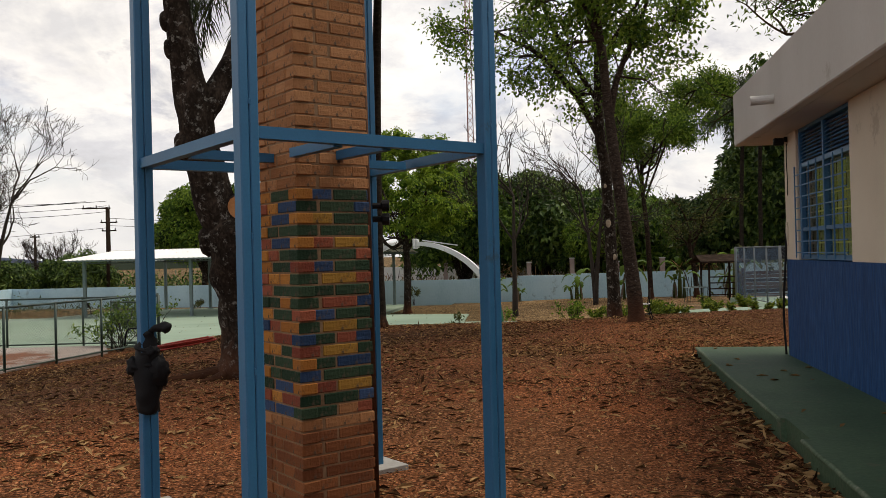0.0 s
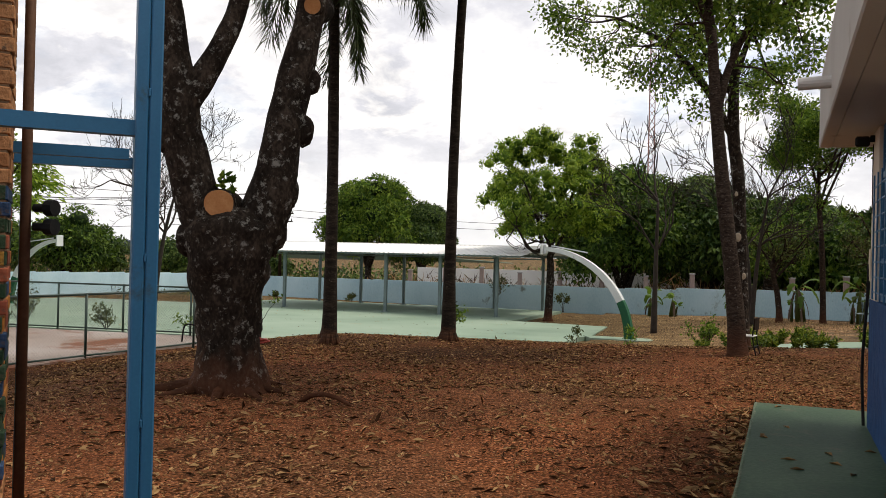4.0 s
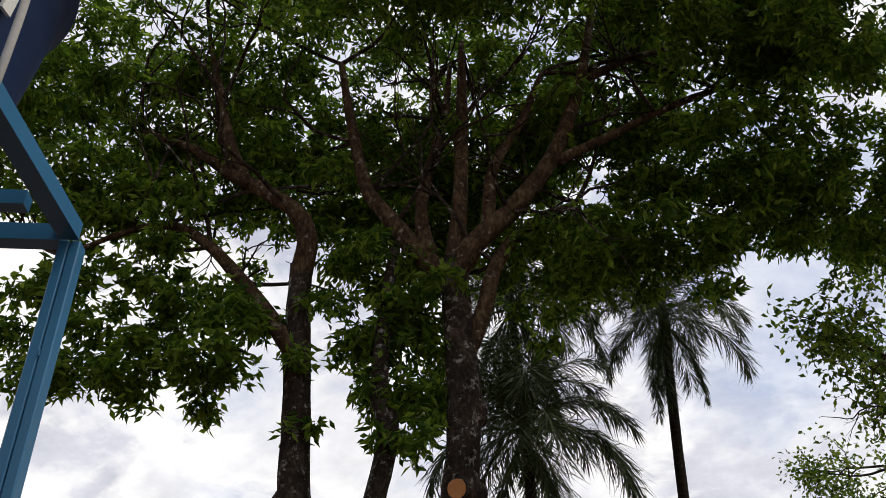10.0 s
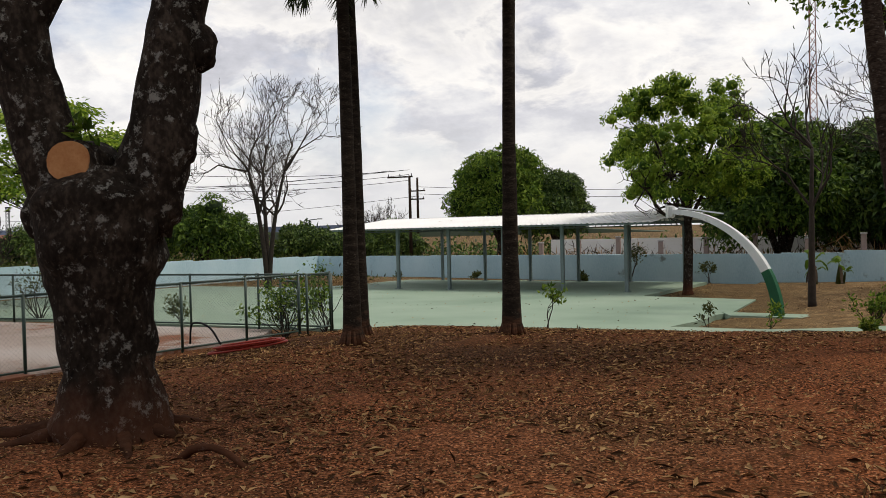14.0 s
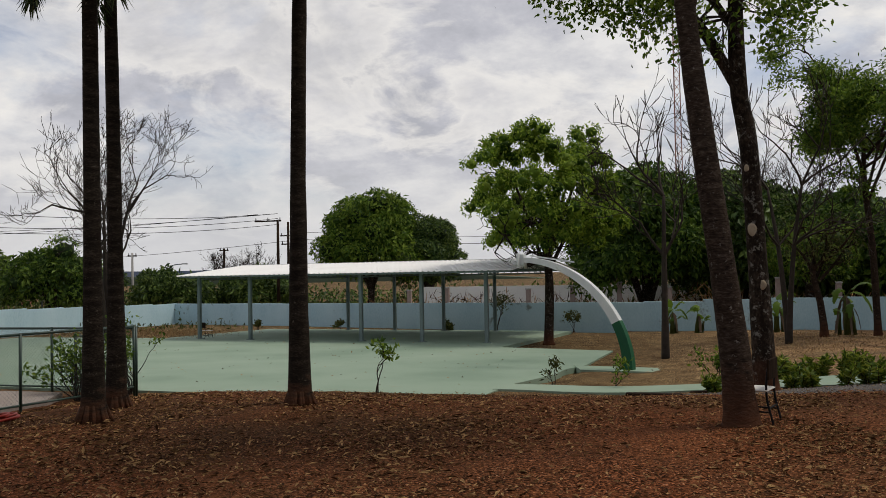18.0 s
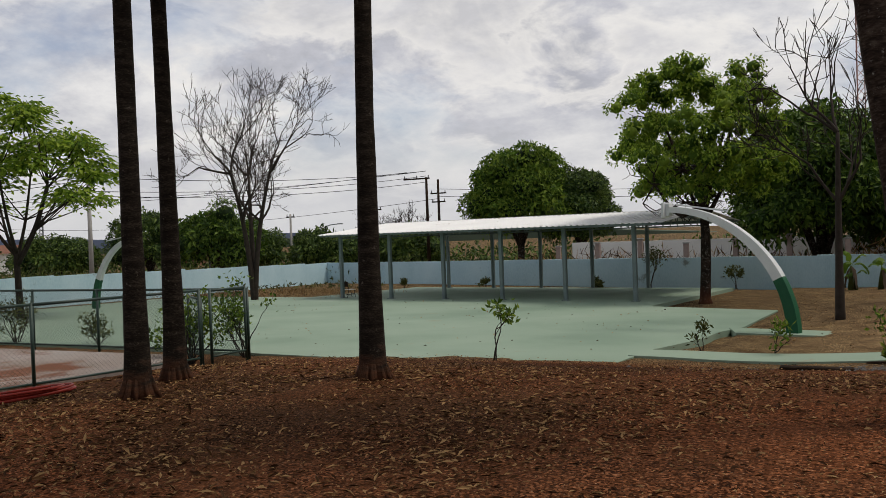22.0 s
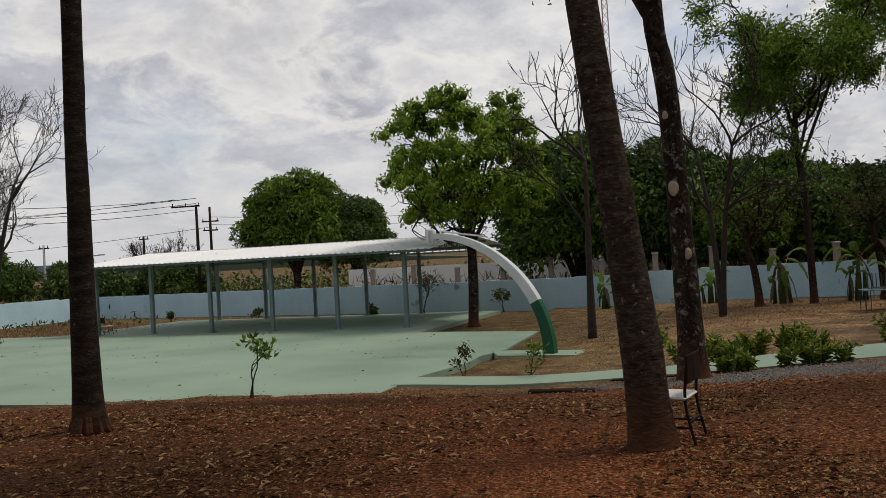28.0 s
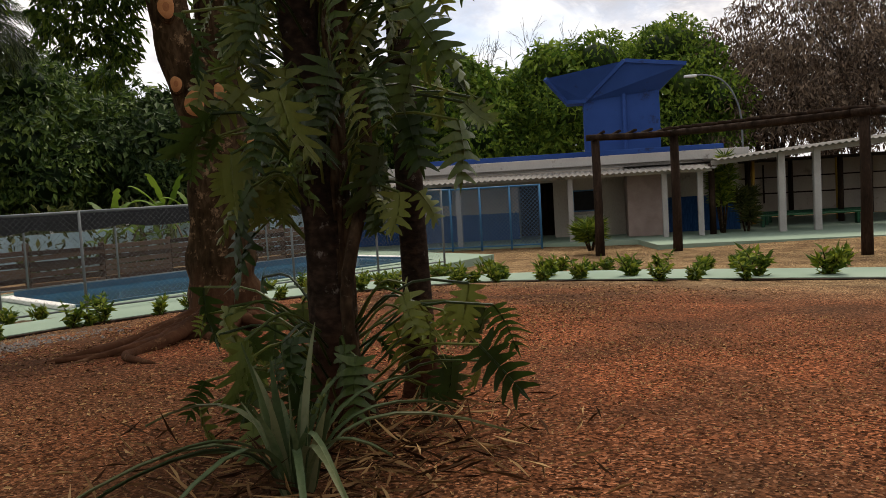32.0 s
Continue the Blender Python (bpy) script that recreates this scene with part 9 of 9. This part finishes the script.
# ---- leaf litter ----
def litter():
    rng = np.random.default_rng(300)

    def spread(n, x0, x1, y0, y1, size, width, name, label, top=bank, keep=None, mat="litter"):
        x, y = rng.uniform(x0, x1, n), rng.uniform(y0, y1, n)
        ok = np.ones(n, bool)
        dens = np.array([noise.noise(Vector((a * 0.5, b * 0.5, 11))) for a, b in zip(x, y)])
        ok &= rng.uniform(-0.55, 0.6, n) < dens + 0.25
        if keep is not None:
            ok &= keep(x, y)
        x, y = x[ok], y[ok]
        z = top(x, y) + rng.uniform(0.006, 0.022, len(x))
        d = rng.normal(0, 1, (len(x), 3)) * (1, 1, 0.16)
        side = np.stack([np.zeros(len(x)), np.zeros(len(x)), np.ones(len(x))], -1) + rng.normal(0, 0.35, (len(x), 3))
        g = Geo().leaves(np.stack([x, y, z], -1), d, size, width, rng, 0.35, side)
        return tagged(part(name, g, M[mat]), label, "leaf litter", kind="stuff")

    def off_apron(x, y):
        rel = np.stack([x - 4.2, y - 10.3], -1)
        u = rel @ np.array((-0.167, -0.986))
        v = rel @ np.array((0.986, -0.167))
        return ~((u > -0.93) & (v > -1.05))

    spread(13000, -11, 6, 1.0, 12.5, 0.125, 0.017, "leaf_litter", "dry brown leaves strewn over the dirt", keep=off_apron)
    spread(15500, -10, 5, 12, 19, 0.090, 0.013, "leaf_litter", "dry brown leaves strewn over the dirt")
    spread(6000, -9, 16, 19, 26, 0.06, 0.010, "leaf_litter", "dry brown leaves on the bank")
    spread(60000, 3, 14, 10, 17, 0.026, 0.006, "fine_litter", "fine chips and straw on the red dirt")
    spread(16000, 4, 17, 15, 24, 0.045, 0.010, "fine_litter", "fine chips and straw on the red dirt")
    spread(60000, -7, 5, 1.5, 13, 0.032, 0.007, "fine_litter", "fine chips and straw on the red dirt", keep=off_apron)
    spread(30000, -7, 5, 12, 20, 0.036, 0.008, "fine_litter", "fine chips and straw on the red dirt")
    spread(3500, 0, 14, 27.5, 47, 0.055, 0.014, "leaf_litter", "dry leaves on the garden ground", top=lambda x, y: bank(x, y) + 0.005)
    spread(520, -24, 0.5, 26.5, 42, 0.075, 0.026, "court_leaf_litter", "scattered dry leaves on the court", top=lambda x, y: court_z(y) + 0.035)
    # along the apron edge
    n = 640
    u, v = rng.uniform(-1.2, 7, n), -1.02 - np.abs(rng.normal(0, 0.16, n))
    p = np.stack([4.2 + u * -0.167 + v * 0.986, 10.3 + u * -0.986 + v * -0.167], -1)
    g = Geo().leaves(np.stack([p[:, 0], p[:, 1], bank(p[:, 0], p[:, 1]) + rng.uniform(0.006, 0.05, n)], -1), rng.normal(0, 1, (n, 3)) * (1, 1, 0.25), 0.12, 0.016, rng)
    tagged(part("leaf_drift", g, M["litter"]), "drift of dry leaves along the apron edge", "leaf litter", kind="stuff")
    for k in range(14):
        u, v = rng.uniform(-1, 5), rng.uniform(-0.9, -0.1)
        x, y = 4.2 + u * -0.167 + v * 0.986, 10.3 + u * -0.986 + v * -0.167
        g = Geo().leaves(np.array([(0, 0, 0.0)]), np.array([(1.0, 0.2, 0.02)]), 0.15, 0.022, rng, 0.5, np.array([(0, 0, 1.0)]))
        ob = tagged(part("fallen_leaf", g, M["litter"]), "single dry curled leaf on the green apron", "leaf", group="leaves on the apron")
        ob.matrix_world = Matrix.Translation((x, y, 0.181)) @ Matrix.Rotation(rng.uniform(0, 6.28), 4, "Z")
    log = thing("wood_offcut", "dark flat wood offcut lying on the dirt", "wood")
    part("board", soft_box(-0.42, 0.42, -0.07, 0.07, 0, 0.05, 0.012, Matrix.Translation((2.95, 21.5, gz(2.95, 21.5)))), M["wood_dark"], log)
    root = thing("exposed_root", "short exposed root arching from the dirt", "root")
    q = spline([(-1.45, 10.75, gz(-1.4, 10.8) - 0.03), (-1.3, 10.72, gz(-1.3, 10.7) + 0.07), (-1.05, 10.7, gz(-1.0, 10.7) + 0.08), (-0.75, 10.62, gz(-0.7, 10.6) - 0.03)], 6)
    part("root", Geo().tube(q, np.linspace(0.035, 0.02, len(q)), 8, 0.25), M["bark_red"], root, smooth=True)

    n = 8000
    x, y = 6.6 + rng.normal(0, 1.5, n), 22.5 + rng.normal(0, 0.65, n)
    g = Geo()
    r = rng.uniform(0.012, 0.034, n)
    oct_ = np.array([(1, 0, 0), (0, 1, 0), (-1, 0, 0), (0, -1, 0), (0, 0, 0.7), (0, 0, -0.7)])
    c = np.stack([x, y, bank(x, y) + r * 0.25], -1)
    v = (c[:, None, :] + oct_[None] * r[:, None, None] * rng.uniform(0.7, 1.3, (n, 6, 1))).reshape(-1, 3)
    k = np.arange(n)[:, None] * 6
    g.add(v, np.concatenate([k + t for t in ((0, 1, 4), (1, 2, 4), (2, 3, 4), (3, 0, 4))], 0))
    tagged(part("gravel_patch", g, M["gravel"]), "patch of loose grey gravel on the dirt", "gravel", kind="stuff")


litter()


def rubble():
    """A heap of red soil and broken masonry beyond the side court, with one boulder."""
    rng = np.random.default_rng(410)
    cx, cy = -25.2, 25.0
    z0 = gz(-22.0, 24.0)
    v, f = [], []
    n, m = 26, 9
    for i in range(m):
        r = 1.0 - i / (m - 1)
        for j in range(n):
            a = j * 2 * math.pi / n
            x, y = math.cos(a) * 3.9 * r, math.sin(a) * 1.5 * r
            h = 0.95 * (1 - r * r) * (0.75 + 0.5 * noise.noise(Vector((x * 0.6, y * 0.6, 3)))) + 0.10 * noise.noise(Vector((x * 2.5, y * 2.5, 7)))
            v.append((x, y, h if i else -0.4))
    f = [(i * n + j, i * n + (j + 1) % n, (i + 1) * n + (j + 1) % n, (i + 1) * n + j) for i in range(m - 1) for j in range(n)]
    heap = thing("rubble_heap", "heap of red soil and rubble beyond the side court", "rubble", Matrix.Translation((cx, cy, z0)))
    part("soil", Geo().add(v, f), material("red_soil", ((0.07, 0.018, 0.008), (0.16, 0.045, 0.020), (0.25, 0.085, 0.040)), 2.5, 0.95, 1.0, 22.0, fine_amount=0.55), heap, smooth=True)
    for k in range(46):
        a, r = rng.uniform(0, 6.28), rng.uniform(0.2, 1.0) ** 0.6
        x, y = math.cos(a) * 3.9 * r, math.sin(a) * 1.5 * r
        h = 0.95 * (1 - r * r) * (0.75 + 0.5 * noise.noise(Vector((x * 0.6, y * 0.6, 3))))
        s = rng.uniform(0.05, 0.13)
        mat = M["white_wall"] if k % 6 == 0 else M["clay"] if k % 2 else M["concrete"]
        b = part("rubble_piece", soft_box(-s, s, -s * 0.6, s * 0.6, -s * 0.4, s * 0.4, s * 0.12), mat, heap)
        b.matrix_local = Matrix.Translation((x, y, h + s * 0.1)) @ Matrix.Rotation(a * 3, 4, "Z") @ Matrix.Rotation(rng.normal(0, 0.5), 4, "X")
    bx, by = -19.9, 23.2
    v = []
    for i in range(8):
        for j in range(12):
            p, q = math.pi * i / 7, j * math.pi / 6
            u = Vector((math.sin(p) * math.cos(q), math.sin(p) * math.sin(q), math.cos(p)))
            k = 1 + 0.35 * noise.noise(u * 1.4) + 0.12 * noise.noise(u * 4)
            v.append((u.x * 0.46 * k, u.y * 0.32 * k, u.z * 0.27 * k + 0.16))
    f = [(i * 12 + j, (i + 1) * 12 + j, (i + 1) * 12 + (j + 1) % 12, i * 12 + (j + 1) % 12) for i in range(7) for j in range(12)]
    tagged(part("boulder", Geo().add(v, f), material("pinkish_stone", ((0.20, 0.14, 0.10), (0.30, 0.23, 0.17)), 4.0, 0.9, 0.6, 20.0)), "pale pinkish boulder beside the rubble", "boulder").matrix_world = Matrix.Translation((bx, by, gz(bx, by)))


rubble()


def floodlight_mast(x, y, H):
    ob = thing("floodlight_mast", "far floodlight mast with a lamp rack", "mast", Matrix.Translation((x, y, gz(x, y))), "floodlight masts")
    for k in range(3):
        a = k * 2.094
        part("mast_leg", Geo().bar((math.cos(a) * 0.45, math.sin(a) * 0.45, -2), (math.cos(a) * 0.3, math.sin(a) * 0.3, H), 0.10), M["galv"], ob)
    g = Geo()
    for i in range(14):
        z, r = i * H / 14, 0.45 - 0.15 * i / 14
        for k in range(3):
            a, b = k * 2.094, (k + 1) * 2.094
            g.bar((math.cos(a) * r, math.sin(a) * r, z), (math.cos(b) * r, math.sin(b) * r, z + H / 14), 0.06)
    part("mast_lacing", g, M["galv"], ob)
    for j in range(2):
        part("lamp_rack", soft_box(-0.55, 0.55, -0.1, 0.1, H - 0.1 - j * 0.6, H + 0.15 - j * 0.6, 0.03), M["black"], ob)


for x, y, H in ((-129.0, 95.8, 12.2), (-128.4, 96.8, 9.8), (-126.7, 99.1, 8.9), (-124.2, 102.5, 11.7), (-123.8, 103.0, 8.5), (-118.6, 109.3, 8.8)):
    floodlight_mast(x, y, H)


brick_pillar()
